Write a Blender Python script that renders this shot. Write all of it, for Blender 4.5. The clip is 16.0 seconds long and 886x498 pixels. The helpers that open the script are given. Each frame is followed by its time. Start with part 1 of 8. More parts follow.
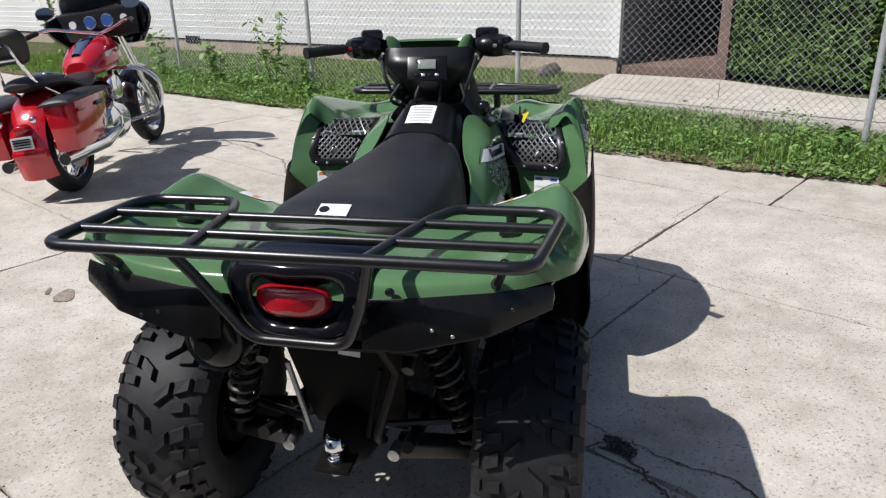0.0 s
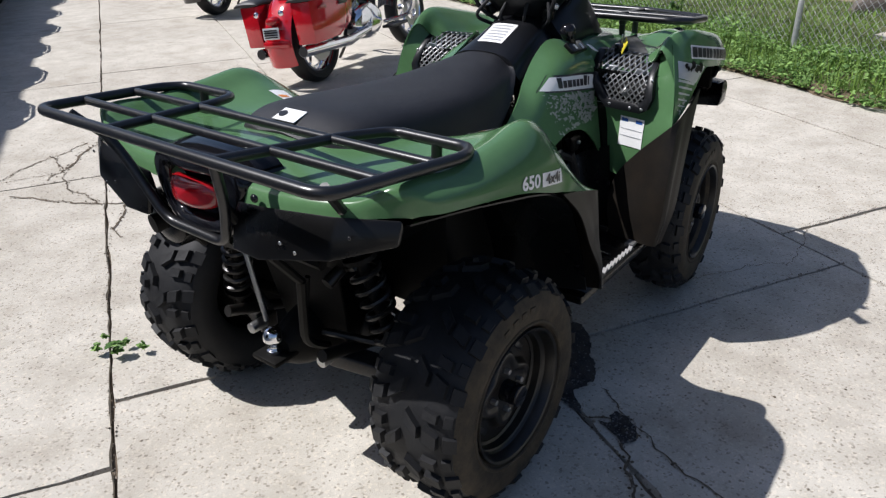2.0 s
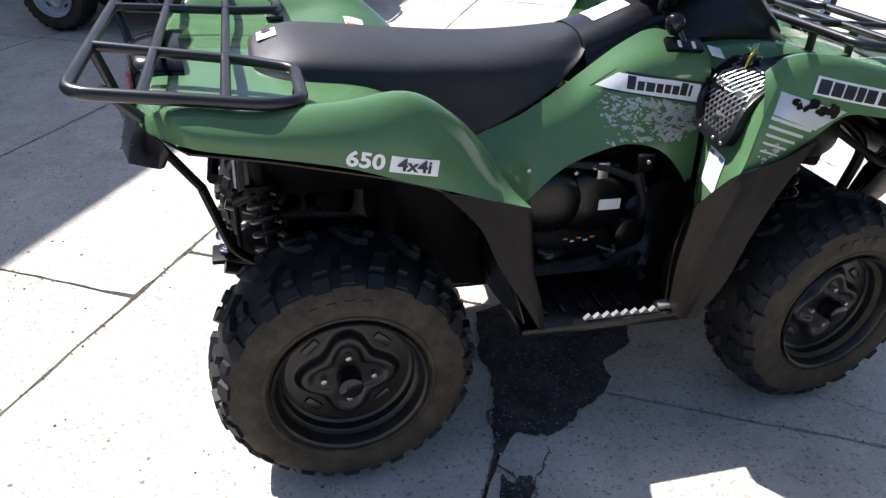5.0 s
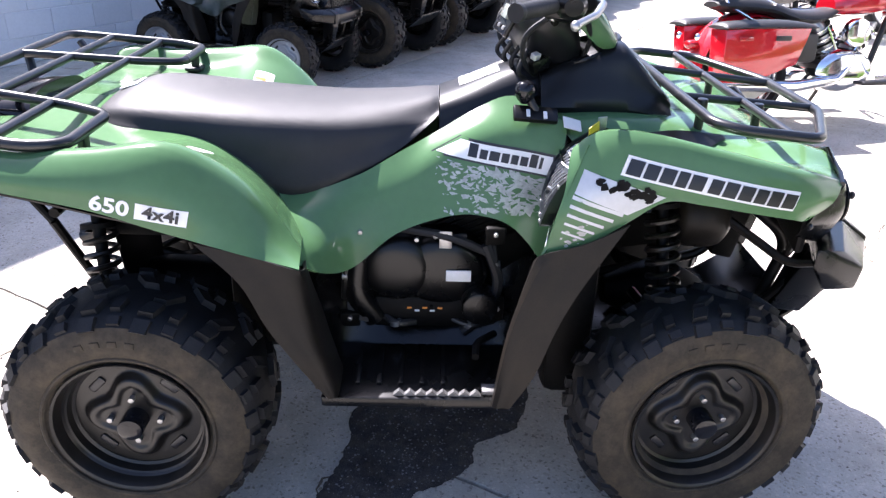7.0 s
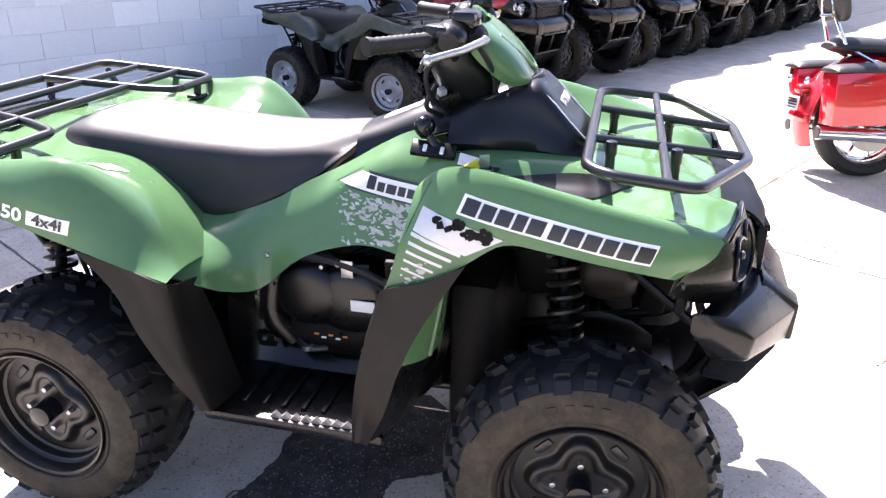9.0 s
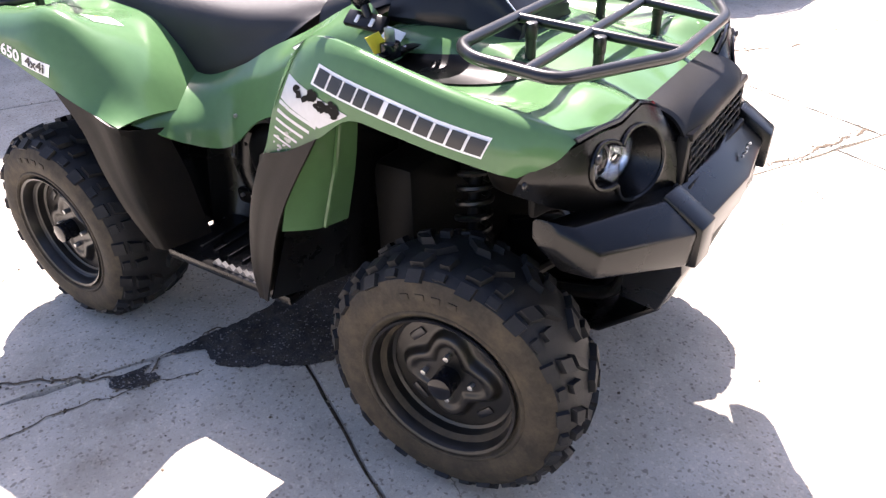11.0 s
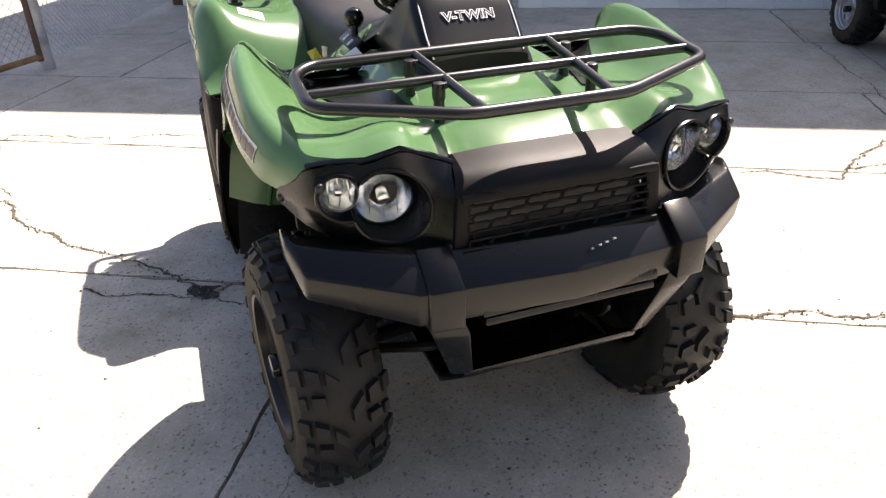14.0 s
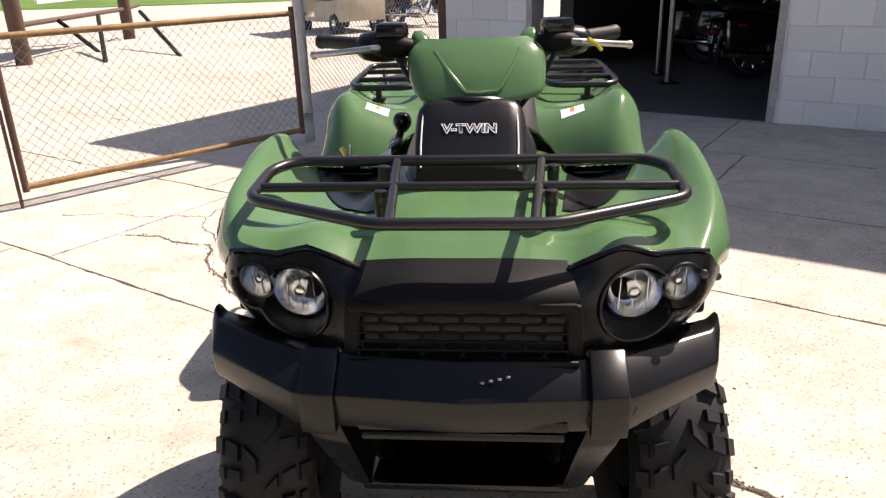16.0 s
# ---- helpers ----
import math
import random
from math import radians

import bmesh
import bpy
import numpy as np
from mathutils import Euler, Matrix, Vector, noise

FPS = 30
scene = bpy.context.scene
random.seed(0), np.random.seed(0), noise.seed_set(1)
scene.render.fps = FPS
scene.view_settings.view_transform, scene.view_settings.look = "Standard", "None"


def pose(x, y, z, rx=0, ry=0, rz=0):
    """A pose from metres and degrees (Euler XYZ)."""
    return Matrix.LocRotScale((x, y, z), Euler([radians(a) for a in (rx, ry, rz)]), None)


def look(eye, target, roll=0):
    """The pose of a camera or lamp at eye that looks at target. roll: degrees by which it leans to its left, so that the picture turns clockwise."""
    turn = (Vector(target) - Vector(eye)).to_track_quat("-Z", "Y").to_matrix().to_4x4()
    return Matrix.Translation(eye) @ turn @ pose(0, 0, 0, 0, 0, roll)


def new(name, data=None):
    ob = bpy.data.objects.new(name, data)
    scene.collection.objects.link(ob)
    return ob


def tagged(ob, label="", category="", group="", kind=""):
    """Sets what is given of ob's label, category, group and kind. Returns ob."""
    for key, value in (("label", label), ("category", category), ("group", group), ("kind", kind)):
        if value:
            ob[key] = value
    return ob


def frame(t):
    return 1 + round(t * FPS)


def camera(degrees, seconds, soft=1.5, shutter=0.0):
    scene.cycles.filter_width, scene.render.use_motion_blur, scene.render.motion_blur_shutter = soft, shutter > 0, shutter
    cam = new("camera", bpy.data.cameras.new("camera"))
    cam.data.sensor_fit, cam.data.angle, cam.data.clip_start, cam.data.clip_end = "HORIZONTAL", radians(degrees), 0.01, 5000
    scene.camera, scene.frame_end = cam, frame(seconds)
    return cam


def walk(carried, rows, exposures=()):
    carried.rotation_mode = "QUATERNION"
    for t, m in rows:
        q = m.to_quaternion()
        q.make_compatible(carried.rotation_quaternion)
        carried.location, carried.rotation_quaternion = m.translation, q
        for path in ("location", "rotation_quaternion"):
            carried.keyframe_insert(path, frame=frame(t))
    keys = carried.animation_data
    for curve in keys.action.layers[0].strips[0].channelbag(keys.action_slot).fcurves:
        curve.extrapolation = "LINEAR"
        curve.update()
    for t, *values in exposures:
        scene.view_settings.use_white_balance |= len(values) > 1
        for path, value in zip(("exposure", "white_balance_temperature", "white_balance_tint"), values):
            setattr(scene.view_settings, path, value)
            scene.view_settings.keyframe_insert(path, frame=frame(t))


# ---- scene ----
from mathutils.bvhtree import BVHTree

cam = camera(62.2, 16.0, 1.3)
# seconds, eye, target, roll
ROWS = [
    (0.0, (0.585, -2.272, 1.458), (0.183, -0.455, 0.724), -1.9),
    (0.5, (0.782, -2.163, 1.414), (0.224, -0.411, 0.626), -1.2),
    (1.0, (0.941, -2.059, 1.427), (0.202, -0.4, 0.59), -1.7),
    (1.5, (1.168, -1.972, 1.428), (0.202, -0.439, 0.583), -1.8),
    (2.0, (1.322, -1.86, 1.415), (0.212, -0.461, 0.515), -1.8),
    (2.5, (1.416, -1.658, 1.414), (0.18, -0.386, 0.489), -1.3),
    (3.0, (1.522, -1.498, 1.398), (0.153, -0.407, 0.43), -2.4),
    (5.3, (1.835, -0.695, 1.371), (0.13, -0.324, 0.392), 2.3),
    (5.5, (1.837, -0.628, 1.363), (0.108, -0.321, 0.405), 1.8),
    (6.0, (1.801, -0.433, 1.372), (0.037, -0.227, 0.453), 2.2),
    (6.5, (1.814, -0.222, 1.377), (0.029, -0.105, 0.483), 2.0),
    (7.0, (1.869, -0.002, 1.393), (0.073, 0.05, 0.513), 1.9),
    (7.5, (1.838, 0.153, 1.383), (0.041, 0.148, 0.504), 0.8),
    (8.0, (1.808, 0.308, 1.4), (-0.005, 0.247, 0.556), 1.1),
    (8.2, (1.817, 0.368, 1.406), (-0.004, 0.241, 0.589), 0.9),
    (10.3, (1.657, 1.114, 1.368), (0.123, 0.282, 0.39), -1.9),
    (10.5, (1.629, 1.173, 1.37), (0.144, 0.294, 0.357), -2.5),
    (11.0, (1.495, 1.306, 1.353), (0.082, 0.356, 0.303), -1.5),
    (11.5, (1.351, 1.439, 1.356), (0.039, 0.39, 0.271), -2.1),
    (12.0, (1.217, 1.671, 1.366), (0.014, 0.467, 0.316), -1.3),
    (12.5, (1.088, 1.82, 1.355), (0.007, 0.467, 0.355), -2.3),
    (13.0, (0.918, 1.918, 1.353), (-0.042, 0.448, 0.396), -2.5),
    (13.5, (0.786, 1.977, 1.345), (0.033, 0.395, 0.381), -3.6),
    (14.0, (0.614, 2.08, 1.353), (0.041, 0.424, 0.389), -1.7),
    (14.5, (0.458, 2.091, 1.364), (0.039, 0.361, 0.452), -1.9),
    (15.0, (0.277, 2.06, 1.386), (0.012, 0.246, 0.587), -0.9),
    (15.5, (0.093, 2.097, 1.394), (0.021, 0.229, 0.681), -0.6),
    (16.0, (-0.065, 2.142, 1.365), (0.087, 0.283, 0.641), -1.7),
]
EXPOSURES = [(0.0, 0.28, 6050, 14), (2.0, 0.36, 5950, 14), (3.0, 0.60, 5900, 14), (5.3, 1.35, 5950, 19), (6.0, 1.65, 5950, 21), (7.0, 2.25, 5950, 23), (8.0, 2.47, 6050, 26), (10.5, 2.43, 6500, 26), (12.0, 2.13, 6600, 22), (13.5, 1.68, 6850, 19), (14.5, 1.43, 7100, 19), (16.0, 1.02, 7150, 22)]
walk(cam, [(t, look(eye, target, roll)) for t, eye, target, roll in ROWS], EXPOSURES)

# ---- light ----
SUN_X, SUN_Y = 0.615, 0.462          # a shadow's way over the ground for each metre of height
world = bpy.data.worlds.new("world")
scene.world = world
world.use_nodes = True
wn = world.node_tree
sky = wn.nodes.new("ShaderNodeTexSky")
sky.sky_type = "NISHITA"
sky.sun_disc = False
sky.dust_density, sky.ozone_density = 1.5, 0.9
sky.sun_elevation = math.atan(1 / math.hypot(SUN_X, SUN_Y))
sky.sun_rotation = math.atan2(-SUN_X, -SUN_Y)
wn.links.new(sky.outputs[0], wn.nodes["Background"].inputs[0])
wn.nodes["Background"].inputs[1].default_value = 0.075
sun_data = bpy.data.lights.new("sun", "SUN")
sun_data.energy, sun_data.angle, sun_data.color = 5.0, radians(0.53), (1.0, 0.95, 0.86)
sun = new("sun", sun_data)
sun.matrix_world = look((-SUN_X * 20, -SUN_Y * 20, 20), (0, 0, 0))


# ---- materials ----
def nodes_of(name):
    m = bpy.data.materials.new(name)
    m.use_nodes = True
    nt = m.node_tree
    return m, nt, nt.nodes["Principled BSDF"]


def noise_node(nt, scale, detail=6.0, rough=0.6, coords="Object"):
    tc = nt.nodes.new("ShaderNodeTexCoord")
    n = nt.nodes.new("ShaderNodeTexNoise")
    n.inputs["Scale"].default_value, n.inputs["Detail"].default_value, n.inputs["Roughness"].default_value = scale, detail, rough
    nt.links.new(tc.outputs[coords], n.inputs["Vector"])
    return n


def ramp_node(nt, src, stops):
    r = nt.nodes.new("ShaderNodeValToRGB")
    els = r.color_ramp.elements
    while len(els) < len(stops):
        els.new(0.5)
    for e, (p, c) in zip(els, stops):
        e.position, e.color = p, (*c, 1)
    nt.links.new(src, r.inputs[0])
    return r


def mix_node(nt, fac, a, b, blend="MIX"):
    m = nt.nodes.new("ShaderNodeMix")
    m.data_type, m.blend_type = "RGBA", blend
    if isinstance(fac, float):
        m.inputs[0].default_value = fac
    else:
        nt.links.new(fac, m.inputs[0])
    for sock, v in ((m.inputs[6], a), (m.inputs[7], b)):
        if isinstance(v, tuple):
            sock.default_value = (*v, 1)
        else:
            nt.links.new(v, sock)
    return m.outputs[2]


def bump_node(nt, bsdf, src, strength, distance):
    b = nt.nodes.new("ShaderNodeBump")
    b.inputs["Strength"].default_value, b.inputs["Distance"].default_value = strength, distance
    nt.links.new(src, b.inputs["Height"])
    nt.links.new(b.outputs[0], bsdf.inputs["Normal"])


def shade(c, k):
    return tuple(min(1.0, v * k) for v in c)


def surface(name, col, rough=0.5, metal=0.0, big=3.0, fine=60.0, vary=0.15, bump=0.1, dist=0.002, coat=0.0, dust=0.0, dustcol=(0.25, 0.22, 0.18), spec=0.5, island=False):
    """A base colour with blotches and grain, some dust, and fine relief."""
    m, nt, b = nodes_of(name)
    n1, n2 = noise_node(nt, big), noise_node(nt, fine, 8.0)
    r1 = ramp_node(nt, n1.outputs[0], [(0.3, shade(col, 1 - vary)), (0.7, shade(col, 1 + vary))])
    r2 = ramp_node(nt, n2.outputs[0], [(0.35, (1 - vary,) * 3), (0.65, (1.0, 1.0, 1.0))])
    c = mix_node(nt, 1.0, r1.outputs[0], r2.outputs[0], "MULTIPLY")
    if dust:
        nd = noise_node(nt, big * 2.3, 9.0, 0.7)
        f = ramp_node(nt, nd.outputs[0], [(0.42, (0, 0, 0)), (0.75, (dust,) * 3)])
        c = mix_node(nt, f.outputs[0], c, dustcol)
    if island:
        oi = nt.nodes.new("ShaderNodeObjectInfo")
        ri = ramp_node(nt, oi.outputs["Random"], [(0.0, (0.86,) * 3), (1.0, (1.0, 1.0, 1.0))])
        c = mix_node(nt, 1.0, c, ri.outputs[0], "MULTIPLY")
    nt.links.new(c, b.inputs["Base Color"])
    rr = nt.nodes.new("ShaderNodeMapRange")
    rr.inputs[3].default_value, rr.inputs[4].default_value = max(0.02, rough * 0.8), min(1.0, rough * 1.25)
    nt.links.new(n1.outputs[0], rr.inputs[0])
    nt.links.new(rr.outputs[0], b.inputs["Roughness"])
    b.inputs["Metallic"].default_value = metal
    b.inputs["Coat Weight"].default_value = coat
    b.inputs["Coat Roughness"].default_value = 0.06
    b.inputs["Specular IOR Level"].default_value = spec
    if bump:
        bump_node(nt, b, n2.outputs[0], bump, dist)
    return m


def concrete_material():
    m, nt, b = nodes_of("weathered_concrete")
    big, mid, fine = noise_node(nt, 0.6, 5), noise_node(nt, 5.0, 8, 0.65), noise_node(nt, 210.0, 3, 0.7)
    base = ramp_node(nt, big.outputs[0], [(0.3, (0.408, 0.378, 0.326)), (0.7, (0.527, 0.498, 0.438))])
    blot = ramp_node(nt, mid.outputs[0], [(0.30, (0.77, 0.755, 0.73)), (0.62, (1.02, 1.02, 1.02))])
    c = mix_node(nt, 1.0, base.outputs[0], blot.outputs[0], "MULTIPLY")
    tc = nt.nodes.new("ShaderNodeTexCoord")
    vor = nt.nodes.new("ShaderNodeTexVoronoi")
    vor.inputs["Scale"].default_value = 150.0
    nt.links.new(tc.outputs["Object"], vor.inputs["Vector"])
    stone = ramp_node(nt, vor.outputs["Color"], [(0.10, (0.40, 0.37, 0.34)), (0.24, (0.97, 0.97, 0.97)), (0.70, (1.0, 1.0, 1.0)), (0.85, (1.22, 1.19, 1.14))])
    c = mix_node(nt, 0.72, c, mix_node(nt, 1.0, c, stone.outputs[0], "MULTIPLY"))
    pits = ramp_node(nt, fine.outputs[0], [(0.30, (0.62, 0.59, 0.56)), (0.42, (1, 1, 1))])
    c = mix_node(nt, 1.0, c, pits.outputs[0], "MULTIPLY")
    stain = noise_node(nt, 1.7, 9, 0.75)
    sf = ramp_node(nt, stain.outputs[0], [(0.56, (0, 0, 0)), (0.74, (0.55, 0.55, 0.55))])
    c = mix_node(nt, sf.outputs[0], c, (0.25, 0.205, 0.15))
    nt.links.new(c, b.inputs["Base Color"])
    b.inputs["Roughness"].default_value = 0.9
    b.inputs["Specular IOR Level"].default_value = 0.25
    bump_node(nt, b, fine.outputs[0], 0.5, 0.003)
    return m


GREEN = surface("green_moulded_plastic", (0.071, 0.150, 0.064), 0.15, 0, 1.5, 40, 0.06, 0.015, 0.001, coat=0.0, spec=0.33, dust=0.05, dustcol=(0.22, 0.26, 0.17))
BLACK = surface("black_matt_plastic", (0.0035, 0.0034, 0.0034), 0.27, 0, 4, 160, 0.2, 0.06, 0.001, dust=0.04, dustcol=(0.03, 0.026, 0.022), spec=0.32)
GLOSSBLACK = surface("black_gloss_plastic", (0.006, 0.006, 0.008), 0.11, 0, 4, 100, 0.1, 0.015, 0.001, dust=0.05, dustcol=(0.05, 0.045, 0.04), spec=0.35)
FLARE = surface("dusty_black_fender_plastic", (0.0095, 0.0082, 0.0070), 0.42, 0, 4, 220, 0.2, 0.2, 0.001, dust=0.32, dustcol=(0.032, 0.023, 0.0145), spec=0.16)
GRAINED = surface("grained_black_plastic", (0.0045, 0.0045, 0.0048), 0.44, 0, 5, 420, 0.2, 0.35, 0.001, dust=0.06, dustcol=(0.03, 0.026, 0.022), spec=0.14)
SATIN = surface("satin_black_plastic", (0.0062, 0.0066, 0.008), 0.32, 0, 4, 200, 0.15, 0.05, 0.0008, dust=0.04, dustcol=(0.03, 0.028, 0.028), spec=0.3)
VINYL = surface("black_seat_vinyl", (0.0105, 0.0107, 0.013), 0.52, 0, 5, 420, 0.15, 0.5, 0.0014, dust=0.15, dustcol=(0.05, 0.048, 0.05), spec=0.38)
RUBBER = surface("dusty_tyre_rubber", (0.0105, 0.011, 0.0125), 0.6, 0, 8, 120, 0.25, 0.3, 0.002, dust=0.2, dustcol=(0.045, 0.04, 0.036), spec=0.3)
SIDEWALL = surface("dusty_tyre_sidewall", (0.030, 0.0245, 0.0172), 0.75, 0, 8, 120, 0.3, 0.25, 0.002, dust=0.7, dustcol=(0.092, 0.069, 0.042), spec=0.3)
STEEL_BLACK = surface("black_painted_steel", (0.007, 0.0066, 0.006), 0.33, 0.0, 6, 90, 0.2, 0.1, 0.001, dust=0.35, dustcol=(0.05, 0.038, 0.028), spec=0.4)
RACK = surface("black_powder_coated_tube", (0.008, 0.008, 0.009), 0.30, 0, 8, 200, 0.15, 0.15, 0.0006, spec=0.5)
CHASSIS = surface("dark_chassis_metal", (0.006, 0.0056, 0.005), 0.5, 0.0, 9, 80, 0.3, 0.3, 0.002, dust=0.08, dustcol=(0.02, 0.017, 0.014), spec=0.10)
ARM = surface("dusty_suspension_steel", (0.035, 0.034, 0.033), 0.4, 0.3, 12, 90, 0.3, 0.2, 0.001, dust=0.4, dustcol=(0.07, 0.055, 0.04), spec=0.4)
PEG = surface("scuffed_bare_metal", (0.15, 0.15, 0.15), 0.55, 0.4, 20, 160, 0.35, 0.3, 0.001, dust=0.4, dustcol=(0.12, 0.10, 0.08))
ALU = surface("dull_aluminium", (0.42, 0.42, 0.42), 0.35, 0.9, 9, 120, 0.2, 0.2, 0.001)
CHROME = surface("chrome_plate", (0.78, 0.78, 0.80), 0.07, 1.0, 4, 60, 0.06, 0.01, 0.0005)
WHITE = surface("white_label", (0.72, 0.72, 0.71), 0.4, 0, 6, 60, 0.05, 0.0)
SILVER = surface("silver_decal", (0.46, 0.47, 0.49), 0.3, 0.35, 6, 80, 0.08, 0.0)
INK = surface("black_ink", (0.010, 0.010, 0.012), 0.35, 0, 6, 80, 0.05, 0.0)
BLUE = surface("blue_print", (0.03, 0.09, 0.30), 0.35, 0, 6, 80, 0.05, 0.0)
ORANGE = surface("orange_print", (0.65, 0.22, 0.03), 0.4, 0, 6, 80, 0.05, 0.0)
YELLOW = surface("yellow_tag", (0.65, 0.55, 0.04), 0.4, 0, 6, 80, 0.1, 0.0)
REDLENS = surface("red_lens_plastic", (0.30, 0.006, 0.010), 0.12, 0, 6, 80, 0.1, 0.05, 0.001, coat=0.6)
REDPAINT = surface("red_gloss_paint", (0.44, 0.008, 0.016), 0.12, 0.1, 3, 50, 0.06, 0.0, coat=1.0)
CONCRETE = concrete_material()


def glass_material(name, col=(0.9, 0.93, 0.95), rough=0.02):
    m, nt, b = nodes_of(name)
    b.inputs["Base Color"].default_value = (*col, 1)
    b.inputs["Roughness"].default_value = rough
    b.inputs["Transmission Weight"].default_value = 1.0
    b.inputs["IOR"].default_value = 1.3
    return m


GLASS = glass_material("clear_lens")


# ---- mesh helpers ----
def part(name, bm, material, parent=None, label="", smooth=True, kind="", category="", angle=40):
    bmesh.ops.recalc_face_normals(bm, faces=bm.faces)
    me = bpy.data.meshes.new(name)
    bm.to_mesh(me)
    bm.free()
    me.materials.append(material)
    if smooth:
        me.polygons.foreach_set("use_smooth", [True] * len(me.polygons))
        me.set_sharp_from_angle(angle=radians(angle))
    ob = new(name, me)
    if parent is not None:
        ob.parent = parent
    return tagged(ob, label, category, "", kind)


def shared(name, me, m, parent=None):
    ob = new(name, me)
    ob.parent = parent
    ob.matrix_basis = m
    return ob


def thing(name, label, category, m=None, group="", kind=""):
    ob = new(name)
    ob.empty_display_size = 0.1
    if m is not None:
        ob.matrix_basis = m
    return tagged(ob, label, category, group, kind)


def box(size, at=(0, 0, 0), rot=(0, 0, 0), bevel=0.0, bm=None, seg=2, taper=None):
    own = bmesh.new()
    bmesh.ops.create_cube(own, size=1.0)
    for v in own.verts:
        v.co = Vector((v.co.x * size[0], v.co.y * size[1], v.co.z * size[2]))
        if taper and v.co.z > 0:
            v.co.x, v.co.y = v.co.x * taper[0], v.co.y * taper[1]
    if bevel:
        bmesh.ops.bevel(own, geom=own.edges[:], offset=bevel, segments=seg, profile=0.5, affect="EDGES")
    own.transform(pose(*at, *rot))
    if bm is None:
        return own
    return merge(bm, own)


def merge(bm, own):
    me = bpy.data.meshes.new("temp")
    own.to_mesh(me)
    own.free()
    bm.from_mesh(me)
    bpy.data.meshes.remove(me)
    return bm


def cyl(r, depth, at=(0, 0, 0), axis="Z", seg=24, bevel=0.0, bm=None, r2=None, rot=None):
    own = bmesh.new()
    bmesh.ops.create_cone(own, cap_ends=True, segments=seg, radius1=r, radius2=r if r2 is None else r2, depth=depth)
    if bevel:
        es = [e for e in own.edges if len(e.link_faces) == 2 and any(len(f.verts) > 4 for f in e.link_faces)]
        bmesh.ops.bevel(own, geom=es, offset=bevel, segments=2, profile=0.5, affect="EDGES")
    turn = rot if rot else {"Z": (0, 0, 0), "X": (0, 90, 0), "Y": (-90, 0, 0)}[axis]
    own.transform(pose(*at, *turn))
    return own if bm is None else merge(bm, own)


def ball(r, at=(0, 0, 0), scale=(1, 1, 1), bm=None, seg=20):
    own = bmesh.new()
    bmesh.ops.create_uvsphere(own, u_segments=seg, v_segments=max(6, seg // 2), radius=r)
    own.transform(Matrix.Translation(at) @ Matrix.Diagonal((*scale, 1)))
    return own if bm is None else merge(bm, own)


def rounded(points, r, closed=False, n=5):
    """The polyline with its corners rounded."""
    pts = [Vector(p) for p in points]
    out = []
    for i, p in enumerate(pts):
        if not closed and i in (0, len(pts) - 1):
            out.append(p)
            continue
        a, b = pts[i - 1], pts[(i + 1) % len(pts)]
        d = min(r, (a - p).length * 0.45, (b - p).length * 0.45)
        s, e = p + (a - p).normalized() * d, p + (b - p).normalized() * d
        for k in range(n + 1):
            t = k / n
            out.append(s * (1 - t) ** 2 + p * 2 * t * (1 - t) + e * t * t)
    return out


def tube(points, r, closed=False, bend=0.0, seg=10, bm=None):
    pts = rounded(points, bend, closed) if bend else [Vector(p) for p in points]
    n = len(pts)
    own = bmesh.new() if bm is None else bm
    rings, normal = [], None
    for i, p in enumerate(pts):
        a = pts[i - 1] if (i or closed) else p
        b = pts[(i + 1) % n] if (i < n - 1 or closed) else p
        d = (b - a).normalized()
        if normal is None:
            normal = d.orthogonal().normalized()
        normal = (normal - d * normal.dot(d)).normalized()
        side = d.cross(normal)
        rad = r[i] if isinstance(r, (list, tuple)) else r
        rings.append([own.verts.new(p + (normal * math.cos(q) + side * math.sin(q)) * rad) for q in (2 * math.pi * k / seg for k in range(seg))])
    for i in range(n if closed else n - 1):
        a, b = rings[i], rings[(i + 1) % n]
        shift = 0
        if closed and i == n - 1:
            shift = min(range(seg), key=lambda s: (a[0].co - b[s].co).length)
        for k in range(seg):
            own.faces.new((a[k], a[(k + 1) % seg], b[(k + 1 + shift) % seg], b[(k + shift) % seg]))
    if not closed:
        own.faces.new(rings[0][::-1]), own.faces.new(rings[-1])
    return own


def revolve(profile, seg=48, axis="X", at=(0, 0, 0), bm=None, closed=False):
    """profile: (along the axis, radius)."""
    own = bmesh.new() if bm is None else bm
    rings = []
    for k in range(seg):
        q = 2 * math.pi * k / seg
        c, s = math.cos(q), math.sin(q)
        ring = []
        for a, r in profile:
            co = {"X": (a, r * c, r * s), "Y": (r * c, a, r * s), "Z": (r * c, r * s, a)}[axis]
            ring.append(own.verts.new(Vector(co) + Vector(at)))
        rings.append(ring)
    m = len(profile)
    for k in range(seg):
        a, b = rings[k], rings[(k + 1) % seg]
        for i in range(m if closed else m - 1):
            j = (i + 1) % m
            own.faces.new((a[i], a[j], b[j], b[i]))
    return own


def spline(ctrl, t):
    """Catmull-Rom through the control points, t from 0 to 1."""
    n = len(ctrl) - 1
    f = min(max(t, 0.0), 1.0) * n
    i = min(int(f), n - 1)
    u = f - i
    p1, p2 = Vector(ctrl[i]), Vector(ctrl[i + 1])
    p0 = Vector(ctrl[i - 1]) if i else p1 * 2 - p2
    p3 = Vector(ctrl[i + 2]) if i + 2 <= n else p2 * 2 - p1
    return 0.5 * ((2 * p1) + (p2 - p0) * u + (2 * p0 - 5 * p1 + 4 * p2 - p3) * u * u + (3 * p1 - p0 - 3 * p2 + p3) * u ** 3)


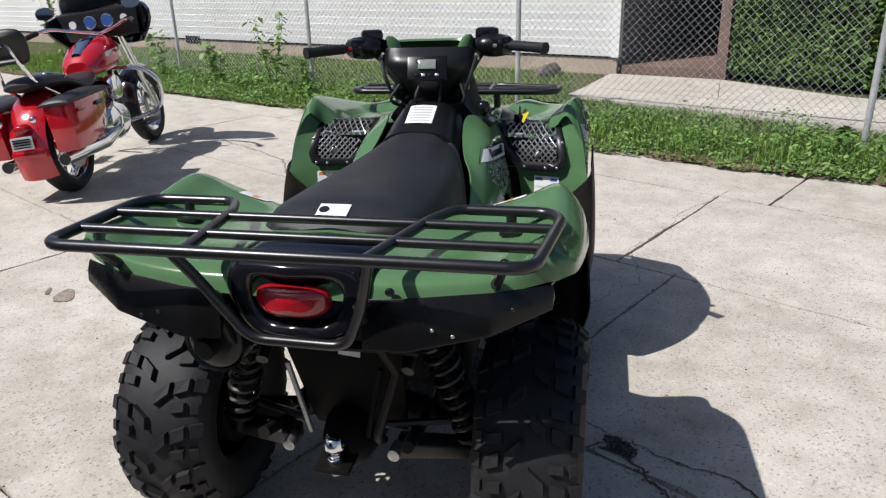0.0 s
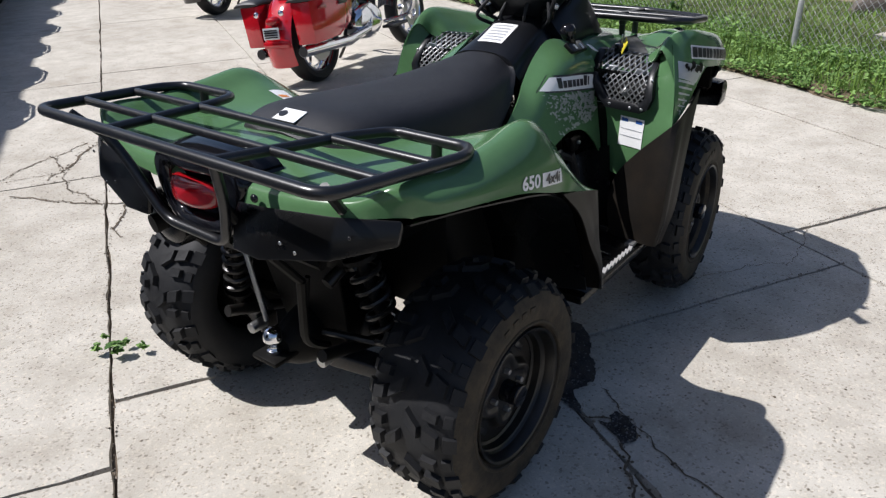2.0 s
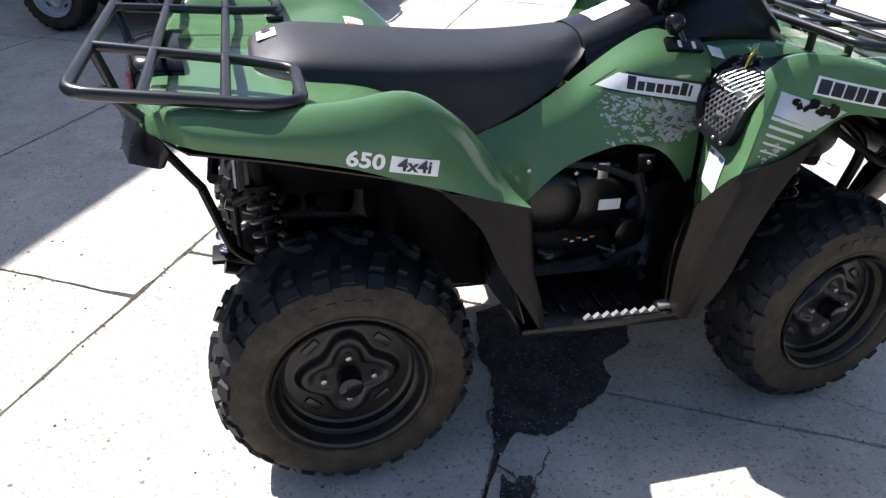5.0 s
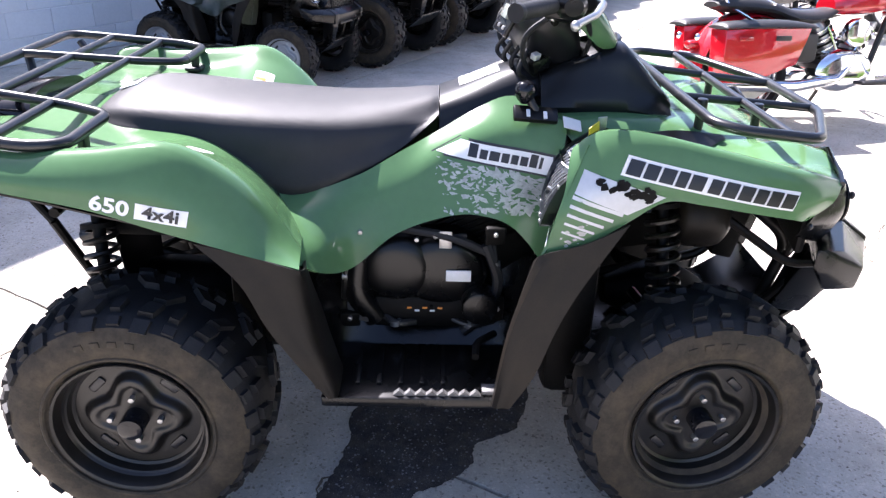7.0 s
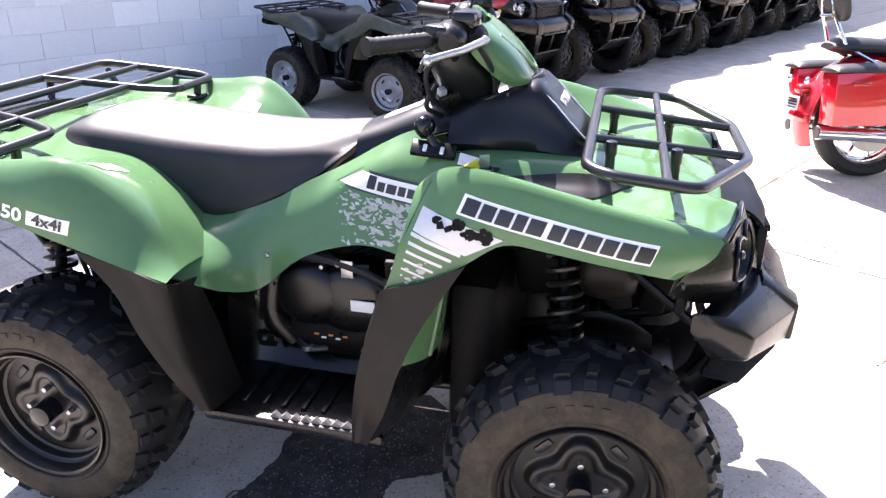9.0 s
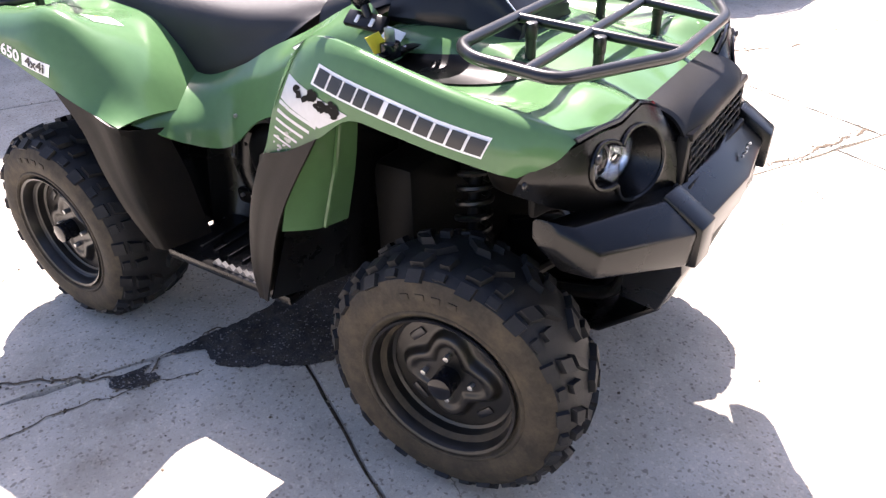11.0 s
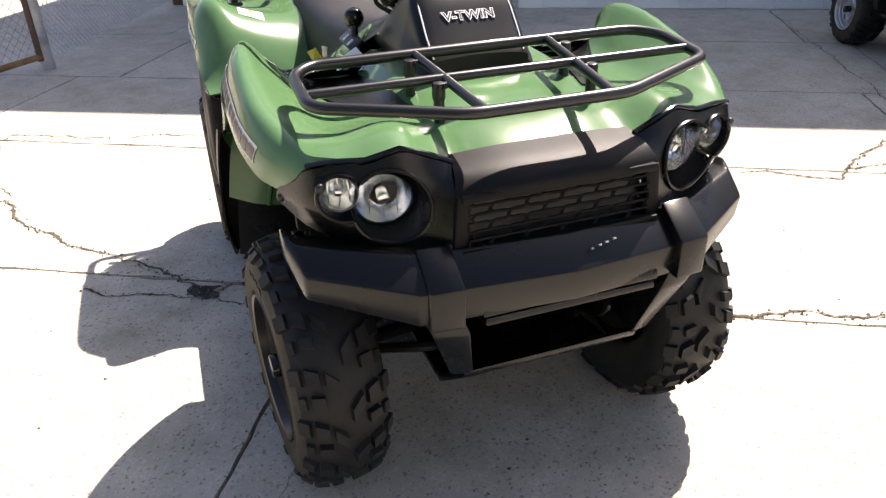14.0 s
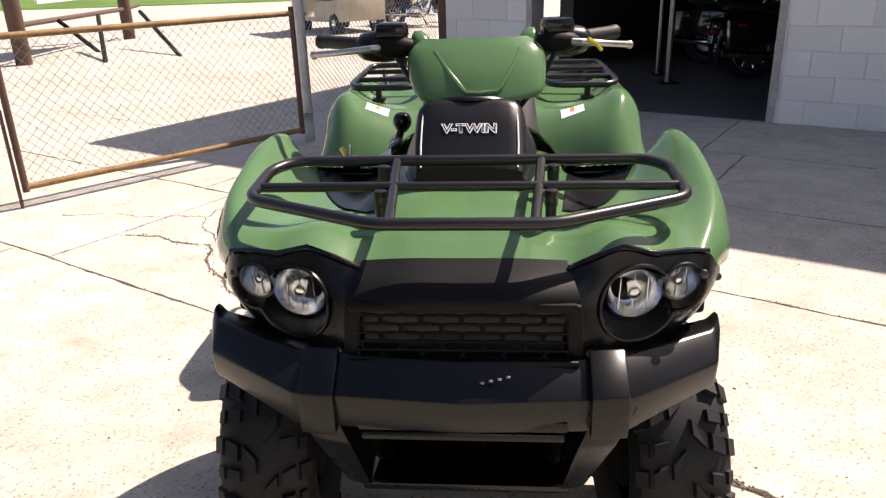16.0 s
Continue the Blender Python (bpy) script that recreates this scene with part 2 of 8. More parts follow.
def sheet(grid, nu=6, nv=6, thick=0.0, bm=None, mirror=False, flip=1, sx=1):
    """A smooth sheet through a grid of control points (rows by columns), with thickness."""
    rows = len(grid)
    U, V = (rows - 1) * nu, (len(grid[0]) - 1) * nv
    rowsmooth = [[spline(r, j / V) for j in range(V + 1)] for r in grid]
    pts = [[spline([rowsmooth[k][j] for k in range(rows)], i / U) for j in range(V + 1)] for i in range(U + 1)]
    own = bmesh.new() if bm is None else bm
    for sx in ((1, -1) if mirror else (sx,)):
        top = [[own.verts.new((p.x * sx, p.y, p.z)) for p in r] for r in pts]
        faces = [(top[i][j], top[i][j + 1], top[i + 1][j + 1], top[i + 1][j]) for i in range(U) for j in range(V)]
        if thick:
            nrm = [[None] * (V + 1) for _ in range(U + 1)]
            for i in range(U + 1):
                for j in range(V + 1):
                    du = pts[min(i + 1, U)][j] - pts[max(i - 1, 0)][j]
                    dv = pts[i][min(j + 1, V)] - pts[i][max(j - 1, 0)]
                    k = du.cross(dv)
                    nrm[i][j] = k.normalized() * flip if k.length > 1e-9 else Vector((0, 0, 1))
            low = [[own.verts.new(((pts[i][j] - nrm[i][j] * thick).x * sx, (pts[i][j] - nrm[i][j] * thick).y, (pts[i][j] - nrm[i][j] * thick).z)) for j in range(V + 1)] for i in range(U + 1)]
            faces += [(low[i][j], low[i + 1][j], low[i + 1][j + 1], low[i][j + 1]) for i in range(U) for j in range(V)]
            for i in range(U):
                faces += [(top[i][0], top[i + 1][0], low[i + 1][0], low[i][0]), (top[i][V], low[i][V], low[i + 1][V], top[i + 1][V])]
            for j in range(V):
                faces += [(top[0][j], low[0][j], low[0][j + 1], top[0][j + 1]), (top[U][j], top[U][j + 1], low[U][j + 1], low[U][j])]
        for f in faces:
            if len({v for v in f}) == 4:
                own.faces.new(f)
    return own


def loft(sections, nu=6, ns=6, cap=True, bm=None, mirror=False):
    """A closed body through closed sections (lists of the same number of points), smooth both ways."""
    own = bmesh.new() if bm is None else bm
    m = len(sections[0])
    dense = []
    for s in sections:
        ring = []
        for k in range(m):
            p0, p1, p2, p3 = (Vector(s[(k + o) % m]) for o in (-1, 0, 1, 2))
            for q in range(ns):
                u = q / ns
                ring.append(0.5 * ((2 * p1) + (p2 - p0) * u + (2 * p0 - 5 * p1 + 4 * p2 - p3) * u * u + (3 * p1 - p0 - 3 * p2 + p3) * u ** 3))
        dense.append(ring)
    total = (len(sections) - 1) * nu
    for sx in ((1, -1) if mirror else (1,)):
        rings = []
        for i in range(total + 1):
            rings.append([own.verts.new(Vector((p.x * sx, p.y, p.z))) for p in (spline([d[k] for d in dense], i / total) for k in range(m * ns))])
        L = m * ns
        for i in range(total):
            for k in range(L):
                own.faces.new((rings[i][k], rings[i][(k + 1) % L], rings[i + 1][(k + 1) % L], rings[i + 1][k]))
        if cap:
            own.faces.new(rings[0][::-1]), own.faces.new(rings[-1])
    return own


def prism(outline, depth, m=None, bevel=0.0, bm=None):
    """A flat outline (x, y) with depth along z, put at the pose m."""
    own = bmesh.new()
    f = own.faces.new([own.verts.new((x, y, 0)) for x, y in outline])
    ret = bmesh.ops.extrude_face_region(own, geom=[f])
    bmesh.ops.translate(own, verts=[v for v in ret["geom"] if isinstance(v, bmesh.types.BMVert)], vec=(0, 0, depth))
    bmesh.ops.recalc_face_normals(own, faces=own.faces)
    if bevel:
        bmesh.ops.bevel(own, geom=own.edges[:], offset=bevel, segments=2, profile=0.5, affect="EDGES")
    if m is not None:
        own.transform(m)
    return own if bm is None else merge(bm, own)


def text_mesh(words, size, bold=0.0, depth=0.0):
    """Built-in lettering as a bmesh in the x, y plane, its middle at the origin."""
    cu = bpy.data.curves.new("lettering", "FONT")
    cu.body, cu.size, cu.align_x, cu.align_y, cu.offset, cu.extrude, cu.resolution_u = words, size, "CENTER", "CENTER", bold, depth, 3
    ob = bpy.data.objects.new("lettering", cu)
    scene.collection.objects.link(ob)
    me = bpy.data.meshes.new_from_object(ob.evaluated_get(bpy.context.evaluated_depsgraph_get()))
    bpy.data.objects.remove(ob)
    bpy.data.curves.remove(cu)
    bm = bmesh.new()
    bm.from_mesh(me)
    bpy.data.meshes.remove(me)
    return bm


def lay_on(bm, frame_m, target, lift=0.0015, away=(1, 0, 0), cuts=0):
    """Lays a flat figure, put at frame_m, on the target mesh along the way 'away'."""
    tb = bmesh.new()
    tb.from_mesh(target.data)
    tree = BVHTree.FromBMesh(tb)
    if cuts:
        bmesh.ops.subdivide_edges(bm, edges=[e for e in bm.edges if e.calc_length() > 0.01], cuts=cuts, use_grid_fill=True)
    bm.transform(frame_m)
    d = Vector(away).normalized()
    for v in bm.verts:
        hit, nrm, _, _ = tree.ray_cast(v.co + d * 1.0, -d, 2.0)
        if hit is not None:
            v.co = hit + d * lift
    tb.free()
    return bm


def hard_loft(sections):
    bm = bmesh.new()
    rings = [[bm.verts.new(p) for p in s] for s in sections]
    n = len(rings[0])
    for a, b in zip(rings, rings[1:]):
        for k in range(n):
            bm.faces.new((a[k], a[(k + 1) % n], b[(k + 1) % n], b[k]))
    bm.faces.new(rings[0]), bm.faces.new(rings[-1][::-1])
    bmesh.ops.recalc_face_normals(bm, faces=bm.faces)
    bmesh.ops.bevel(bm, geom=[e for e in bm.edges if e.calc_face_angle(0) > 0.25], offset=0.006, segments=2, profile=0.5, affect="EDGES")
    return bm




def pair(name, build, material, parent, label=""):
    """The same part on both sides; returns the right-hand one."""
    first = part(name, build(1), material, parent, label)
    part(name, build(-1), material, parent, label)
    return first


# ---- the ground ----
AX, AY = 0.872, -0.490            # along the workshop wall
NX, NY = 0.490, 0.872             # out of the workshop wall, across the yard


def yard(a, b, z=0.0):
    """From the yard's own axes (along the wall, out from it) to the world."""
    return Vector((a * AX + b * NX, a * AY + b * NY, z))


def wob(a, b, k=1.0):
    return k * (0.008 * noise.noise((a * 1.3, b * 1.3, 3.1)) + 0.006 * noise.noise((a * 5.1, b * 5.1, 7.7)) + 0.005 * noise.noise((a * 17, b * 17, 1.7)))


LOT = surface("pale_lot_surface", (0.40, 0.37, 0.33), 0.9, 0, 0.4, 25, 0.10, 0.4, 0.004, spec=0.25)
DIRT = surface("dark_joint_dirt", (0.135, 0.108, 0.080), 0.95, 0, 6, 90, 0.4, 0.6, 0.006, spec=0.1)
CHIP = surface("broken_concrete_chips", (0.30, 0.26, 0.21), 0.9, 0, 20, 90, 0.4, 0.4, 0.004, spec=0.2)
AGGREGATE = surface("pale_asphalt_stones", (0.17, 0.165, 0.165), 0.8, 0, 60, 300, 0.5, 0.2, 0.001, spec=0.3)
TAR = surface("dark_patch_asphalt", (0.055, 0.053, 0.054), 0.9, 0, 9, 260, 0.6, 0.35, 0.003, dust=0.35, dustcol=(0.17, 0.13, 0.09), spec=0.2)
bm = bmesh.new()
bm.faces.new([bm.verts.new(p) for p in ((-600, -600, -0.045), (600, -600, -0.045), (600, 600, -0.045), (-600, 600, -0.045))])
tagged(part("ground", bm, LOT, smooth=False), "pale worn lot reaching to the horizon", "ground", kind="structure")
bm = bmesh.new()
bm.faces.new([bm.verts.new(yard(a, b, -0.018)) for a, b in ((-18, -14), (14, -14), (14, 12), (-18, 12))])
tagged(part("joint_bed", bm, DIRT, smooth=False), "dark dirt between the concrete slabs", "ground", kind="structure")
pavement = thing("pavement", "weathered cracked concrete yard in large slabs", "pavement", kind="structure")
LINES_B = [-14, -11.2, -8.4, -5.0, -3.75, -2.48, -1.24, 0.03, 1.46, 2.8, 4.2, 5.6, 8.0, 12]
LINES_A = [-18, -14.2, -10.6, -7.4, -4.6, -2.2, 0.29, 2.9, 5.6, 9.0, 14]


def edge_run(p, q, gap):
    """Points along a slab's edge, wandering as the joint does."""
    n = max(2, int((Vector(q) - Vector(p)).length / 0.06))
    near = max(abs(p[0]), abs(p[1]), abs(q[0]), abs(q[1])) < 7.5
    n = n if near else max(2, n // 6)
    return [(p[0] + (q[0] - p[0]) * k / n, p[1] + (q[1] - p[1]) * k / n) for k in range(n)]


for j in range(len(LINES_B) - 1):
    for i in range(len(LINES_A) - 1):
        a0, a1, b0, b1 = LINES_A[i], LINES_A[i + 1], LINES_B[j], LINES_B[j + 1]
        off = 0.0 if j % 2 else -0.31
        a0, a1 = (a0 + off if i else a0), (a1 + off if i < len(LINES_A) - 2 else a1)
        g = 0.0045
        ring = edge_run((a0 + g, b0 + g), (a1 - g, b0 + g), g) + edge_run((a1 - g, b0 + g), (a1 - g, b1 - g), g) + edge_run((a1 - g, b1 - g), (a0 + g, b1 - g), g) + edge_run((a0 + g, b1 - g), (a0 + g, b0 + g), g)
        bm = bmesh.new()
        top, low = [], []
        for a, b in ring:
            chip = 0.010 * max(0.0, noise.noise((a * 7, b * 7, 5.5))) + 0.012 * max(0.0, noise.noise((a * 26, b * 26, 2.5)) - 0.1)
            ca, cb = (a0 + a1) / 2, (b0 + b1) / 2
            k = wob(a, b)
            sa, sb = (chip if a < ca else -chip), (chip if b < cb else -chip)
            top.append(bm.verts.new(yard(a + k + sa, b + wob(b, a) + sb, 0.0)))
            low.append(bm.verts.new(yard(a + k, b + wob(b, a), -0.03)))
        bm.faces.new(top)
        n = len(ring)
        for k in range(n):
            bm.faces.new((top[k], low[k], low[(k + 1) % n], top[(k + 1) % n]))
        part("slab", bm, CONCRETE, pavement, smooth=False)


def crumbs(line, width, seed):
    """Loose grit and spalled chips along a crack."""
    rnd = random.Random(seed + 50)
    for name, mat, share in (("crack_grit", DIRT, 0.3), ("crack_chips", CHIP, 0.6)):
        bm = bmesh.new()
        for c in line:
            if rnd.random() > share:
                continue
            r = rnd.uniform(0.0012, 0.0046) * min(1.3, width / 0.010)
            at = Vector((c.x + rnd.gauss(0, width * 0.75), c.y + rnd.gauss(0, width * 0.75), 0.002))
            q0, n = rnd.random() * 6, rnd.randint(4, 6)
            low = [bm.verts.new(at + Vector((r * rnd.uniform(0.8, 1.5) * math.cos(q0 + 6.283 * j / n), r * rnd.uniform(0.8, 1.5) * math.sin(q0 + 6.283 * j / n), 0))) for j in range(n)]
            top = bm.verts.new(at + Vector((rnd.uniform(-0.3, 0.3) * r, rnd.uniform(-0.3, 0.3) * r, r * rnd.uniform(0.5, 0.9) + 0.002)))
            for j in range(n):
                bm.faces.new((low[j], low[(j + 1) % n], top))
        part(name, bm, mat, pavement, smooth=False, kind="stuff")


def crack(points, width, seed, material=None):
    """A wandering dirt-filled crack, a ribbon of uneven width."""
    rnd = random.Random(seed)
    pts = [Vector((x, y, 0)) for x, y in points]
    dense = []
    for p, q in zip(pts, pts[1:]):
        n = max(2, int((q - p).length / 0.012))
        side = (q - p).normalized().cross(Vector((0, 0, 1)))
        for k in range(n):
            c = p + (q - p) * (k / n)
            dense.append(c + side * (0.045 * noise.noise((c.x * 3.7, c.y * 3.7, seed)) + 0.022 * noise.noise((c.x * 13, c.y * 13, seed)) + 0.010 * noise.noise((c.x * 41, c.y * 41, seed))))
    dense.append(pts[-1])
    bm = bmesh.new()
    L, R = [], []
    for i, c in enumerate(dense):
        d = (dense[min(i + 1, len(dense) - 1)] - dense[max(i - 1, 0)]).normalized()
        s = d.cross(Vector((0, 0, 1)))
        w = 0.62 * width * (0.12 + 0.75 * abs(noise.noise((c.x * 9, c.y * 9, seed + 2.5))) + 0.45 * abs(noise.noise((c.x * 37, c.y * 37, seed + 4.5)))) * (0.4 if i in (0, len(dense) - 1) else 1)
        L.append(bm.verts.new(c + s * w + Vector((0, 0, 0.0035)))), R.append(bm.verts.new(c - s * w + Vector((0, 0, 0.0035))))
    for i in range(len(dense) - 1):
        bm.faces.new((L[i], R[i], R[i + 1], L[i + 1]))
    part("crack", bm, material or DIRT, pavement, smooth=False)
    crumbs(dense, width, seed)


crack([(2.02, -1.58), (1.46, -1.42), (1.34, -1.07), (0.97, -0.62), (0.83, -0.49), (0.75, -0.39), (0.71, -0.32), (0.65, -0.29), (0.58, -0.29), (0.49, -0.25), (0.40, -0.23)], 0.014, 1)
crack([(1.67, -1.87), (1.48, -1.45)], 0.008, 2)
crack([(1.57, -2.41), (1.66, -1.88), (2.6, -1.95)], 0.008, 3)
crack([(1.57, -2.41), (1.17, -2.15), (0.55, -1.95)], 0.010, 4)
crack([(1.10, -0.45), (0.99, -0.35), (0.87, -0.30), (0.76, -0.27), (0.72, -0.28)], 0.010, 5)
crack([(0.71, -0.25), (0.66, -0.22), (0.61, -0.19), (0.56, -0.14)], 0.008, 15)
crack([(0.73, -0.31), (0.69, -0.27), (0.66, -0.25)], 0.024, 16)
crack([(0.78, 1.43), (1.11, 2.11), (1.30, 2.40), (1.54, 2.66)], 0.0045, 6)
crack([(0.45, 0.62), (0.80, 1.00), (0.78, 1.43)], 0.004, 7)
crack([(-3.6, -0.55), (-2.95, -0.39), (-3.1, 0.0), (-3.19, 0.23)], 0.012, 8)
crack([(-3.1, 0.0), (-2.5, -0.2), (-2.13, -0.25)], 0.010, 9)
crack([(-4.2, -2.96), (-3.5, -1.6), (-2.78, -0.14)], 0.008, 10)
crack([(-2.65, -0.47), (-2.22, -0.29), (-2.06, -0.17), (-1.85, -0.32), (-1.69, -0.39)], 0.014, 11)
crack([(-2.75, -0.21), (-2.79, -0.09), (-2.86, 0.00), (-2.98, 0.16), (-3.17, 0.37), (-3.5, 0.7)], 0.022, 17)
crack([(-0.55, 0.35), (-0.89, 0.51), (-1.14, 0.62), (-1.36, 0.71), (-1.55, 0.83), (-1.76, 0.96), (-2.2, 1.22)], 0.018, 18)
crack([(-0.7, 1.6), (-1.5, 2.4), (-1.9, 3.1), (-3.0, 3.9)], 0.008, 12)
crack([(-2.3, 1.3), (-1.7, 1.75), (-0.9, 1.95)], 0.010, 13)
for b in LINES_B[5:10]:
    line = [yard(a, b) for a in np.arange(-4.5, 4.5, 0.016)]
    crumbs([Vector((q.x + wob(q.x, q.y), q.y, 0)) for q in line if q.length < 3.4 and noise.noise((q.x * 3, q.y * 3, 8)) > -0.12], 0.009, b)
for k, a in enumerate(LINES_A[4:8]):
    line = [yard(a + (0.0 if (j - 1) % 2 else -0.31), b) for j in range(5, 10) for b in np.arange(LINES_B[j - 1], LINES_B[j], 0.016)]
    crumbs([q for q in line if q.length < 3.4 and noise.noise((q.x * 3, q.y * 3, 5)) > -0.12], 0.009, a + 30)
rnd = random.Random(77)
for name, mat, count, size in (("yard_grit", DIRT, 1500, 0.0032), ("yard_pebbles", CHIP, 1300, 0.0040)):
    bm = bmesh.new()
    for k in range(count):
        x, y = rnd.uniform(-4.2, 3.0), rnd.uniform(-2.6, 3.6)
        if noise.noise((x * 0.9, y * 0.9, 3.0)) + rnd.uniform(-0.4, 0.4) < 0.0:
            continue
        rad, q0, n = size * rnd.uniform(0.4, 1.6), rnd.random() * 6, rnd.randint(4, 6)
        low = [bm.verts.new((x + rad * rnd.uniform(0.7, 1.5) * math.cos(q0 + 6.283 * j / n), y + rad * rnd.uniform(0.7, 1.5) * math.sin(q0 + 6.283 * j / n), 0.001)) for j in range(n)]
        top = bm.verts.new((x + rnd.uniform(-0.3, 0.3) * rad, y, 0.001 + rad * rnd.uniform(0.4, 0.8)))
        for j in range(n):
            bm.faces.new((low[j], low[(j + 1) % n], top))
    part(name, bm, mat, pavement, smooth=False, kind="stuff")
PATCH = [(0.28, -0.20), (0.38, -0.225), (0.46, -0.25), (0.545, -0.285), (0.575, -0.285), (0.55, -0.245), (0.505, -0.205), (0.525, -0.155), (0.53, -0.11), (0.46, 0.0), (0.40, 0.09), (0.34, 0.14), (0.27, 0.15), (0.20, 0.28), (0.0, 0.33), (-0.15, 0.15), (-0.05, -0.15), (0.12, -0.20)]
CRUMBLED = [(0.725, -0.335), (0.745, -0.295), (0.72, -0.25), (0.69, -0.225), (0.65, -0.215), (0.64, -0.245), (0.665, -0.275), (0.62, -0.285), (0.665, -0.30), (0.70, -0.315)]


def ragged(outline, steps, rough):
    out = []
    for p, q in zip(outline, outline[1:] + outline[:1]):
        for k in range(steps):
            x, y = p[0] + (q[0] - p[0]) * k / steps, p[1] + (q[1] - p[1]) * k / steps
            dx = rough * (noise.noise((x * 14, y * 14, 1)) + 0.6 * noise.noise((x * 60, y * 60, 3)))
            dy = rough * (noise.noise((x * 14, y * 14, 9)) + 0.6 * noise.noise((x * 60, y * 60, 5)))
            out.append((x + dx, y + dy))
    return out


def within(x, y, outline):
    odd = False
    for (ax, ay), (bx, by) in zip(outline, outline[1:] + outline[:1]):
        if (ay > y) != (by > y) and x < ax + (y - ay) / (by - ay) * (bx - ax):
            odd = not odd
    return odd


rnd = random.Random(91)
for outline, label, tries in ((ragged(PATCH, 10, 0.014), "dark asphalt patch set in the concrete", 5200), (ragged(CRUMBLED, 8, 0.008), "crumbled dark hole where two cracks meet", 420)):
    bm = bmesh.new()
    bm.faces.new([bm.verts.new((x, y, 0.004)) for x, y in outline])
    patch = tagged(part("asphalt_patch", bm, TAR, smooth=False), label, "patch", kind="structure")
    xs, ys = [p[0] for p in outline], [p[1] for p in outline]
    heaps = [("aggregate", TAR, bmesh.new()), ("pale_aggregate", AGGREGATE, bmesh.new())]
    for k in range(tries):
        x, y = rnd.uniform(min(xs), max(xs)), rnd.uniform(min(ys), max(ys))
        if not within(x, y, outline):
            continue
        heap = heaps[0 if rnd.random() < 0.72 else 1][2]
        rad, q0, n = rnd.uniform(0.0018, 0.0052), rnd.random() * 6, rnd.randint(4, 6)
        low = [heap.verts.new((x + rad * rnd.uniform(0.7, 1.3) * math.cos(q0 + 6.283 * e / n), y + rad * rnd.uniform(0.7, 1.3) * math.sin(q0 + 6.283 * e / n), 0.0035)) for e in range(n)]
        top = heap.verts.new((x + rnd.uniform(-0.4, 0.4) * rad, y + rnd.uniform(-0.4, 0.4) * rad, 0.004 + rad * rnd.uniform(0.3, 0.7)))
        for e in range(n):
            heap.faces.new((low[e], low[(e + 1) % n], top))
    for name, mat, heap in heaps:
        part(name, heap, mat, patch, smooth=False, kind="stuff")

# ---- the white block workshop ----
BLOCKPAINT = surface("white_painted_block", (0.82, 0.83, 0.84), 0.7, 0, 1.2, 45, 0.06, 0.35, 0.004, dust=0.16, dustcol=(0.50, 0.48, 0.46), spec=0.3, island=True)
MORTAR = surface("painted_mortar", (0.76, 0.77, 0.78), 0.85, 0, 3, 60, 0.12, 0.4, 0.003, spec=0.2)
# dark tone puts the unlit room's shade into its walls; the roofs reuse it
DARKROOM = surface("room_shade_and_roof_dark", (0.06, 0.055, 0.05), 0.85, 0, 2, 30, 0.3, 0.2)
WALL_B, WALL_H = -5.0, 4.3
yard_rot = math.degrees(math.atan2(AY, AX))


def yard_box(a0, a1, b0, b1, z0, z1, bm=None, bevel=0.0):
    c = yard((a0 + a1) / 2, (b0 + b1) / 2)
    return box((abs(a1 - a0), abs(b1 - b0), z1 - z0), (c.x, c.y, (z0 + z1) / 2), (0, 0, yard_rot), bevel, bm)


DOOR0, DOOR1, CORNER = 0.03, 2.40, 3.38     # the doorway and the building's corner, along the wall
wall = thing("wall_workshop", "white painted concrete block workshop wall", "wall", kind="structure")
bm = yard_box(-30, DOOR0, WALL_B - 0.25, WALL_B - 0.005, -0.04, WALL_H)
yard_box(DOOR1, CORNER, WALL_B - 0.25, WALL_B - 0.005, -0.04, WALL_H, bm)
yard_box(DOOR0, DOOR1, WALL_B - 0.25, WALL_B - 0.005, 2.9, WALL_H, bm)
part("wall_core", bm, MORTAR, wall, smooth=False)
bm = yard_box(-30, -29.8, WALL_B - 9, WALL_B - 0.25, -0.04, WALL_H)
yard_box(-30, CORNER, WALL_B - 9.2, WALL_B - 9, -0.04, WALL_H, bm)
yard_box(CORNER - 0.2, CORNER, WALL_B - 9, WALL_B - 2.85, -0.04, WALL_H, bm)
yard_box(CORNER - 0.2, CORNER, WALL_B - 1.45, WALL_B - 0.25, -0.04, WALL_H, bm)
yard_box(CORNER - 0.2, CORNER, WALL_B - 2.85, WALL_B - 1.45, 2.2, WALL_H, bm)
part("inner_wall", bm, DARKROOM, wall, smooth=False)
bm = bmesh.new()
EAVE = [(-30.2, WALL_B - 9.3), (CORNER + 0.2, WALL_B - 9.3), (CORNER + 0.2, WALL_B + 0.18), (-3.5, WALL_B + 0.03), (-30.2, WALL_B + 0.02)]
bm.faces.new([bm.verts.new(yard(a, b, WALL_H)) for a, b in EAVE])
ret = bmesh.ops.extrude_face_region(bm, geom=bm.faces[:])
bmesh.ops.translate(bm, verts=[v for v in ret["geom"] if isinstance(v, bmesh.types.BMVert)], vec=(0, 0, 0.18))
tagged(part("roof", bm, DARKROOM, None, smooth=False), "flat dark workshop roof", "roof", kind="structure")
bw, bh = 0.406, 0.203
half = bmesh.new()
box((bw - 0.005, 0.03, bh - 0.005), (0, 0, 0), (0, 0, 0), 0.004, half, seg=1)
block_me = bpy.data.meshes.new("block")
half.to_mesh(block_me)
half.free()
block_me.materials.append(BLOCKPAINT)
near_a = (-6.2, CORNER)
rest = bmesh.new()
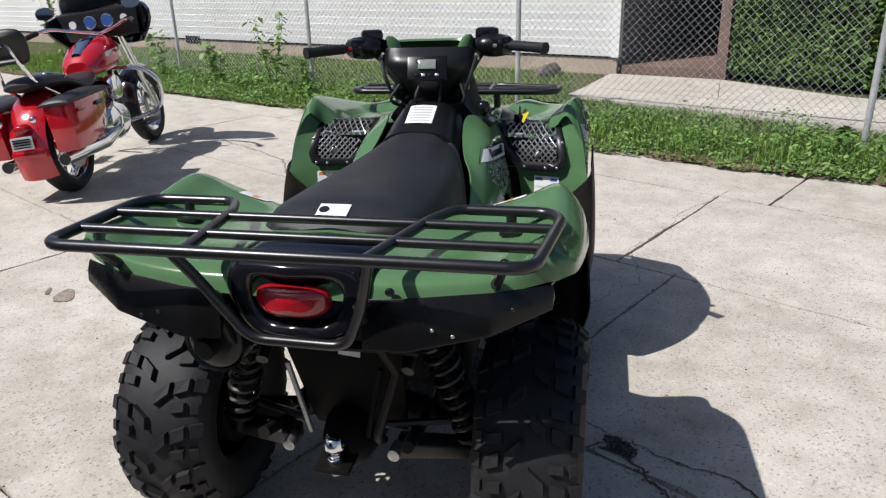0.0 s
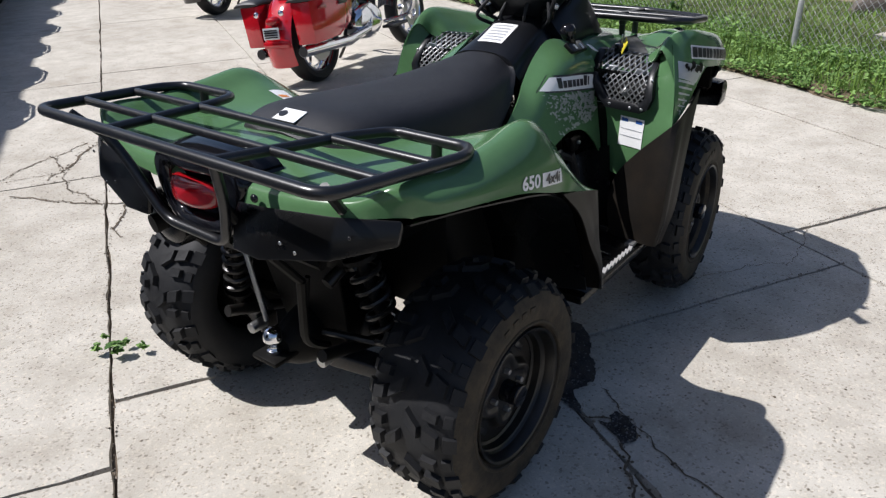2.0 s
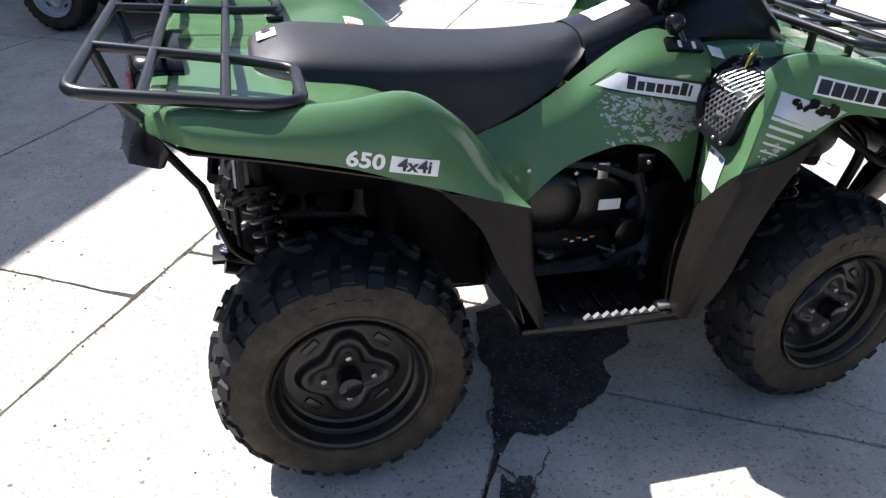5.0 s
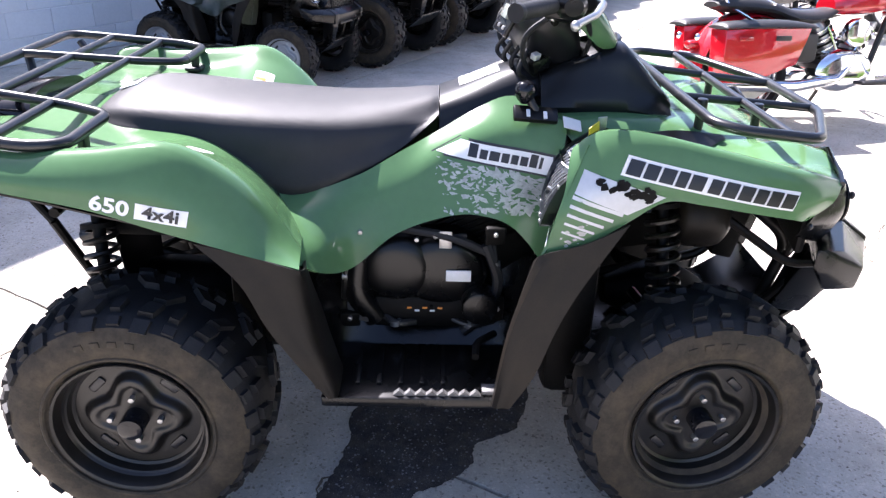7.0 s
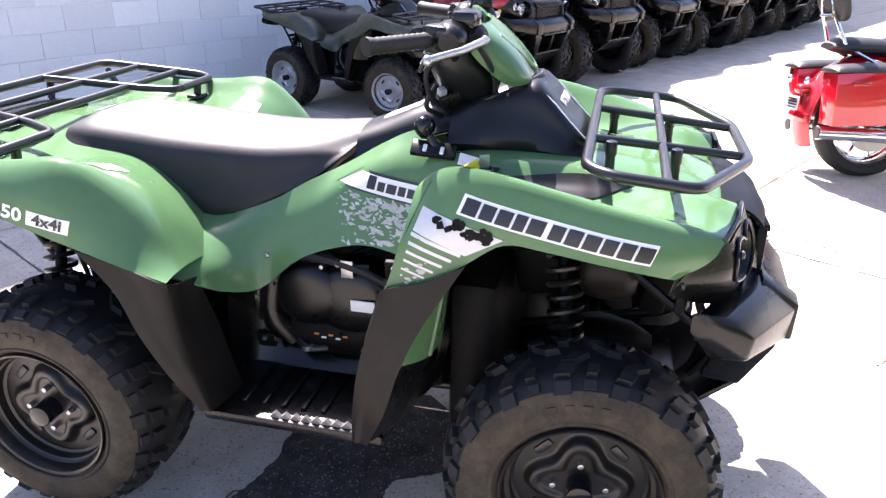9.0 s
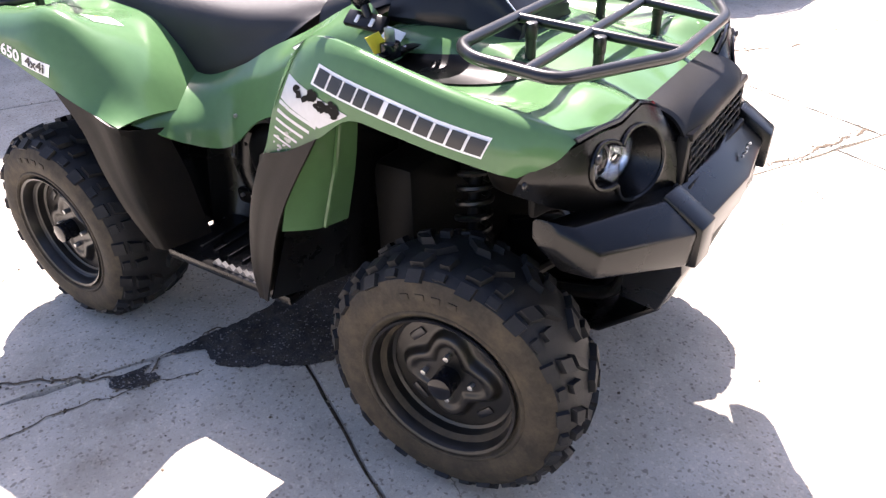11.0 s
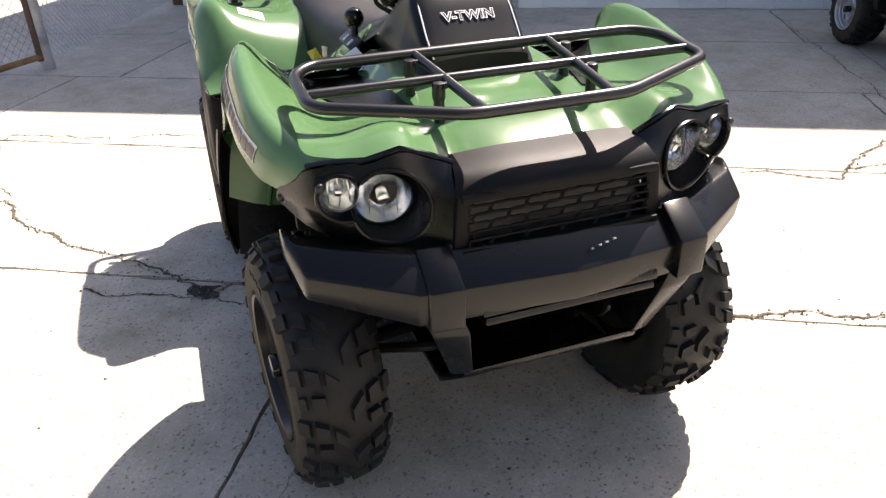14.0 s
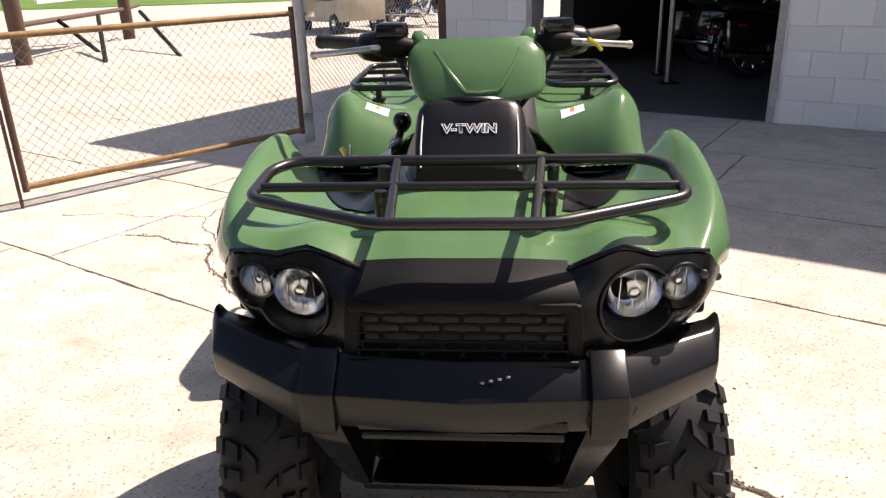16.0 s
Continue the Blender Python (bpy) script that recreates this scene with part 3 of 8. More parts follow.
for row in range(21):
    z = bh * (row + 0.5)
    k0 = int(-30 / bw)
    for k in range(k0, int(CORNER / bw) + 2):
        a = k * bw + (bw / 2 if row % 2 else 0)
        lo, hi = a - bw / 2, a + bw / 2
        if hi > CORNER + 0.02 or (hi > DOOR0 + 0.02 and lo < DOOR1 - 0.02 and z < 2.95):
            spans = [(lo, min(hi, CORNER))] if hi > CORNER + 0.02 else [(lo, DOOR0), (DOOR1, hi)]
            for s0, s1 in spans:
                if s1 - s0 > 0.05:
                    c = yard((s0 + s1) / 2, WALL_B - 0.013)
                    box((s1 - s0 - 0.005, 0.03, bh - 0.005), (c.x, c.y, z), (0, 0, yard_rot), bm=rest)
            continue
        c = yard(a, WALL_B - 0.013 + 0.0025 * noise.noise((k * 3.3, row * 2.7, 0)))
        if row < 14 and near_a[0] < a < near_a[1]:
            shared("block", block_me, pose(c.x, c.y, z, 0, 0, yard_rot), wall)
        else:
            box((bw - 0.005, 0.03, bh - 0.005), (c.x, c.y, z), (0, 0, yard_rot), bm=rest)
part("far_blocks", rest, BLOCKPAINT, wall, smooth=False, kind="stuff")
STEELPAINT = surface("chipped_grey_steel", (0.42, 0.42, 0.42), 0.5, 0.2, 5, 40, 0.2, 0.15, dust=0.4, dustcol=(0.2, 0.12, 0.07))
bm = yard_box(DOOR0 - 0.01, DOOR0 + 0.05, WALL_B - 0.24, WALL_B + 0.03, 0, 2.9)
yard_box(DOOR1 - 0.05, DOOR1 + 0.01, WALL_B - 0.24, WALL_B + 0.03, 0, 2.9, bm)
yard_box(DOOR0 + 0.05, DOOR1 - 0.05, WALL_B - 0.24, WALL_B + 0.03, 2.84, 2.9, bm)
tagged(part("door_frame", bm, STEELPAINT, None, smooth=False), "worn grey steel frame of the open workshop doorway", "door frame", kind="structure")
# floor darkened as well, indoor shade worked into its colour
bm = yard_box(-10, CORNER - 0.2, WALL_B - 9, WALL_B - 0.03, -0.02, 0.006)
tagged(part("workshop_floor", bm, surface("room_shade_floor", (0.12, 0.115, 0.11), 0.5, 0, 2, 30, 0.3, 0.2), None, smooth=False), "workshop floor with the room's shade in its dark colour", "floor", kind="structure")

# ---- the white house across the yard ----
HX, HY = 0.930, -0.368             # along the house wall
HN = Vector((-0.368, -0.930, 0))   # out of the house wall, to the yard
SIDING = surface("white_house_siding", (0.74, 0.74, 0.72), 0.5, 0, 1.0, 30, 0.05, 0.08, 0.001, island=True)
# darker, cooler siding: the porch recess's shade is put into this colour
SIDING_SHADED = surface("shaded_porch_siding", (0.17, 0.18, 0.21), 0.6, 0, 1.0, 30, 0.1, 0.1, 0.001, island=True)
FOUND = surface("buff_foundation", (0.38, 0.31, 0.24), 0.85, 0, 2, 40, 0.2, 0.4, 0.004)
house_rot = math.degrees(math.atan2(HY, HX))
corner = Vector((0.76, 7.50, 0))


def at_house(u, d, z=0.0):
    """u along the house wall from its corner, d out of it."""
    return Vector((corner.x + HX * u + HN.x * d, corner.y + HY * u + HN.y * d, z))


def house_box(u0, u1, d0, d1, z0, z1, bm=None, bevel=0.0, tilt=0.0):
    c = at_house((u0 + u1) / 2, (d0 + d1) / 2)
    return box((abs(u1 - u0), abs(d1 - d0), z1 - z0), (c.x, c.y, (z0 + z1) / 2), (tilt, 0, house_rot), bevel, bm)


house = thing("house", "white clapboard house on a buff foundation", "house")
part("foundation", house_box(-16, 0, -6, 0, -0.04, 0.25), FOUND, house, smooth=False)
part("wall_core", house_box(-16, 0, -6, -0.02, 0.25, 4.6), SIDING, house, smooth=False)
for k in range(26):
    z = 0.235 + 0.105 * k
    part("clapboard", house_box(-16, 0.01, -0.02, 0.012, z, z + 0.115, tilt=6), SIDING, house, smooth=False)
# dark strip painted in as the shadow line below the clapboards
part("sill_shadow_board", house_box(-16, 0.0, 0.0, 0.016, 0.225, 0.245), CHASSIS, house, smooth=False)
part("corner_board", house_box(-0.07, 0.03, -0.05, 0.035, 0.235, 3.0), SIDING, house, smooth=False)
part("roof", house_box(-16.5, 0.5, -6.5, 0.5, 4.6, 4.75), DARKROOM, house, smooth=False)
vent_ob = part("foundation_vent", house_box(-8.35, -7.95, 0.0, 0.012, 0.16, 0.33), CHASSIS, house, smooth=False)
porch = thing("porch", "shaded porch, shade put into its grey siding colour, with a timber step", "porch")
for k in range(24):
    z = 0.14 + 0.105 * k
    part("clapboard", house_box(0.012, 0.035 + 0.004 * (k % 2), -5.0, -0.06, z, z + 0.10), SIDING_SHADED, porch, smooth=False)
part("porch_wall", house_box(0.03, 5.0, -5.3, -5.0, -0.04, 4.6), SIDING_SHADED, porch, smooth=False)
part("porch_roof", house_box(0.0, 5.0, -5.3, 0.3, 3.0, 3.12), DARKROOM, porch, smooth=False)
WOODGREY = surface("weathered_brown_timber", (0.17, 0.11, 0.085), 0.8, 0, 3, 50, 0.3, 0.3, 0.003)
for k in range(30):
    part("deck_board", house_box(0.05, 1.30, -5.0 + 0.165 * k, -5.0 + 0.165 * k + 0.155, 0.11, 0.140), WOODGREY, porch, smooth=False)
part("deck_skirt", house_box(0.05, 1.30, -0.07, -0.045, -0.04, 0.135), WOODGREY, porch, smooth=False)
part("deck_rail_panel", house_box(1.30, 1.34, -5.0, -0.12, 0.0, 2.9), WOODGREY, porch, smooth=False)
part("porch_post", house_box(1.22, 1.34, -0.11, 0.01, 0.0, 3.0), WOODGREY, porch, smooth=False)

# ---- the green quad bike ----
def lug_tread(bm, prof, seed):
    """Staggered tread blocks that follow the tyre's section; the tyre runs round the x axis."""
    rnd = random.Random(seed)
    half = len(prof) // 2

    def on(s, q, h):
        f = (s + 1) / 2 * (len(prof) - 1)
        i = min(int(f), len(prof) - 2)
        p, n = Vector(prof[i]).lerp(Vector(prof[i + 1]), f - i), Vector(prof[i + 1]) - Vector(prof[i])
        nrm = Vector((-n.y, n.x)).normalized()
        if nrm.dot(Vector((p.x * 0.6, p.y))) < 0:
            nrm = -nrm
        a, r = p.x + nrm.x * h, p.y + nrm.y * h
        return Vector((a, r * math.cos(q), r * math.sin(q)))

    rows = 15
    step = 2 * math.pi / rows
    for k in range(rows):
        for side in (-1, 1):
            q0 = step * (k + (0.5 if side > 0 else 0.0))
            for shape, h in (
                (((0.03, -0.30), (0.20, -0.02), (0.20, 0.24), (0.03, -0.02)), 0.015),
                (((0.24, -0.06), (0.40, 0.06), (0.40, 0.36), (0.24, 0.24)), 0.015),
                (((0.22, -0.42), (0.38, -0.36), (0.38, -0.16), (0.22, -0.20)), 0.014),
                (((0.43, 0.04), (0.62, 0.06), (0.62, 0.42), (0.43, 0.38)), 0.0095),
                (((0.42, -0.40), (0.55, -0.40), (0.55, -0.14), (0.42, -0.14)), 0.008)):
                cs, cq = sum(p[0] for p in shape) / 4, sum(p[1] for p in shape) / 4
                j = rnd.uniform(-0.02, 0.02)
                low = [bm.verts.new(on(side * s, q0 + (p + j) * step, -0.004)) for s, p in shape]
                top = [bm.verts.new(on(side * (cs + (s - cs) * 0.85), q0 + (cq + (p - cq) * 0.82 + j) * step, h)) for s, p in shape]
                bm.faces.new(top)
                for i in range(4):
                    bm.faces.new((low[i], low[(i + 1) % 4], top[(i + 1) % 4], top[i]))
    return bm


def quad_wheel(name, at, width, side, steer, root, label, seed):
    """side: +1 or -1, the way to the outside."""
    w = new(name)
    w.parent = root
    w.matrix_basis = pose(*at, 0, 0, steer + (0 if side > 0 else 180))
    tagged(w, label)
    h = width / 2
    prof = [(h * 0.62, 0.150), (h * 0.86, 0.168), (h * 0.97, 0.195), (h * 1.0, 0.222), (h * 0.98, 0.244), (h * 0.90, 0.262), (h * 0.74, 0.276), (h * 0.5, 0.284), (h * 0.25, 0.287), (0, 0.288)]
    prof = prof + [(-a, r) for a, r in prof[-2::-1]]
    part("tyre", revolve([tuple(p) for p in prof[5:-5]], 56), RUBBER, w, "dusty black knobbly off-road tyre")
    part("sidewall", revolve([tuple(p) for p in prof[:6]], 56), SIDEWALL, w, "brown dusty tyre sidewall")
    part("sidewall", revolve([tuple(p) for p in prof[-6:]], 56), RUBBER, w)
    part("tread", lug_tread(bmesh.new(), prof[2:-2], seed), RUBBER, w, smooth=False)
    bead = revolve([(h * 0.955, 0.182), (h * 0.985, 0.186), (h * 0.985, 0.190), (h * 0.955, 0.194)], 56, closed=True)
    part("sidewall_rib", bead, SIDEWALL, w)
    for k in range(4):
        part("raised_mark", (lambda m: (m.transform(pose(0, 0, 0, 18 - 9 * k, 0, 0)), m)[1])(box((0.003, 0.020, 0.014), (h * 0.998, 0, 0.228), (0, 0, 0), 0.001)), SIDEWALL, w)
    o = h * 0.90
    rim = [(o - 0.030, 0.150), (o - 0.010, 0.166), (o + 0.004, 0.174), (o + 0.009, 0.172), (o + 0.006, 0.166), (o - 0.006, 0.161), (o - 0.022, 0.158), (o - 0.028, 0.150), (o - 0.046, 0.147), (o - 0.050, 0.140)]
    rb = revolve(rim, 72)
    seg = 96
    # the pressed centre, a raised plateau with four lobes
    rings = []
    for i in range(44):
        r = 0.140 - (0.140 - 0.026) * i / 43
        ring = []
        for k in range(seg):
            q = 2 * math.pi * k / seg
            edge = 0.094 + 0.017 * math.cos(4 * q)
            t = min(1.0, max(0.0, (edge - r) / 0.020 + 0.5))
            up = t * t * (3 - 2 * t)
            inner = min(1.0, max(0.0, (edge - 0.026 - r) / 0.016 + 0.5))
            ring.append(rb.verts.new((o - 0.052 + 0.020 * up - 0.006 * inner * inner * (3 - 2 * inner), r * math.cos(q), r * math.sin(q))))
        rings.append(ring)
    for a, b in zip(rings, rings[1:]):
        for k in range(seg):
            rb.faces.new((a[k], a[(k + 1) % seg], b[(k + 1) % seg], b[k]))
    rimob = part("rim", rb, STEEL_BLACK, w, "black pressed-steel rim with four slots")
    for k in range(4):
        q = 45 + 90 * k
        own = box((0.006, 0.044, 0.019), (o - 0.050, 0, 0.113), bevel=0.004)
        own.transform(pose(0, 0, 0, q, 0, 0))
        part("slot", own, INK, rimob)
        nut = cyl(0.0072, 0.018, (o - 0.032, 0, 0.056), "X", 6, 0.001)
        nut.transform(pose(0, 0, 0, q + 45, 0, 0))
        part("wheel_nut", nut, ALU, rimob, "bright steel wheel nut")
    part("hub_cap", cyl(0.028, 0.060, (o - 0.020, 0, 0), "X", 28, 0.005), GLOSSBLACK, rimob)
    drum = cyl(0.11, width * 0.5, (-h * 0.3, 0, 0), "X", 32, 0.01)
    part("brake_drum", drum, CHASSIS, w)
    return w


def spring(name, a, b, r, wire, turns, root):
    a, b = Vector(a), Vector(b)
    d = (b - a)
    q = d.to_track_quat("Z", "Y").to_matrix().to_4x4()
    pts = []
    n = turns * 14
    for k in range(n + 1):
        t = k / n
        pts.append(Vector((r * math.cos(2 * math.pi * turns * t), r * math.sin(2 * math.pi * turns * t), d.length * (0.18 + 0.64 * t))))
    m = Matrix.Translation(a) @ q
    bm = tube(pts, wire, seg=7)
    bm.transform(m)
    s = part(name, tube([a, b], r * 0.42, seg=12), CHASSIS, root, "black coil-over shock absorber")
    part("coil_spring", bm, STEEL_BLACK, s)
    for t in (0.16, 0.84):
        c = revolve([(-0.006, 0.004), (-0.006, r * 1.15), (0.006, r * 1.15), (0.006, 0.004)], 20, "Z")
        c.transform(Matrix.Translation(a + d * t) @ q)
        part("spring_seat", c, CHASSIS, s)
    return s


def lettering(words, size, y, z, slope, target, material, name, parent, bold=0.0, shear=0.0, lift=0.003, sx=1.0):
    bm = text_mesh(words, size, bold)
    for v in bm.verts:
        v.co.x = v.co.x * sx + v.co.y * shear
    m = Matrix(((0, 0, 1, 0), (math.cos(slope), -math.sin(slope), 0, y), (math.sin(slope), math.cos(slope), 0, z), (0, 0, 0, 1)))
    return part(name, lay_on(bm, m, target, lift), material, parent, smooth=False)


def decal(outline, y, z, slope, target, material, name, parent, lift=0.0015, label="", cuts=4):
    bm = bmesh.new()
    bm.faces.new([bm.verts.new((a, b, 0)) for a, b in outline])
    bmesh.ops.triangulate(bm, faces=bm.faces)
    bmesh.ops.subdivide_edges(bm, edges=bm.edges[:], cuts=cuts, use_grid_fill=True)
    m = Matrix(((0, 0, 1, 0), (math.cos(slope), -math.sin(slope), 0, y), (math.sin(slope), math.cos(slope), 0, z), (0, 0, 0, 1)))
    return part(name, lay_on(bm, m, target, lift), material, parent, label)


def slab(w, h, shear=0.0):
    return [(-w / 2 - shear * h / 2, -h / 2), (w / 2 - shear * h / 2, -h / 2), (w / 2 + shear * h / 2, h / 2), (-w / 2 + shear * h / 2, h / 2)]


quad = thing("quad_bike", "green four-wheeled quad bike with black racks, parked on cracked concrete", "quad bike")

# front bodywork
FF = [
    [(0, 0.915, 0.850), (0.10, 0.915, 0.850), (0.19, 0.905, 0.846), (0.275, 0.905, 0.884), (0.36, 0.895, 0.868), (0.415, 0.88, 0.868), (0.446, 0.868, 0.862), (0.470, 0.845, 0.832), (0.492, 0.785, 0.797)],
    [(0, 0.81, 0.886), (0.10, 0.81, 0.886), (0.19, 0.81, 0.878), (0.275, 0.81, 0.902), (0.36, 0.81, 0.888), (0.42, 0.80, 0.888), (0.472, 0.79, 0.893), (0.505, 0.78, 0.855), (0.520, 0.75, 0.812)],
    [(0, 0.69, 0.905), (0.10, 0.69, 0.905), (0.19, 0.69, 0.888), (0.275, 0.69, 0.874), (0.36, 0.69, 0.872), (0.43, 0.69, 0.900), (0.498, 0.68, 0.926), (0.530, 0.67, 0.880), (0.540, 0.65, 0.833)],
    [(0, 0.57, 0.918), (0.10, 0.57, 0.918), (0.185, 0.57, 0.914), (0.255, 0.57, 0.872), (0.36, 0.57, 0.872), (0.43, 0.57, 0.912), (0.502, 0.56, 0.955), (0.535, 0.56, 0.900), (0.545, 0.55, 0.850)],
    [(0, 0.46, 0.925), (0.10, 0.46, 0.925), (0.185, 0.46, 0.920), (0.250, 0.46, 0.872), (0.36, 0.46, 0.878), (0.43, 0.46, 0.930), (0.500, 0.46, 0.976), (0.537, 0.47, 0.910), (0.547, 0.47, 0.857)],
    [(0, 0.39, 0.925), (0.10, 0.39, 0.925), (0.185, 0.40, 0.920), (0.250, 0.41, 0.874), (0.36, 0.40, 0.878), (0.43, 0.39, 0.938), (0.490, 0.38, 0.982), (0.538, 0.40, 0.900), (0.549, 0.40, 0.812)],
    [(0, 0.33, 0.920), (0.10, 0.33, 0.920), (0.185, 0.345, 0.918), (0.245, 0.375, 0.876), (0.36, 0.372, 0.884), (0.43, 0.350, 0.925), (0.480, 0.325, 0.970), (0.536, 0.325, 0.880), (0.551, 0.33, 0.766)],
    [(0, 0.28, 0.910), (0.10, 0.28, 0.910), (0.185, 0.30, 0.910), (0.245, 0.358, 0.855), (0.36, 0.355, 0.862), (0.43, 0.330, 0.895), (0.474, 0.29, 0.940), (0.530, 0.27, 0.850), (0.552, 0.24, 0.730)],
]
front_fender = part("front_fender", sheet(FF, 5, 5, 0.005, mirror=True), GREEN, quad, "glossy green moulded front fender")
SHIELD = [
    [(0.240, 0.372, 0.880), (0.33, 0.372, 0.882), (0.42, 0.360, 0.893), (0.495, 0.312, 0.955)],
    [(0.250, 0.320, 0.850), (0.35, 0.318, 0.850), (0.45, 0.302, 0.853), (0.528, 0.272, 0.860)],
    [(0.285, 0.300, 0.790), (0.36, 0.292, 0.790), (0.46, 0.275, 0.785), (0.545, 0.245, 0.765)],
    [(0.310, 0.296, 0.700), (0.38, 0.276, 0.700), (0.46, 0.258, 0.700), (0.548, 0.228, 0.715)],
    [(0.322, 0.290, 0.610), (0.37, 0.272, 0.610), (0.43, 0.258, 0.610), (0.500, 0.240, 0.630)],
    [(0.335, 0.290, 0.530), (0.36, 0.278, 0.530), (0.40, 0.266, 0.530), (0.445, 0.252, 0.535)],
]
shields = {sx: part("leg_shield", sheet(SHIELD, 5, 5, 0.005, sx=sx), GREEN, quad, "green leg shield behind the front wheels") for sx in (1, -1)}
for s in (1, -1):
    tray = sheet([[(s * (x0 + (x1 - x0) * k / 4), y, 0) for k in range(5)] for y, x0, x1 in ((0.378, 0.235, 0.392), (0.45, 0.225, 0.362), (0.54, 0.215, 0.325), (0.63, 0.205, 0.275), (0.70, 0.195, 0.215))], 4, 4)
    part("storage_tray", lay_on(tray, Matrix.Identity(4), front_fender, 0.004, (0, 0, 1)), BLACK, front_fender, "black textured tray panel")

# radiator vents in the leg shields, leaning forwards at the top
def vent_at(s, x, z, off=0.0):
    y = spline([(0, 0.262, 0.750), (0, 0.270, 0.789), (0, 0.284, 0.828), (0, 0.312, 0.867), (0, 0.372, 0.906)], (z - 0.750) / 0.156).y
    return Vector((s * x, y - off - (x - 0.37) * 0.16, z))


VENT_OUT = [(0.222, 0.905), (0.450, 0.905), (0.474, 0.80), (0.462, 0.765), (0.440, 0.752), (0.315, 0.752), (0.285, 0.775), (0.240, 0.83)]
VENT_IN = [(0.248, 0.905), (0.432, 0.905), (0.448, 0.80), (0.440, 0.788), (0.428, 0.778), (0.325, 0.778), (0.312, 0.786), (0.266, 0.835)]
for s in (1, -1):
    ring = bmesh.new()
    n = 6
    rows = []
    for k in range(len(VENT_OUT)):
        for q in range(n):
            t, k2 = q / n, (k + 1) % len(VENT_OUT)
            a = [VENT_OUT[k][c] + (VENT_OUT[k2][c] - VENT_OUT[k][c]) * t for c in (0, 1)]
            b = [VENT_IN[k][c] + (VENT_IN[k2][c] - VENT_IN[k][c]) * t for c in (0, 1)]
            rows.append([ring.verts.new(vent_at(s, *a, -0.016)), ring.verts.new(vent_at(s, *a, 0.008)), ring.verts.new(vent_at(s, (a[0] + b[0]) / 2, (a[1] + b[1]) / 2, 0.012)), ring.verts.new(vent_at(s, *b, 0.007)), ring.verts.new(vent_at(s, *b, -0.016))])
    for k in range(len(rows)):
        for q in range(4):
            ring.faces.new((rows[k][q], rows[k][q + 1], rows[(k + 1) % len(rows)][q + 1], rows[(k + 1) % len(rows)][q]))
    vent = part("vent_frame", ring, SATIN, quad, "black moulded vent frame with screws", angle=60)
    back = sheet([[vent_at(s, x, z, -0.012) for x in (0.25, 0.34, 0.45)] for z in (0.77, 0.83, 0.895)], 3, 4)
    part("vent_backing", back, CHASSIS, vent)
    for x, z in ((0.445, 0.766), (0.330, 0.765), (0.405, 0.764), (0.460, 0.85)):
        part("vent_screw", ball(0.0055, vent_at(s, x, z, 0.011), (1, 0.6, 1), seg=8), ALU, vent)
    # bright bits added to stand in for sunlit things showing through the mesh
    for k, (x, z, d) in enumerate(((0.30, 0.86, 0.03), (0.36, 0.85, 0.035), (0.41, 0.86, 0.03), (0.38, 0.80, 0.02))):
        part("radiator_bracket", box((0.045, 0.006, 0.024), vent_at(s, x, z, -0.009), (25, 10 * k, 20 * k), 0.002), ALU if k % 2 else SILVER, vent)
    mesh_bm = bmesh.new()
    for k in range(-8, 17):
        for dirn in (1, -1):
            x0 = 0.27 + 0.0205 * k
            pts = []
            for t in np.linspace(0, 1, 19):
                x, z = x0 + dirn * (t - 0.5) * 0.12, 0.776 + 0.130 * t
                lo = 0.318 if z < 0.786 else 0.312 + (0.250 - 0.312) * (z - 0.786) / 0.10
                if lo < x < 0.446:
                    pts.append(vent_at(s, x, z, 0.002 + 0.001 * dirn))
            if len(pts) > 1:
                tube(pts, 0.0024, seg=4, bm=mesh_bm)
    part("vent_mesh", mesh_bm, ALU, vent, "silver expanded metal mesh", smooth=False)

# side panels
SIDE = [
    [(0.21, -0.47, 0.775), (0.212, -0.33, 0.722), (0.21, -0.18, 0.765), (0.195, -0.07, 0.825), (0.158, 0.02, 0.868), (0.138, 0.12, 0.925), (0.142, 0.20, 0.957), (0.190, 0.28, 0.935), (0.215, 0.325, 0.912)],
    [(0.37, -0.40, 0.775), (0.295, -0.30, 0.700), (0.255, -0.18, 0.715), (0.238, -0.06, 0.770), (0.222, 0.03, 0.835), (0.215, 0.13, 0.885), (0.218, 0.22, 0.893), (0.236, 0.28, 0.876), (0.245, 0.318, 0.862)],
    [(0.46, -0.33, 0.735), (0.360, -0.25, 0.650), (0.285, -0.175, 0.640), (0.265, -0.062, 0.710), (0.255, 0.05, 0.765), (0.250, 0.14, 0.800), (0.250, 0.22, 0.800), (0.256, 0.275, 0.780), (0.264, 0.305, 0.765)],
    [(0.50, -0.275, 0.682), (0.375, -0.225, 0.592), (0.300, -0.168, 0.572), (0.288, -0.065, 0.658), (0.282, 0.066, 0.704), (0.280, 0.150, 0.700), (0.285, 0.21, 0.675), (0.296, 0.262, 0.620), (0.302, 0.290, 0.575)],
]
side_panel = pair("side_panel", lambda sx: sheet(SIDE, 5, 5, 0.005, sx=sx), GREEN, quad, "green side panel with silver graphics")

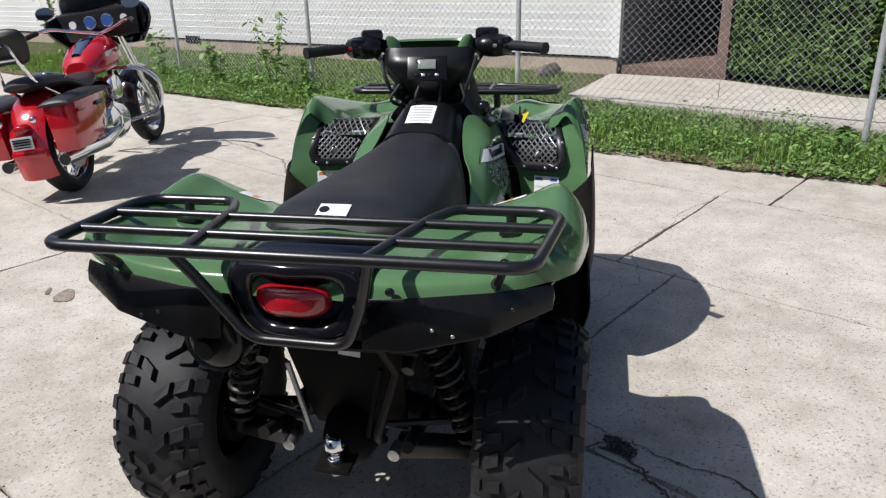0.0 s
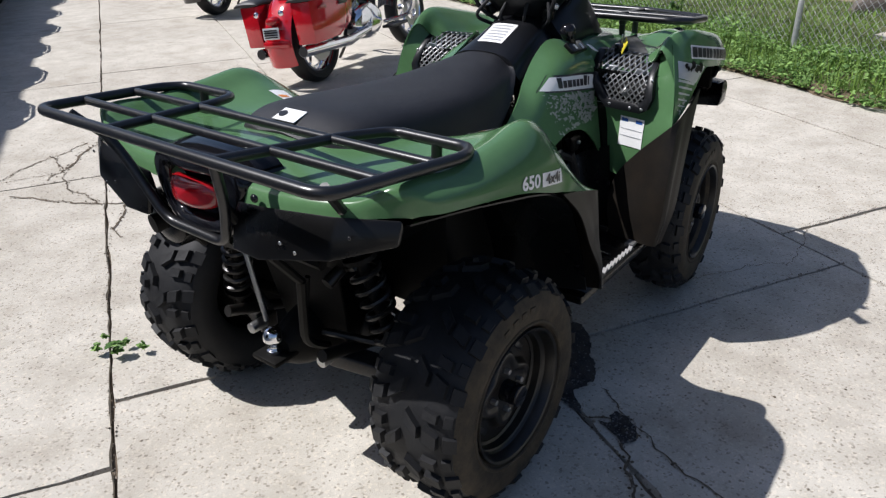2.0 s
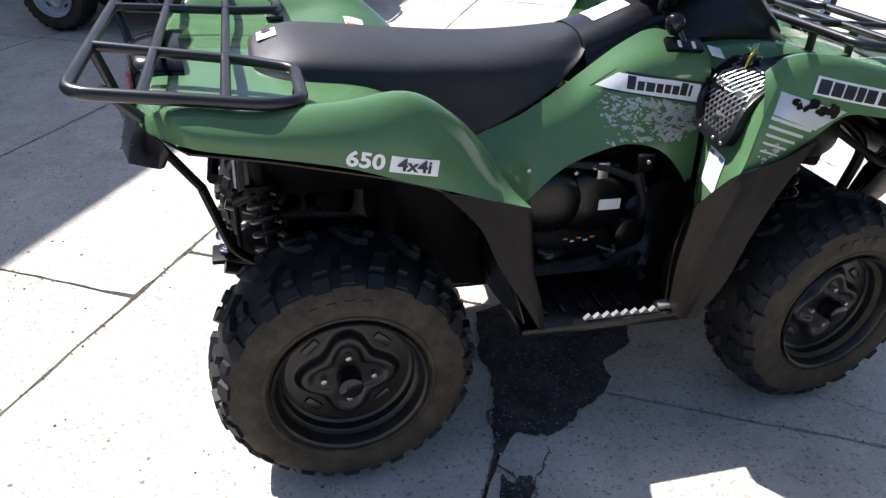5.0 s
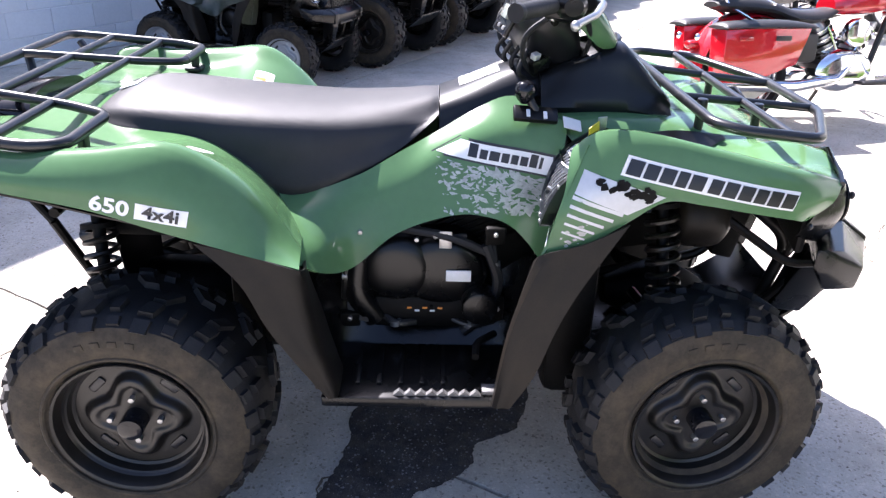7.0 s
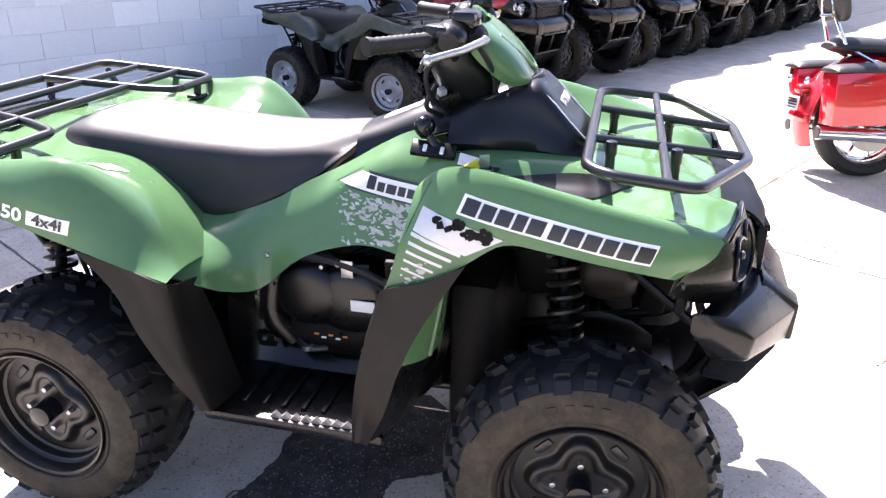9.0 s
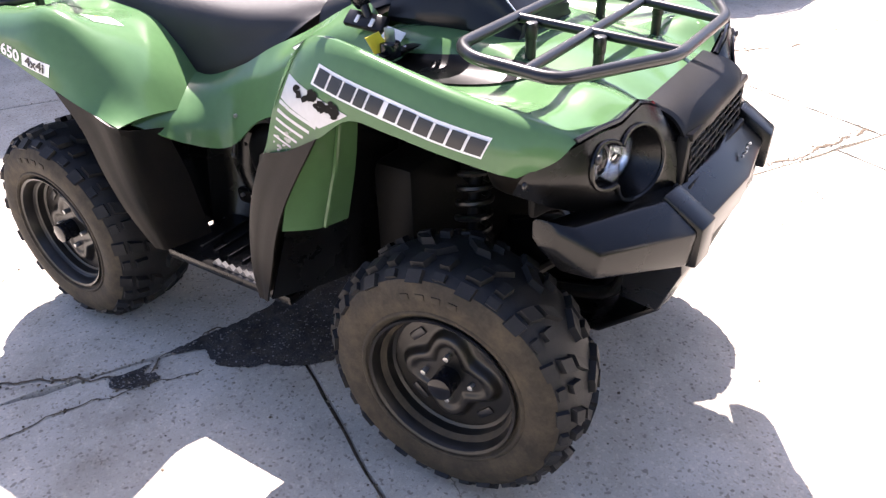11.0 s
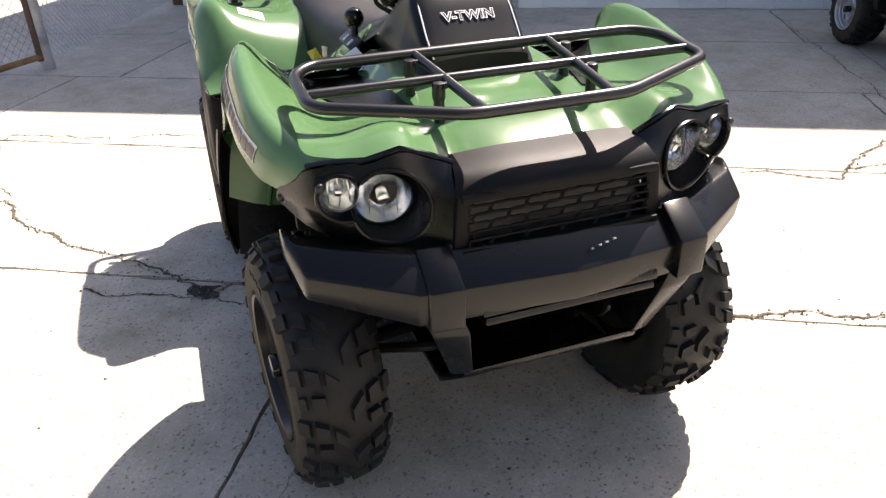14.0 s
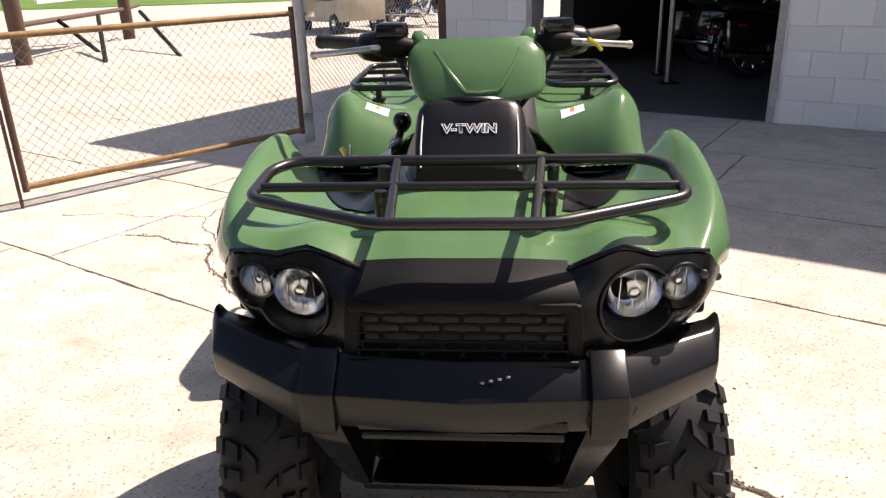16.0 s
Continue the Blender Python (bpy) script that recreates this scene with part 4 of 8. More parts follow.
# rear bodywork
RF = [
    [(0, -1.035, 0.838), (0.12, -1.035, 0.838), (0.22, -1.03, 0.842), (0.32, -1.02, 0.848), (0.42, -0.995, 0.858), (0.475, -0.965, 0.864), (0.503, -0.945, 0.866), (0.515, -0.930, 0.864)],
    [(0, -1.015, 0.876), (0.12, -1.015, 0.876), (0.22, -1.01, 0.876), (0.32, -1.00, 0.880), (0.42, -0.98, 0.888), (0.480, -0.955, 0.910), (0.522, -0.935, 0.905), (0.534, -0.92, 0.868)],
    [(0, -0.93, 0.893), (0.12, -0.93, 0.886), (0.22, -0.93, 0.878), (0.32, -0.93, 0.876), (0.42, -0.92, 0.882), (0.488, -0.91, 0.922), (0.542, -0.90, 0.896), (0.550, -0.88, 0.862)],
    [(0, -0.80, 0.890), (0.12, -0.80, 0.882), (0.22, -0.80, 0.870), (0.32, -0.80, 0.866), (0.42, -0.80, 0.870), (0.495, -0.79, 0.912), (0.550, -0.79, 0.885), (0.561, -0.78, 0.847)],
    [(0, -0.65, 0.880), (0.12, -0.65, 0.875), (0.22, -0.65, 0.862), (0.32, -0.65, 0.860), (0.42, -0.65, 0.876), (0.498, -0.64, 0.920), (0.552, -0.64, 0.880), (0.567, -0.637, 0.820)],
    [(0, -0.52, 0.840), (0.12, -0.52, 0.840), (0.22, -0.52, 0.845), (0.32, -0.52, 0.866), (0.42, -0.52, 0.898), (0.495, -0.51, 0.930), (0.550, -0.515, 0.868), (0.567, -0.52, 0.782)],
    [(0, -0.42, 0.760), (0.12, -0.42, 0.770), (0.22, -0.42, 0.785), (0.32, -0.42, 0.825), (0.41, -0.42, 0.862), (0.484, -0.42, 0.878), (0.542, -0.43, 0.816), (0.565, -0.44, 0.756)],
    [(0.02, -0.35, 0.700), (0.12, -0.35, 0.705), (0.22, -0.35, 0.715), (0.31, -0.35, 0.755), (0.40, -0.345, 0.790), (0.468, -0.34, 0.796), (0.528, -0.35, 0.764), (0.562, -0.36, 0.728)],
    [(0.04, -0.28, 0.640), (0.12, -0.28, 0.640), (0.22, -0.285, 0.645), (0.30, -0.285, 0.660), (0.38, -0.28, 0.676), (0.445, -0.27, 0.688), (0.505, -0.262, 0.692), (0.552, -0.255, 0.690)],
]
rear_fender = part("rear_fender", sheet(RF, 5, 5, 0.005, mirror=True), GREEN, quad, "glossy green moulded rear fender")

# black fender flares
FLARE_R = [
    [(0.568, -0.455, 0.756), (0.562, -0.35, 0.727), (0.553, -0.252, 0.692), (0.42, -0.262, 0.650)],
    [(0.574, -0.372, 0.672), (0.568, -0.31, 0.660), (0.550, -0.244, 0.640), (0.41, -0.255, 0.600)],
    [(0.580, -0.322, 0.572), (0.574, -0.275, 0.560), (0.548, -0.228, 0.540), (0.40, -0.235, 0.520)],
    [(0.582, -0.262, 0.478), (0.574, -0.23, 0.470), (0.545, -0.205, 0.460), (0.40, -0.215, 0.440)],
    [(0.568, -0.205, 0.385), (0.560, -0.195, 0.380), (0.535, -0.185, 0.372), (0.40, -0.190, 0.350)],
]
FLARE_F = [
    [(0.560, 0.400, 0.812), (0.560, 0.32, 0.770), (0.552, 0.232, 0.735), (0.46, 0.242, 0.640)],
    [(0.574, 0.318, 0.675), (0.572, 0.26, 0.665), (0.556, 0.203, 0.640), (0.40, 0.250, 0.570)],
    [(0.580, 0.275, 0.580), (0.576, 0.225, 0.570), (0.556, 0.182, 0.550), (0.37, 0.250, 0.510)],
    [(0.582, 0.240, 0.470), (0.576, 0.20, 0.465), (0.555, 0.168, 0.450), (0.37, 0.225, 0.430)],
    [(0.568, 0.195, 0.368), (0.562, 0.178, 0.366), (0.548, 0.160, 0.364), (0.40, 0.200, 0.350)],
]
pair("rear_flare", lambda sx: sheet(FLARE_R, 5, 4, 0.005, sx=sx), FLARE, quad, "dusty black rear fender flare")
pair("front_flare", lambda sx: sheet(FLARE_F, 5, 4, 0.005, sx=sx), FLARE, quad, "dusty black front fender flare")
pair("inner_fender", lambda sx: sheet([[(0.20, 0.31, 0.86), (0.34, 0.30, 0.86), (0.50, 0.30, 0.86)], [(0.20, 0.30, 0.60), (0.33, 0.30, 0.60), (0.46, 0.29, 0.64)], [(0.25, 0.28, 0.36), (0.34, 0.26, 0.36), (0.42, 0.22, 0.38)]], 4, 4, 0.004, sx=sx), BLACK, quad)
pair("wheel_arch_liner", lambda sx: sheet([[(0.20, -1.0, 0.82), (0.35, -0.99, 0.82), (0.50, -0.92, 0.835)], [(0.20, -0.7, 0.83), (0.35, -0.7, 0.83), (0.54, -0.7, 0.81)], [(0.20, -0.42, 0.72), (0.35, -0.42, 0.74), (0.54, -0.42, 0.73)], [(0.22, -0.30, 0.52), (0.36, -0.30, 0.53), (0.535, -0.305, 0.58)], [(0.24, -0.245, 0.34), (0.36, -0.245, 0.35), (0.535, -0.235, 0.385)]], 4, 4, 0.004, sx=sx), BLACK, quad)

# seat: sections from back to front, each (half width, crown, shoulder, bottom)
def seat_section(y, w, crown, shoulder, low, wl):
    return [(0, y, crown), (w * 0.55, y, crown - 0.006), (w * 0.88, y, shoulder), (w, y, (shoulder + low) / 2), (wl, y, low), (wl * 0.5, y, low - 0.01), (0, y, low - 0.01), (-wl * 0.5, y, low - 0.01), (-wl, y, low), (-w, y, (shoulder + low) / 2), (-w * 0.88, y, shoulder), (-w * 0.55, y, crown - 0.006)]


seat_bm = loft([
    seat_section(-0.795, 0.10, 0.900, 0.890, 0.872, 0.10),
    seat_section(-0.775, 0.155, 0.914, 0.900, 0.866, 0.16),
    seat_section(-0.70, 0.190, 0.937, 0.912, 0.858, 0.200),
    seat_section(-0.58, 0.200, 0.932, 0.902, 0.815, 0.208),
    seat_section(-0.45, 0.205, 0.920, 0.888, 0.748, 0.214),
    seat_section(-0.32, 0.200, 0.912, 0.878, 0.706, 0.212),
    seat_section(-0.20, 0.188, 0.911, 0.876, 0.745, 0.200),
    seat_section(-0.08, 0.160, 0.920, 0.885, 0.810, 0.172),
    seat_section(0.00, 0.130, 0.931, 0.895, 0.875, 0.140),
    seat_section(0.028, 0.108, 0.934, 0.905, 0.900, 0.115)], 5, 4)
part("seat", seat_bm, VINYL, quad, "long black vinyl seat")
tank_bm = loft([
    seat_section(0.030, 0.122, 0.937, 0.912, 0.850, 0.140),
    seat_section(0.10, 0.114, 0.963, 0.936, 0.885, 0.134),
    seat_section(0.18, 0.104, 0.996, 0.966, 0.918, 0.124),
    seat_section(0.25, 0.095, 1.016, 0.988, 0.945, 0.110),
    seat_section(0.32, 0.085, 1.018, 0.990, 0.945, 0.100)], 5, 4)
tank_cover = part("tank_cover", tank_bm, SATIN, quad, "satin black tank cover with a white label")
shroud_bm = loft([[(tw, y, tz), (mw, y, mz), (lw, y, lz), (0, y, lz - 0.01), (-lw, y, lz), (-mw, y, mz), (-tw, y, tz), (0, y, tz + 0.008)] for y, tw, tz, mw, mz, lw, lz in (
    (0.27, 0.085, 1.005, 0.122, 0.975, 0.148, 0.922), (0.36, 0.095, 1.045, 0.128, 1.000, 0.150, 0.920), (0.452, 0.103, 1.068, 0.130, 1.005, 0.146, 0.918),
    (0.490, 0.106, 1.050, 0.130, 0.988, 0.144, 0.916), (0.545, 0.107, 0.992, 0.126, 0.958, 0.138, 0.912), (0.592, 0.105, 0.944, 0.116, 0.928, 0.124, 0.908))], 5, 4)
shroud = part("steering_shroud", shroud_bm, SATIN, quad, "satin black shroud in front of the steering stem")
for nm, off, mt, lf in (("lettering_edge", 0.0022, WHITE, 0.002), ("lettering", -0.0002, INK, 0.0032)):
    t_bm = text_mesh("V-TWIN", 0.030, off)
    t_bm.transform(Matrix(((-1.12, 0, 0, 0.0), (0, -0.68, 0, 0.522), (0, 0.73, 0, 1.018), (0, 0, 0, 1))))
    own = bmesh.new()
    own.from_mesh(shroud.data)
    tree = BVHTree.FromBMesh(own)
    dd = Vector((0, 0.75, 0.66)).normalized()
    for v in t_bm.verts:
        hit, nn, _, _ = tree.ray_cast(v.co + dd * 0.3, -dd, 0.8)
        if hit is not None:
            v.co = hit + dd * lf
    own.free()
    part(nm, t_bm, mt, shroud, smooth=False)
for s in (1, -1):
    part("trim_line", tube([(s * 0.104, 0.475, 1.060), (s * 0.107, 0.510, 1.031), (s * 0.108, 0.548, 0.990), (s * 0.106, 0.588, 0.950)], 0.0020, seg=6), WHITE, shroud)

part("shroud_lip", tube([(0.106 * math.cos(q), 0.375 + 0.094 * math.sin(q), 1.040 + 0.038 * math.sin(q)) for q in np.linspace(0, 2 * math.pi, 33)[:-1]], 0.0075, True, seg=8), SATIN, shroud)

# front mask, lamps and grille
mask = bmesh.new()
MASK = [
    [(0.185, 0.925, 0.846), (0.235, 0.925, 0.868), (0.285, 0.918, 0.884), (0.345, 0.908, 0.868), (0.40, 0.892, 0.868), (0.447, 0.872, 0.858), (0.490, 0.80, 0.806)],
    [(0.188, 0.965, 0.815), (0.235, 0.950, 0.815), (0.285, 0.940, 0.815), (0.345, 0.928, 0.812), (0.405, 0.910, 0.810), (0.452, 0.880, 0.805), (0.494, 0.79, 0.790)],
    [(0.195, 0.985, 0.765), (0.235, 0.962, 0.760), (0.285, 0.945, 0.755), (0.345, 0.932, 0.755), (0.405, 0.905, 0.760), (0.450, 0.865, 0.768), (0.491, 0.785, 0.778)],
    [(0.205, 0.990, 0.710), (0.235, 0.972, 0.698), (0.285, 0.945, 0.690), (0.345, 0.915, 0.700), (0.40, 0.88, 0.715), (0.45, 0.835, 0.735), (0.487, 0.775, 0.762)],
]
LAMPS = ((0.314, 0.884, 0.790, 0.052, 8, 0.312, 0.789, 0.069), (0.394, 0.876, 0.811, 0.034, 14, 0.395, 0.811, 0.042))
reflector = surface("lamp_reflector", (0.88, 0.89, 0.92), 0.13, 1.0, 40, 160, 0.10, 0.3, 0.002)
for s in (1, -1):
    whole = sheet(MASK, 14, 12, 0.0, sx=s)
    tree = BVHTree.FromBMesh(whole)

    def face_y(x, z):
        hit, nn, _, _ = tree.ray_cast(Vector((s * x, 2, z)), Vector((0, -1, 0)), 3)
        return hit.y if hit is not None else 0.93

    gone = [f for f in whole.faces if any(math.hypot(abs(f.calc_center_median().x) - l[5], f.calc_center_median().z - l[6]) < l[7] for l in LAMPS)]
    bmesh.ops.delete(whole, geom=gone, context="FACES")
    for v in whole.verts:
        if any(e.is_boundary for e in v.link_edges):
            l = min(LAMPS, key=lambda l: abs(math.hypot(abs(v.co.x) - l[5], v.co.z - l[6]) - l[7]))
            dx, dz = abs(v.co.x) - l[5], v.co.z - l[6]
            d = math.hypot(dx, dz)
            if abs(d - l[7]) < 0.016 and 0.86 > v.co.z > 0.715:
                x, z = l[5] + dx / d * l[7], l[6] + dz / d * l[7]
                v.co = Vector((s * x, face_y(x, z), z))
    part("lamp_backing", box((0.25, 0.02, 0.15), (s * 0.345, 0.828, 0.785), (0, 0, -s * 12), 0.01), CHASSIS, quad)
    mask_ob = part("front_mask", whole, BLACK, quad, "black plastic mask round the twin headlights")
    for l in LAMPS:
        x, y, z, r, ry, hx, hz, hr = l
        other = LAMPS[1] if l is LAMPS[0] else LAMPS[0]
        m = pose(s * x, y, z, -8, 0, -s * ry)
        wall, lip = bmesh.new(), []
        run = []
        for k in range(49):
            q = 2 * math.pi * k / 48
            px, pz = hx + hr * math.cos(q), hz + hr * math.sin(q)
            inside = math.hypot(px - other[5], pz - other[6]) < other[7]
            bx, bz = x + r * 1.06 * math.cos(q), z + r * 1.06 * math.sin(q)
            fy = face_y(px, pz)
            ring = None if inside else [wall.verts.new((s * px, fy + 0.004, pz)), wall.verts.new((s * (px + bx) / 2, (fy + y) / 2, (pz + bz) / 2)), wall.verts.new((s * bx, y - 0.006, bz))]
            run.append(ring)
            if not inside:
                lip.append((q, (s * px, fy + 0.003, pz)))
        for a, b in zip(run, run[1:]):
            if a and b:
                for k in range(2):
                    wall.faces.new((a[k], b[k], b[k + 1], a[k + 1]))
        part("lamp_recess", wall, BLACK, mask_ob)
        mid = math.atan2(other[6] - hz, other[5] - hx)
        lip = [p for q, p in sorted(lip, key=lambda e: (e[0] - mid) % (2 * math.pi))]
        part("recess_lip", tube(lip, 0.0042, seg=6), BLACK, mask_ob)
        dish = revolve([(-0.040, 0.002), (-0.038, r * 0.45), (-0.028, r * 0.75), (0.002, r * 0.98), (0.006, r * 1.08)], 32, "Y")
        dish.transform(m)
        lamp = part("headlight", dish, reflector, quad, "clear round headlight with a chrome reflector")
        rimb = revolve([(-0.004, r * 1.14), (0.008, r * 1.12), (0.012, r * 1.06), (0.006, r * 0.99)], 40, "Y")
        rimb.transform(m)
        part("bezel", rimb, ALU if r < 0.04 else GLOSSBLACK, lamp)
        lens = revolve([(0.006, r * 1.0), (0.016, r * 0.85), (0.024, r * 0.5), (0.027, 0.001)], 32, "Y")
        lens.transform(m)
        part("lens", lens, GLASS, lamp)
        bulb = cyl(r * 0.20, 0.03, (0, -0.012, 0), "Y", 16, 0.003)
        for k in (-2, 0, 2):
            box((0.0016, 0.002, r * 1.5 * math.sqrt(max(0.05, 1 - (k / 4) ** 2))), (k * r * 0.22, -0.008, 0), bm=bulb)
        bulb.transform(m)
        part("bulb", bulb, CHROME, lamp)
    # gloss lip added to catch the sun glint of the fender's lower edge
    brow = tube([(s * 0.19, 0.918, 0.851), (s * 0.235, 0.918, 0.873), (s * 0.285, 0.911, 0.889), (s * 0.345, 0.901, 0.873), (s * 0.40, 0.885, 0.873), (s * 0.445, 0.868, 0.865)], 0.006, seg=8)
    part("brow_trim", brow, GLOSSBLACK, mask_ob)
    for x, y, z in ((0.225, 0.985, 0.715), (0.43, 0.905, 0.835), (0.487, 0.80, 0.785)):
        part("fastener", ball(0.009, (s * x, y, z), (1, 0.6, 1), seg=10), INK, mask_ob)
cowl = sheet([[(0.0, 0.895, 0.856), (0.10, 0.895, 0.856), (0.188, 0.890, 0.850)], [(0, 0.955, 0.842), (0.10, 0.955, 0.842), (0.196, 0.945, 0.836)], [(0, 0.988, 0.822), (0.10, 0.988, 0.822), (0.205, 0.972, 0.814)], [(0, 0.992, 0.800), (0.10, 0.992, 0.800), (0.205, 0.978, 0.795)]], 4, 4, 0.006, mirror=True)
part("cowl", cowl, GRAINED, quad, "matt black nose panel above the grille")
gr_bm = box((0.40, 0.020, 0.016), (0, 0.986, 0.806), (10, 0, 0), 0.004)
box((0.41, 0.026, 0.014), (0, 0.993, 0.703), (0, 0, 0), 0.004, gr_bm)
for s in (1, -1):
    box((0.030, 0.022, 0.110), (s * 0.197, 0.979, 0.755), (0, -s * 5, 0), 0.005, gr_bm)
gr = part("grille_surround", gr_bm, GRAINED, quad, "squared black frame round the honeycomb grille")
gb = bmesh.new()
for row in range(6):
    z = 0.716 + 0.0165 * row
    for k in range(6):
        x = -0.180 + 0.072 * k + (0.036 if row % 2 else 0.0)
        hexa = [(x - 0.029, z + 0.0085), (x + 0.029, z + 0.0085), (x + 0.036, z), (x + 0.029, z - 0.0085), (x - 0.029, z - 0.0085), (x - 0.036, z)]
        hexa = [(max(-0.186, min(0.186, a)), b) for a, b in hexa]
        if hexa[1][0] - hexa[0][0] > 0.012:
            tube([(a, 0.990 - (b - 0.76) * 0.06, b) for a, b in hexa], 0.0030, True, seg=5, bm=gb)
part("grille_mesh", gb, GRAINED, gr, smooth=False)
back = box((0.36, 0.004, 0.10), (0, 0.962, 0.762))
part("radiator", back, INK, gr, smooth=False)

# bumper
def bumper_section(x, y, zt, zb, d):
    return [(x, y - d, zt + 0.002), (x, y - d * 0.48, zt + 0.006), (x, y, zb + 0.62 * (zt - zb)), (x, y - 0.008, zb), (x, y - d * 0.7, zb - 0.004), (x, y - d, zt - 0.04)]


secs = []
for x, y, zt, zb, d in ((0.503, 0.872, 0.735, 0.690, 0.05), (0.482, 0.945, 0.722, 0.636, 0.11), (0.300, 1.052, 0.712, 0.598, 0.14), (0.0, 1.074, 0.706, 0.598, 0.14)):
    secs.append(bumper_section(x, y, zt, zb, d))
secs = secs + [[(-x * 0.965, y - 0.008, z - 0.030 * x) for x, y, z in s] for s in secs[-2::-1]]
bumper = part("front_bumper", hard_loft(secs), BLACK, quad, "black moulded front bumper bar", angle=25)
for s in (1, -1):
    fang = hard_loft([
        [(s * 0.235, 1.045, 0.640), (s * 0.310, 1.035, 0.640), (s * 0.305, 0.940, 0.640), (s * 0.235, 0.940, 0.640)],
        [(s * 0.205, 1.045, 0.560), (s * 0.275, 1.035, 0.560), (s * 0.270, 0.920, 0.560), (s * 0.210, 0.920, 0.560)],
        [(s * 0.180, 0.995, 0.425), (s * 0.225, 0.985, 0.425), (s * 0.220, 0.900, 0.430), (s * 0.185, 0.900, 0.430)]])
    part("bumper_fang", fang, BLACK, bumper, angle=25)
    part("bolt", cyl(0.010, 0.01, (s * 0.300, 1.022, 0.618), "Y", 12), INK, bumper)
    step = hard_loft([[(s * x, y - 0.074, 0.727), (s * x, y + 0.006, 0.674), (s * x, y + 0.004, 0.590), (s * x, y - 0.05, 0.590), (s * x, y - 0.09, 0.69)] for x, y in ((0.222, 1.062), (0.288, 1.056))])
    part("bumper_pad", step, BLACK, bumper, angle=25)
part("bumper_slot_bar", box((0.36, 0.05, 0.016), (0, 1.030, 0.580), (10, 0, 0), 0.004), BLACK, bumper)
part("bumper_slot_bar", box((0.37, 0.04, 0.020), (0, 1.035, 0.603), (10, 0, 0), 0.004), BLACK, bumper)
part("skid_plate", hard_loft([[(-0.20, 0.99, 0.43), (0.20, 0.99, 0.43), (0.20, 0.985, 0.41), (-0.20, 0.985, 0.41)], [(-0.21, 0.86, 0.33), (0.21, 0.86, 0.33), (0.21, 0.86, 0.31), (-0.21, 0.86, 0.31)], [(-0.20, 0.4, 0.28), (0.20, 0.4, 0.28), (0.20, 0.4, 0.265), (-0.20, 0.4, 0.265)]]), BLACK, quad, "black front skid plate")
for k in range(4):
    part("bumper_badge", box((0.007, 0.004, 0.011 if k % 2 else 0.006), (-0.036 - 0.015 * k, 1.046, 0.690 + 0.004 * k), (-52, 0, 0), 0.001), ALU, bumper)

# racks
rr_z = lambda y: 0.925 - (y + 0.71) * 0.0825
RRO = [(0.30, -0.705), (0.485, -0.705), (0.515, -0.765), (0.485, -1.110), (-0.485, -1.110), (-0.515, -0.765), (-0.485, -0.705), (-0.30, -0.705)]
rr = part("rear_rack", tube([(x, y, rr_z(y)) for x, y in RRO], 0.0125, bend=0.05, seg=12), RACK, quad, "black tubular steel rear luggage rack")
for y, w in ((-0.985, 0.494), (-0.843, 0.506)):
    part("rack_bar", tube([(-w, y, rr_z(y)), (w, y, rr_z(y))], 0.0105, seg=10), RACK, rr)
for s in (1, -1):
    part("rack_bar", tube([(s * x, y, rr_z(y)) for x, y in ((0.40, -0.705), (0.275, -0.705), (0.235, -0.80), (0.180, -1.110))], 0.0115, bend=0.03, seg=10), RACK, rr)
    part("rack_post", tube([(s * 0.40, -0.707, 0.920), (s * 0.40, -0.712, 0.862)], 0.012, seg=10), RACK, rr)
    part("rack_foot", box((0.05, 0.05, 0.012), (s * 0.40, -0.712, 0.880), (0, 0, 0), 0.004), RACK, rr)
    part("rack_stay", tube([(s * 0.43, -1.06, 0.945), (s * 0.405, -1.0, 0.875)], 0.011, seg=8), RACK, rr)
    part("rack_stay", tube([(s * 0.150, -1.075, 0.850), (s * 0.165, -1.02, 0.74), (s * 0.175, -0.93, 0.62)], 0.011, bend=0.03, seg=8), CHASSIS, rr)
part("rack_stay", tube([(-0.205, -1.105, 0.950), (-0.175, -1.085, 0.895), (-0.088, -1.064, 0.755), (0.118, -1.064, 0.752), (0.160, -1.080, 0.850), (0.185, -1.105, 0.950)], 0.0115, bend=0.035, seg=10), RACK, rr, "black tube loop round the tail light")

fr_z = lambda y: 0.970 - (y - 0.60) * 0.085
FRO = [(0.375, 0.600), (0.418, 0.650), (0.418, 0.815), (0.160, 0.935), (-0.160, 0.935), (-0.415, 0.815), (-0.415, 0.650), (-0.372, 0.600)]
fr = part("front_rack", tube([(x, y, fr_z(y)) for x, y in FRO], 0.0118, True, 0.035, 12), RACK, quad, "black tubular steel front luggage rack")
part("rack_bar", tube([(-0.413, 0.755, fr_z(0.755)), (0.416, 0.755, fr_z(0.755))], 0.0100, seg=10), RACK, fr)
for s in (1, -1):
    part("rack_bar", tube([(s * 0.155, 0.600, fr_z(0.600)), (s * 0.128, 0.935, fr_z(0.935))], 0.0100, seg=10), RACK, fr)
    for x, y in ((0.178, 0.645), (0.165, 0.785)):
        post = part("rack_post", tube([(s * x, y, 0.872), (s * x, y, fr_z(y) - 0.016)], 0.011, seg=10), RACK, fr)
        part("rack_bolt", cyl(0.013, 0.034, (s * x, y, fr_z(y) - 0.012), "Z", 10, 0.003), RACK, post)
        part("rack_lug", tube([(s * x, y, fr_z(y) - 0.004), (s * 0.146, y, fr_z(y) - 0.002)], 0.007, seg=8), RACK, post)

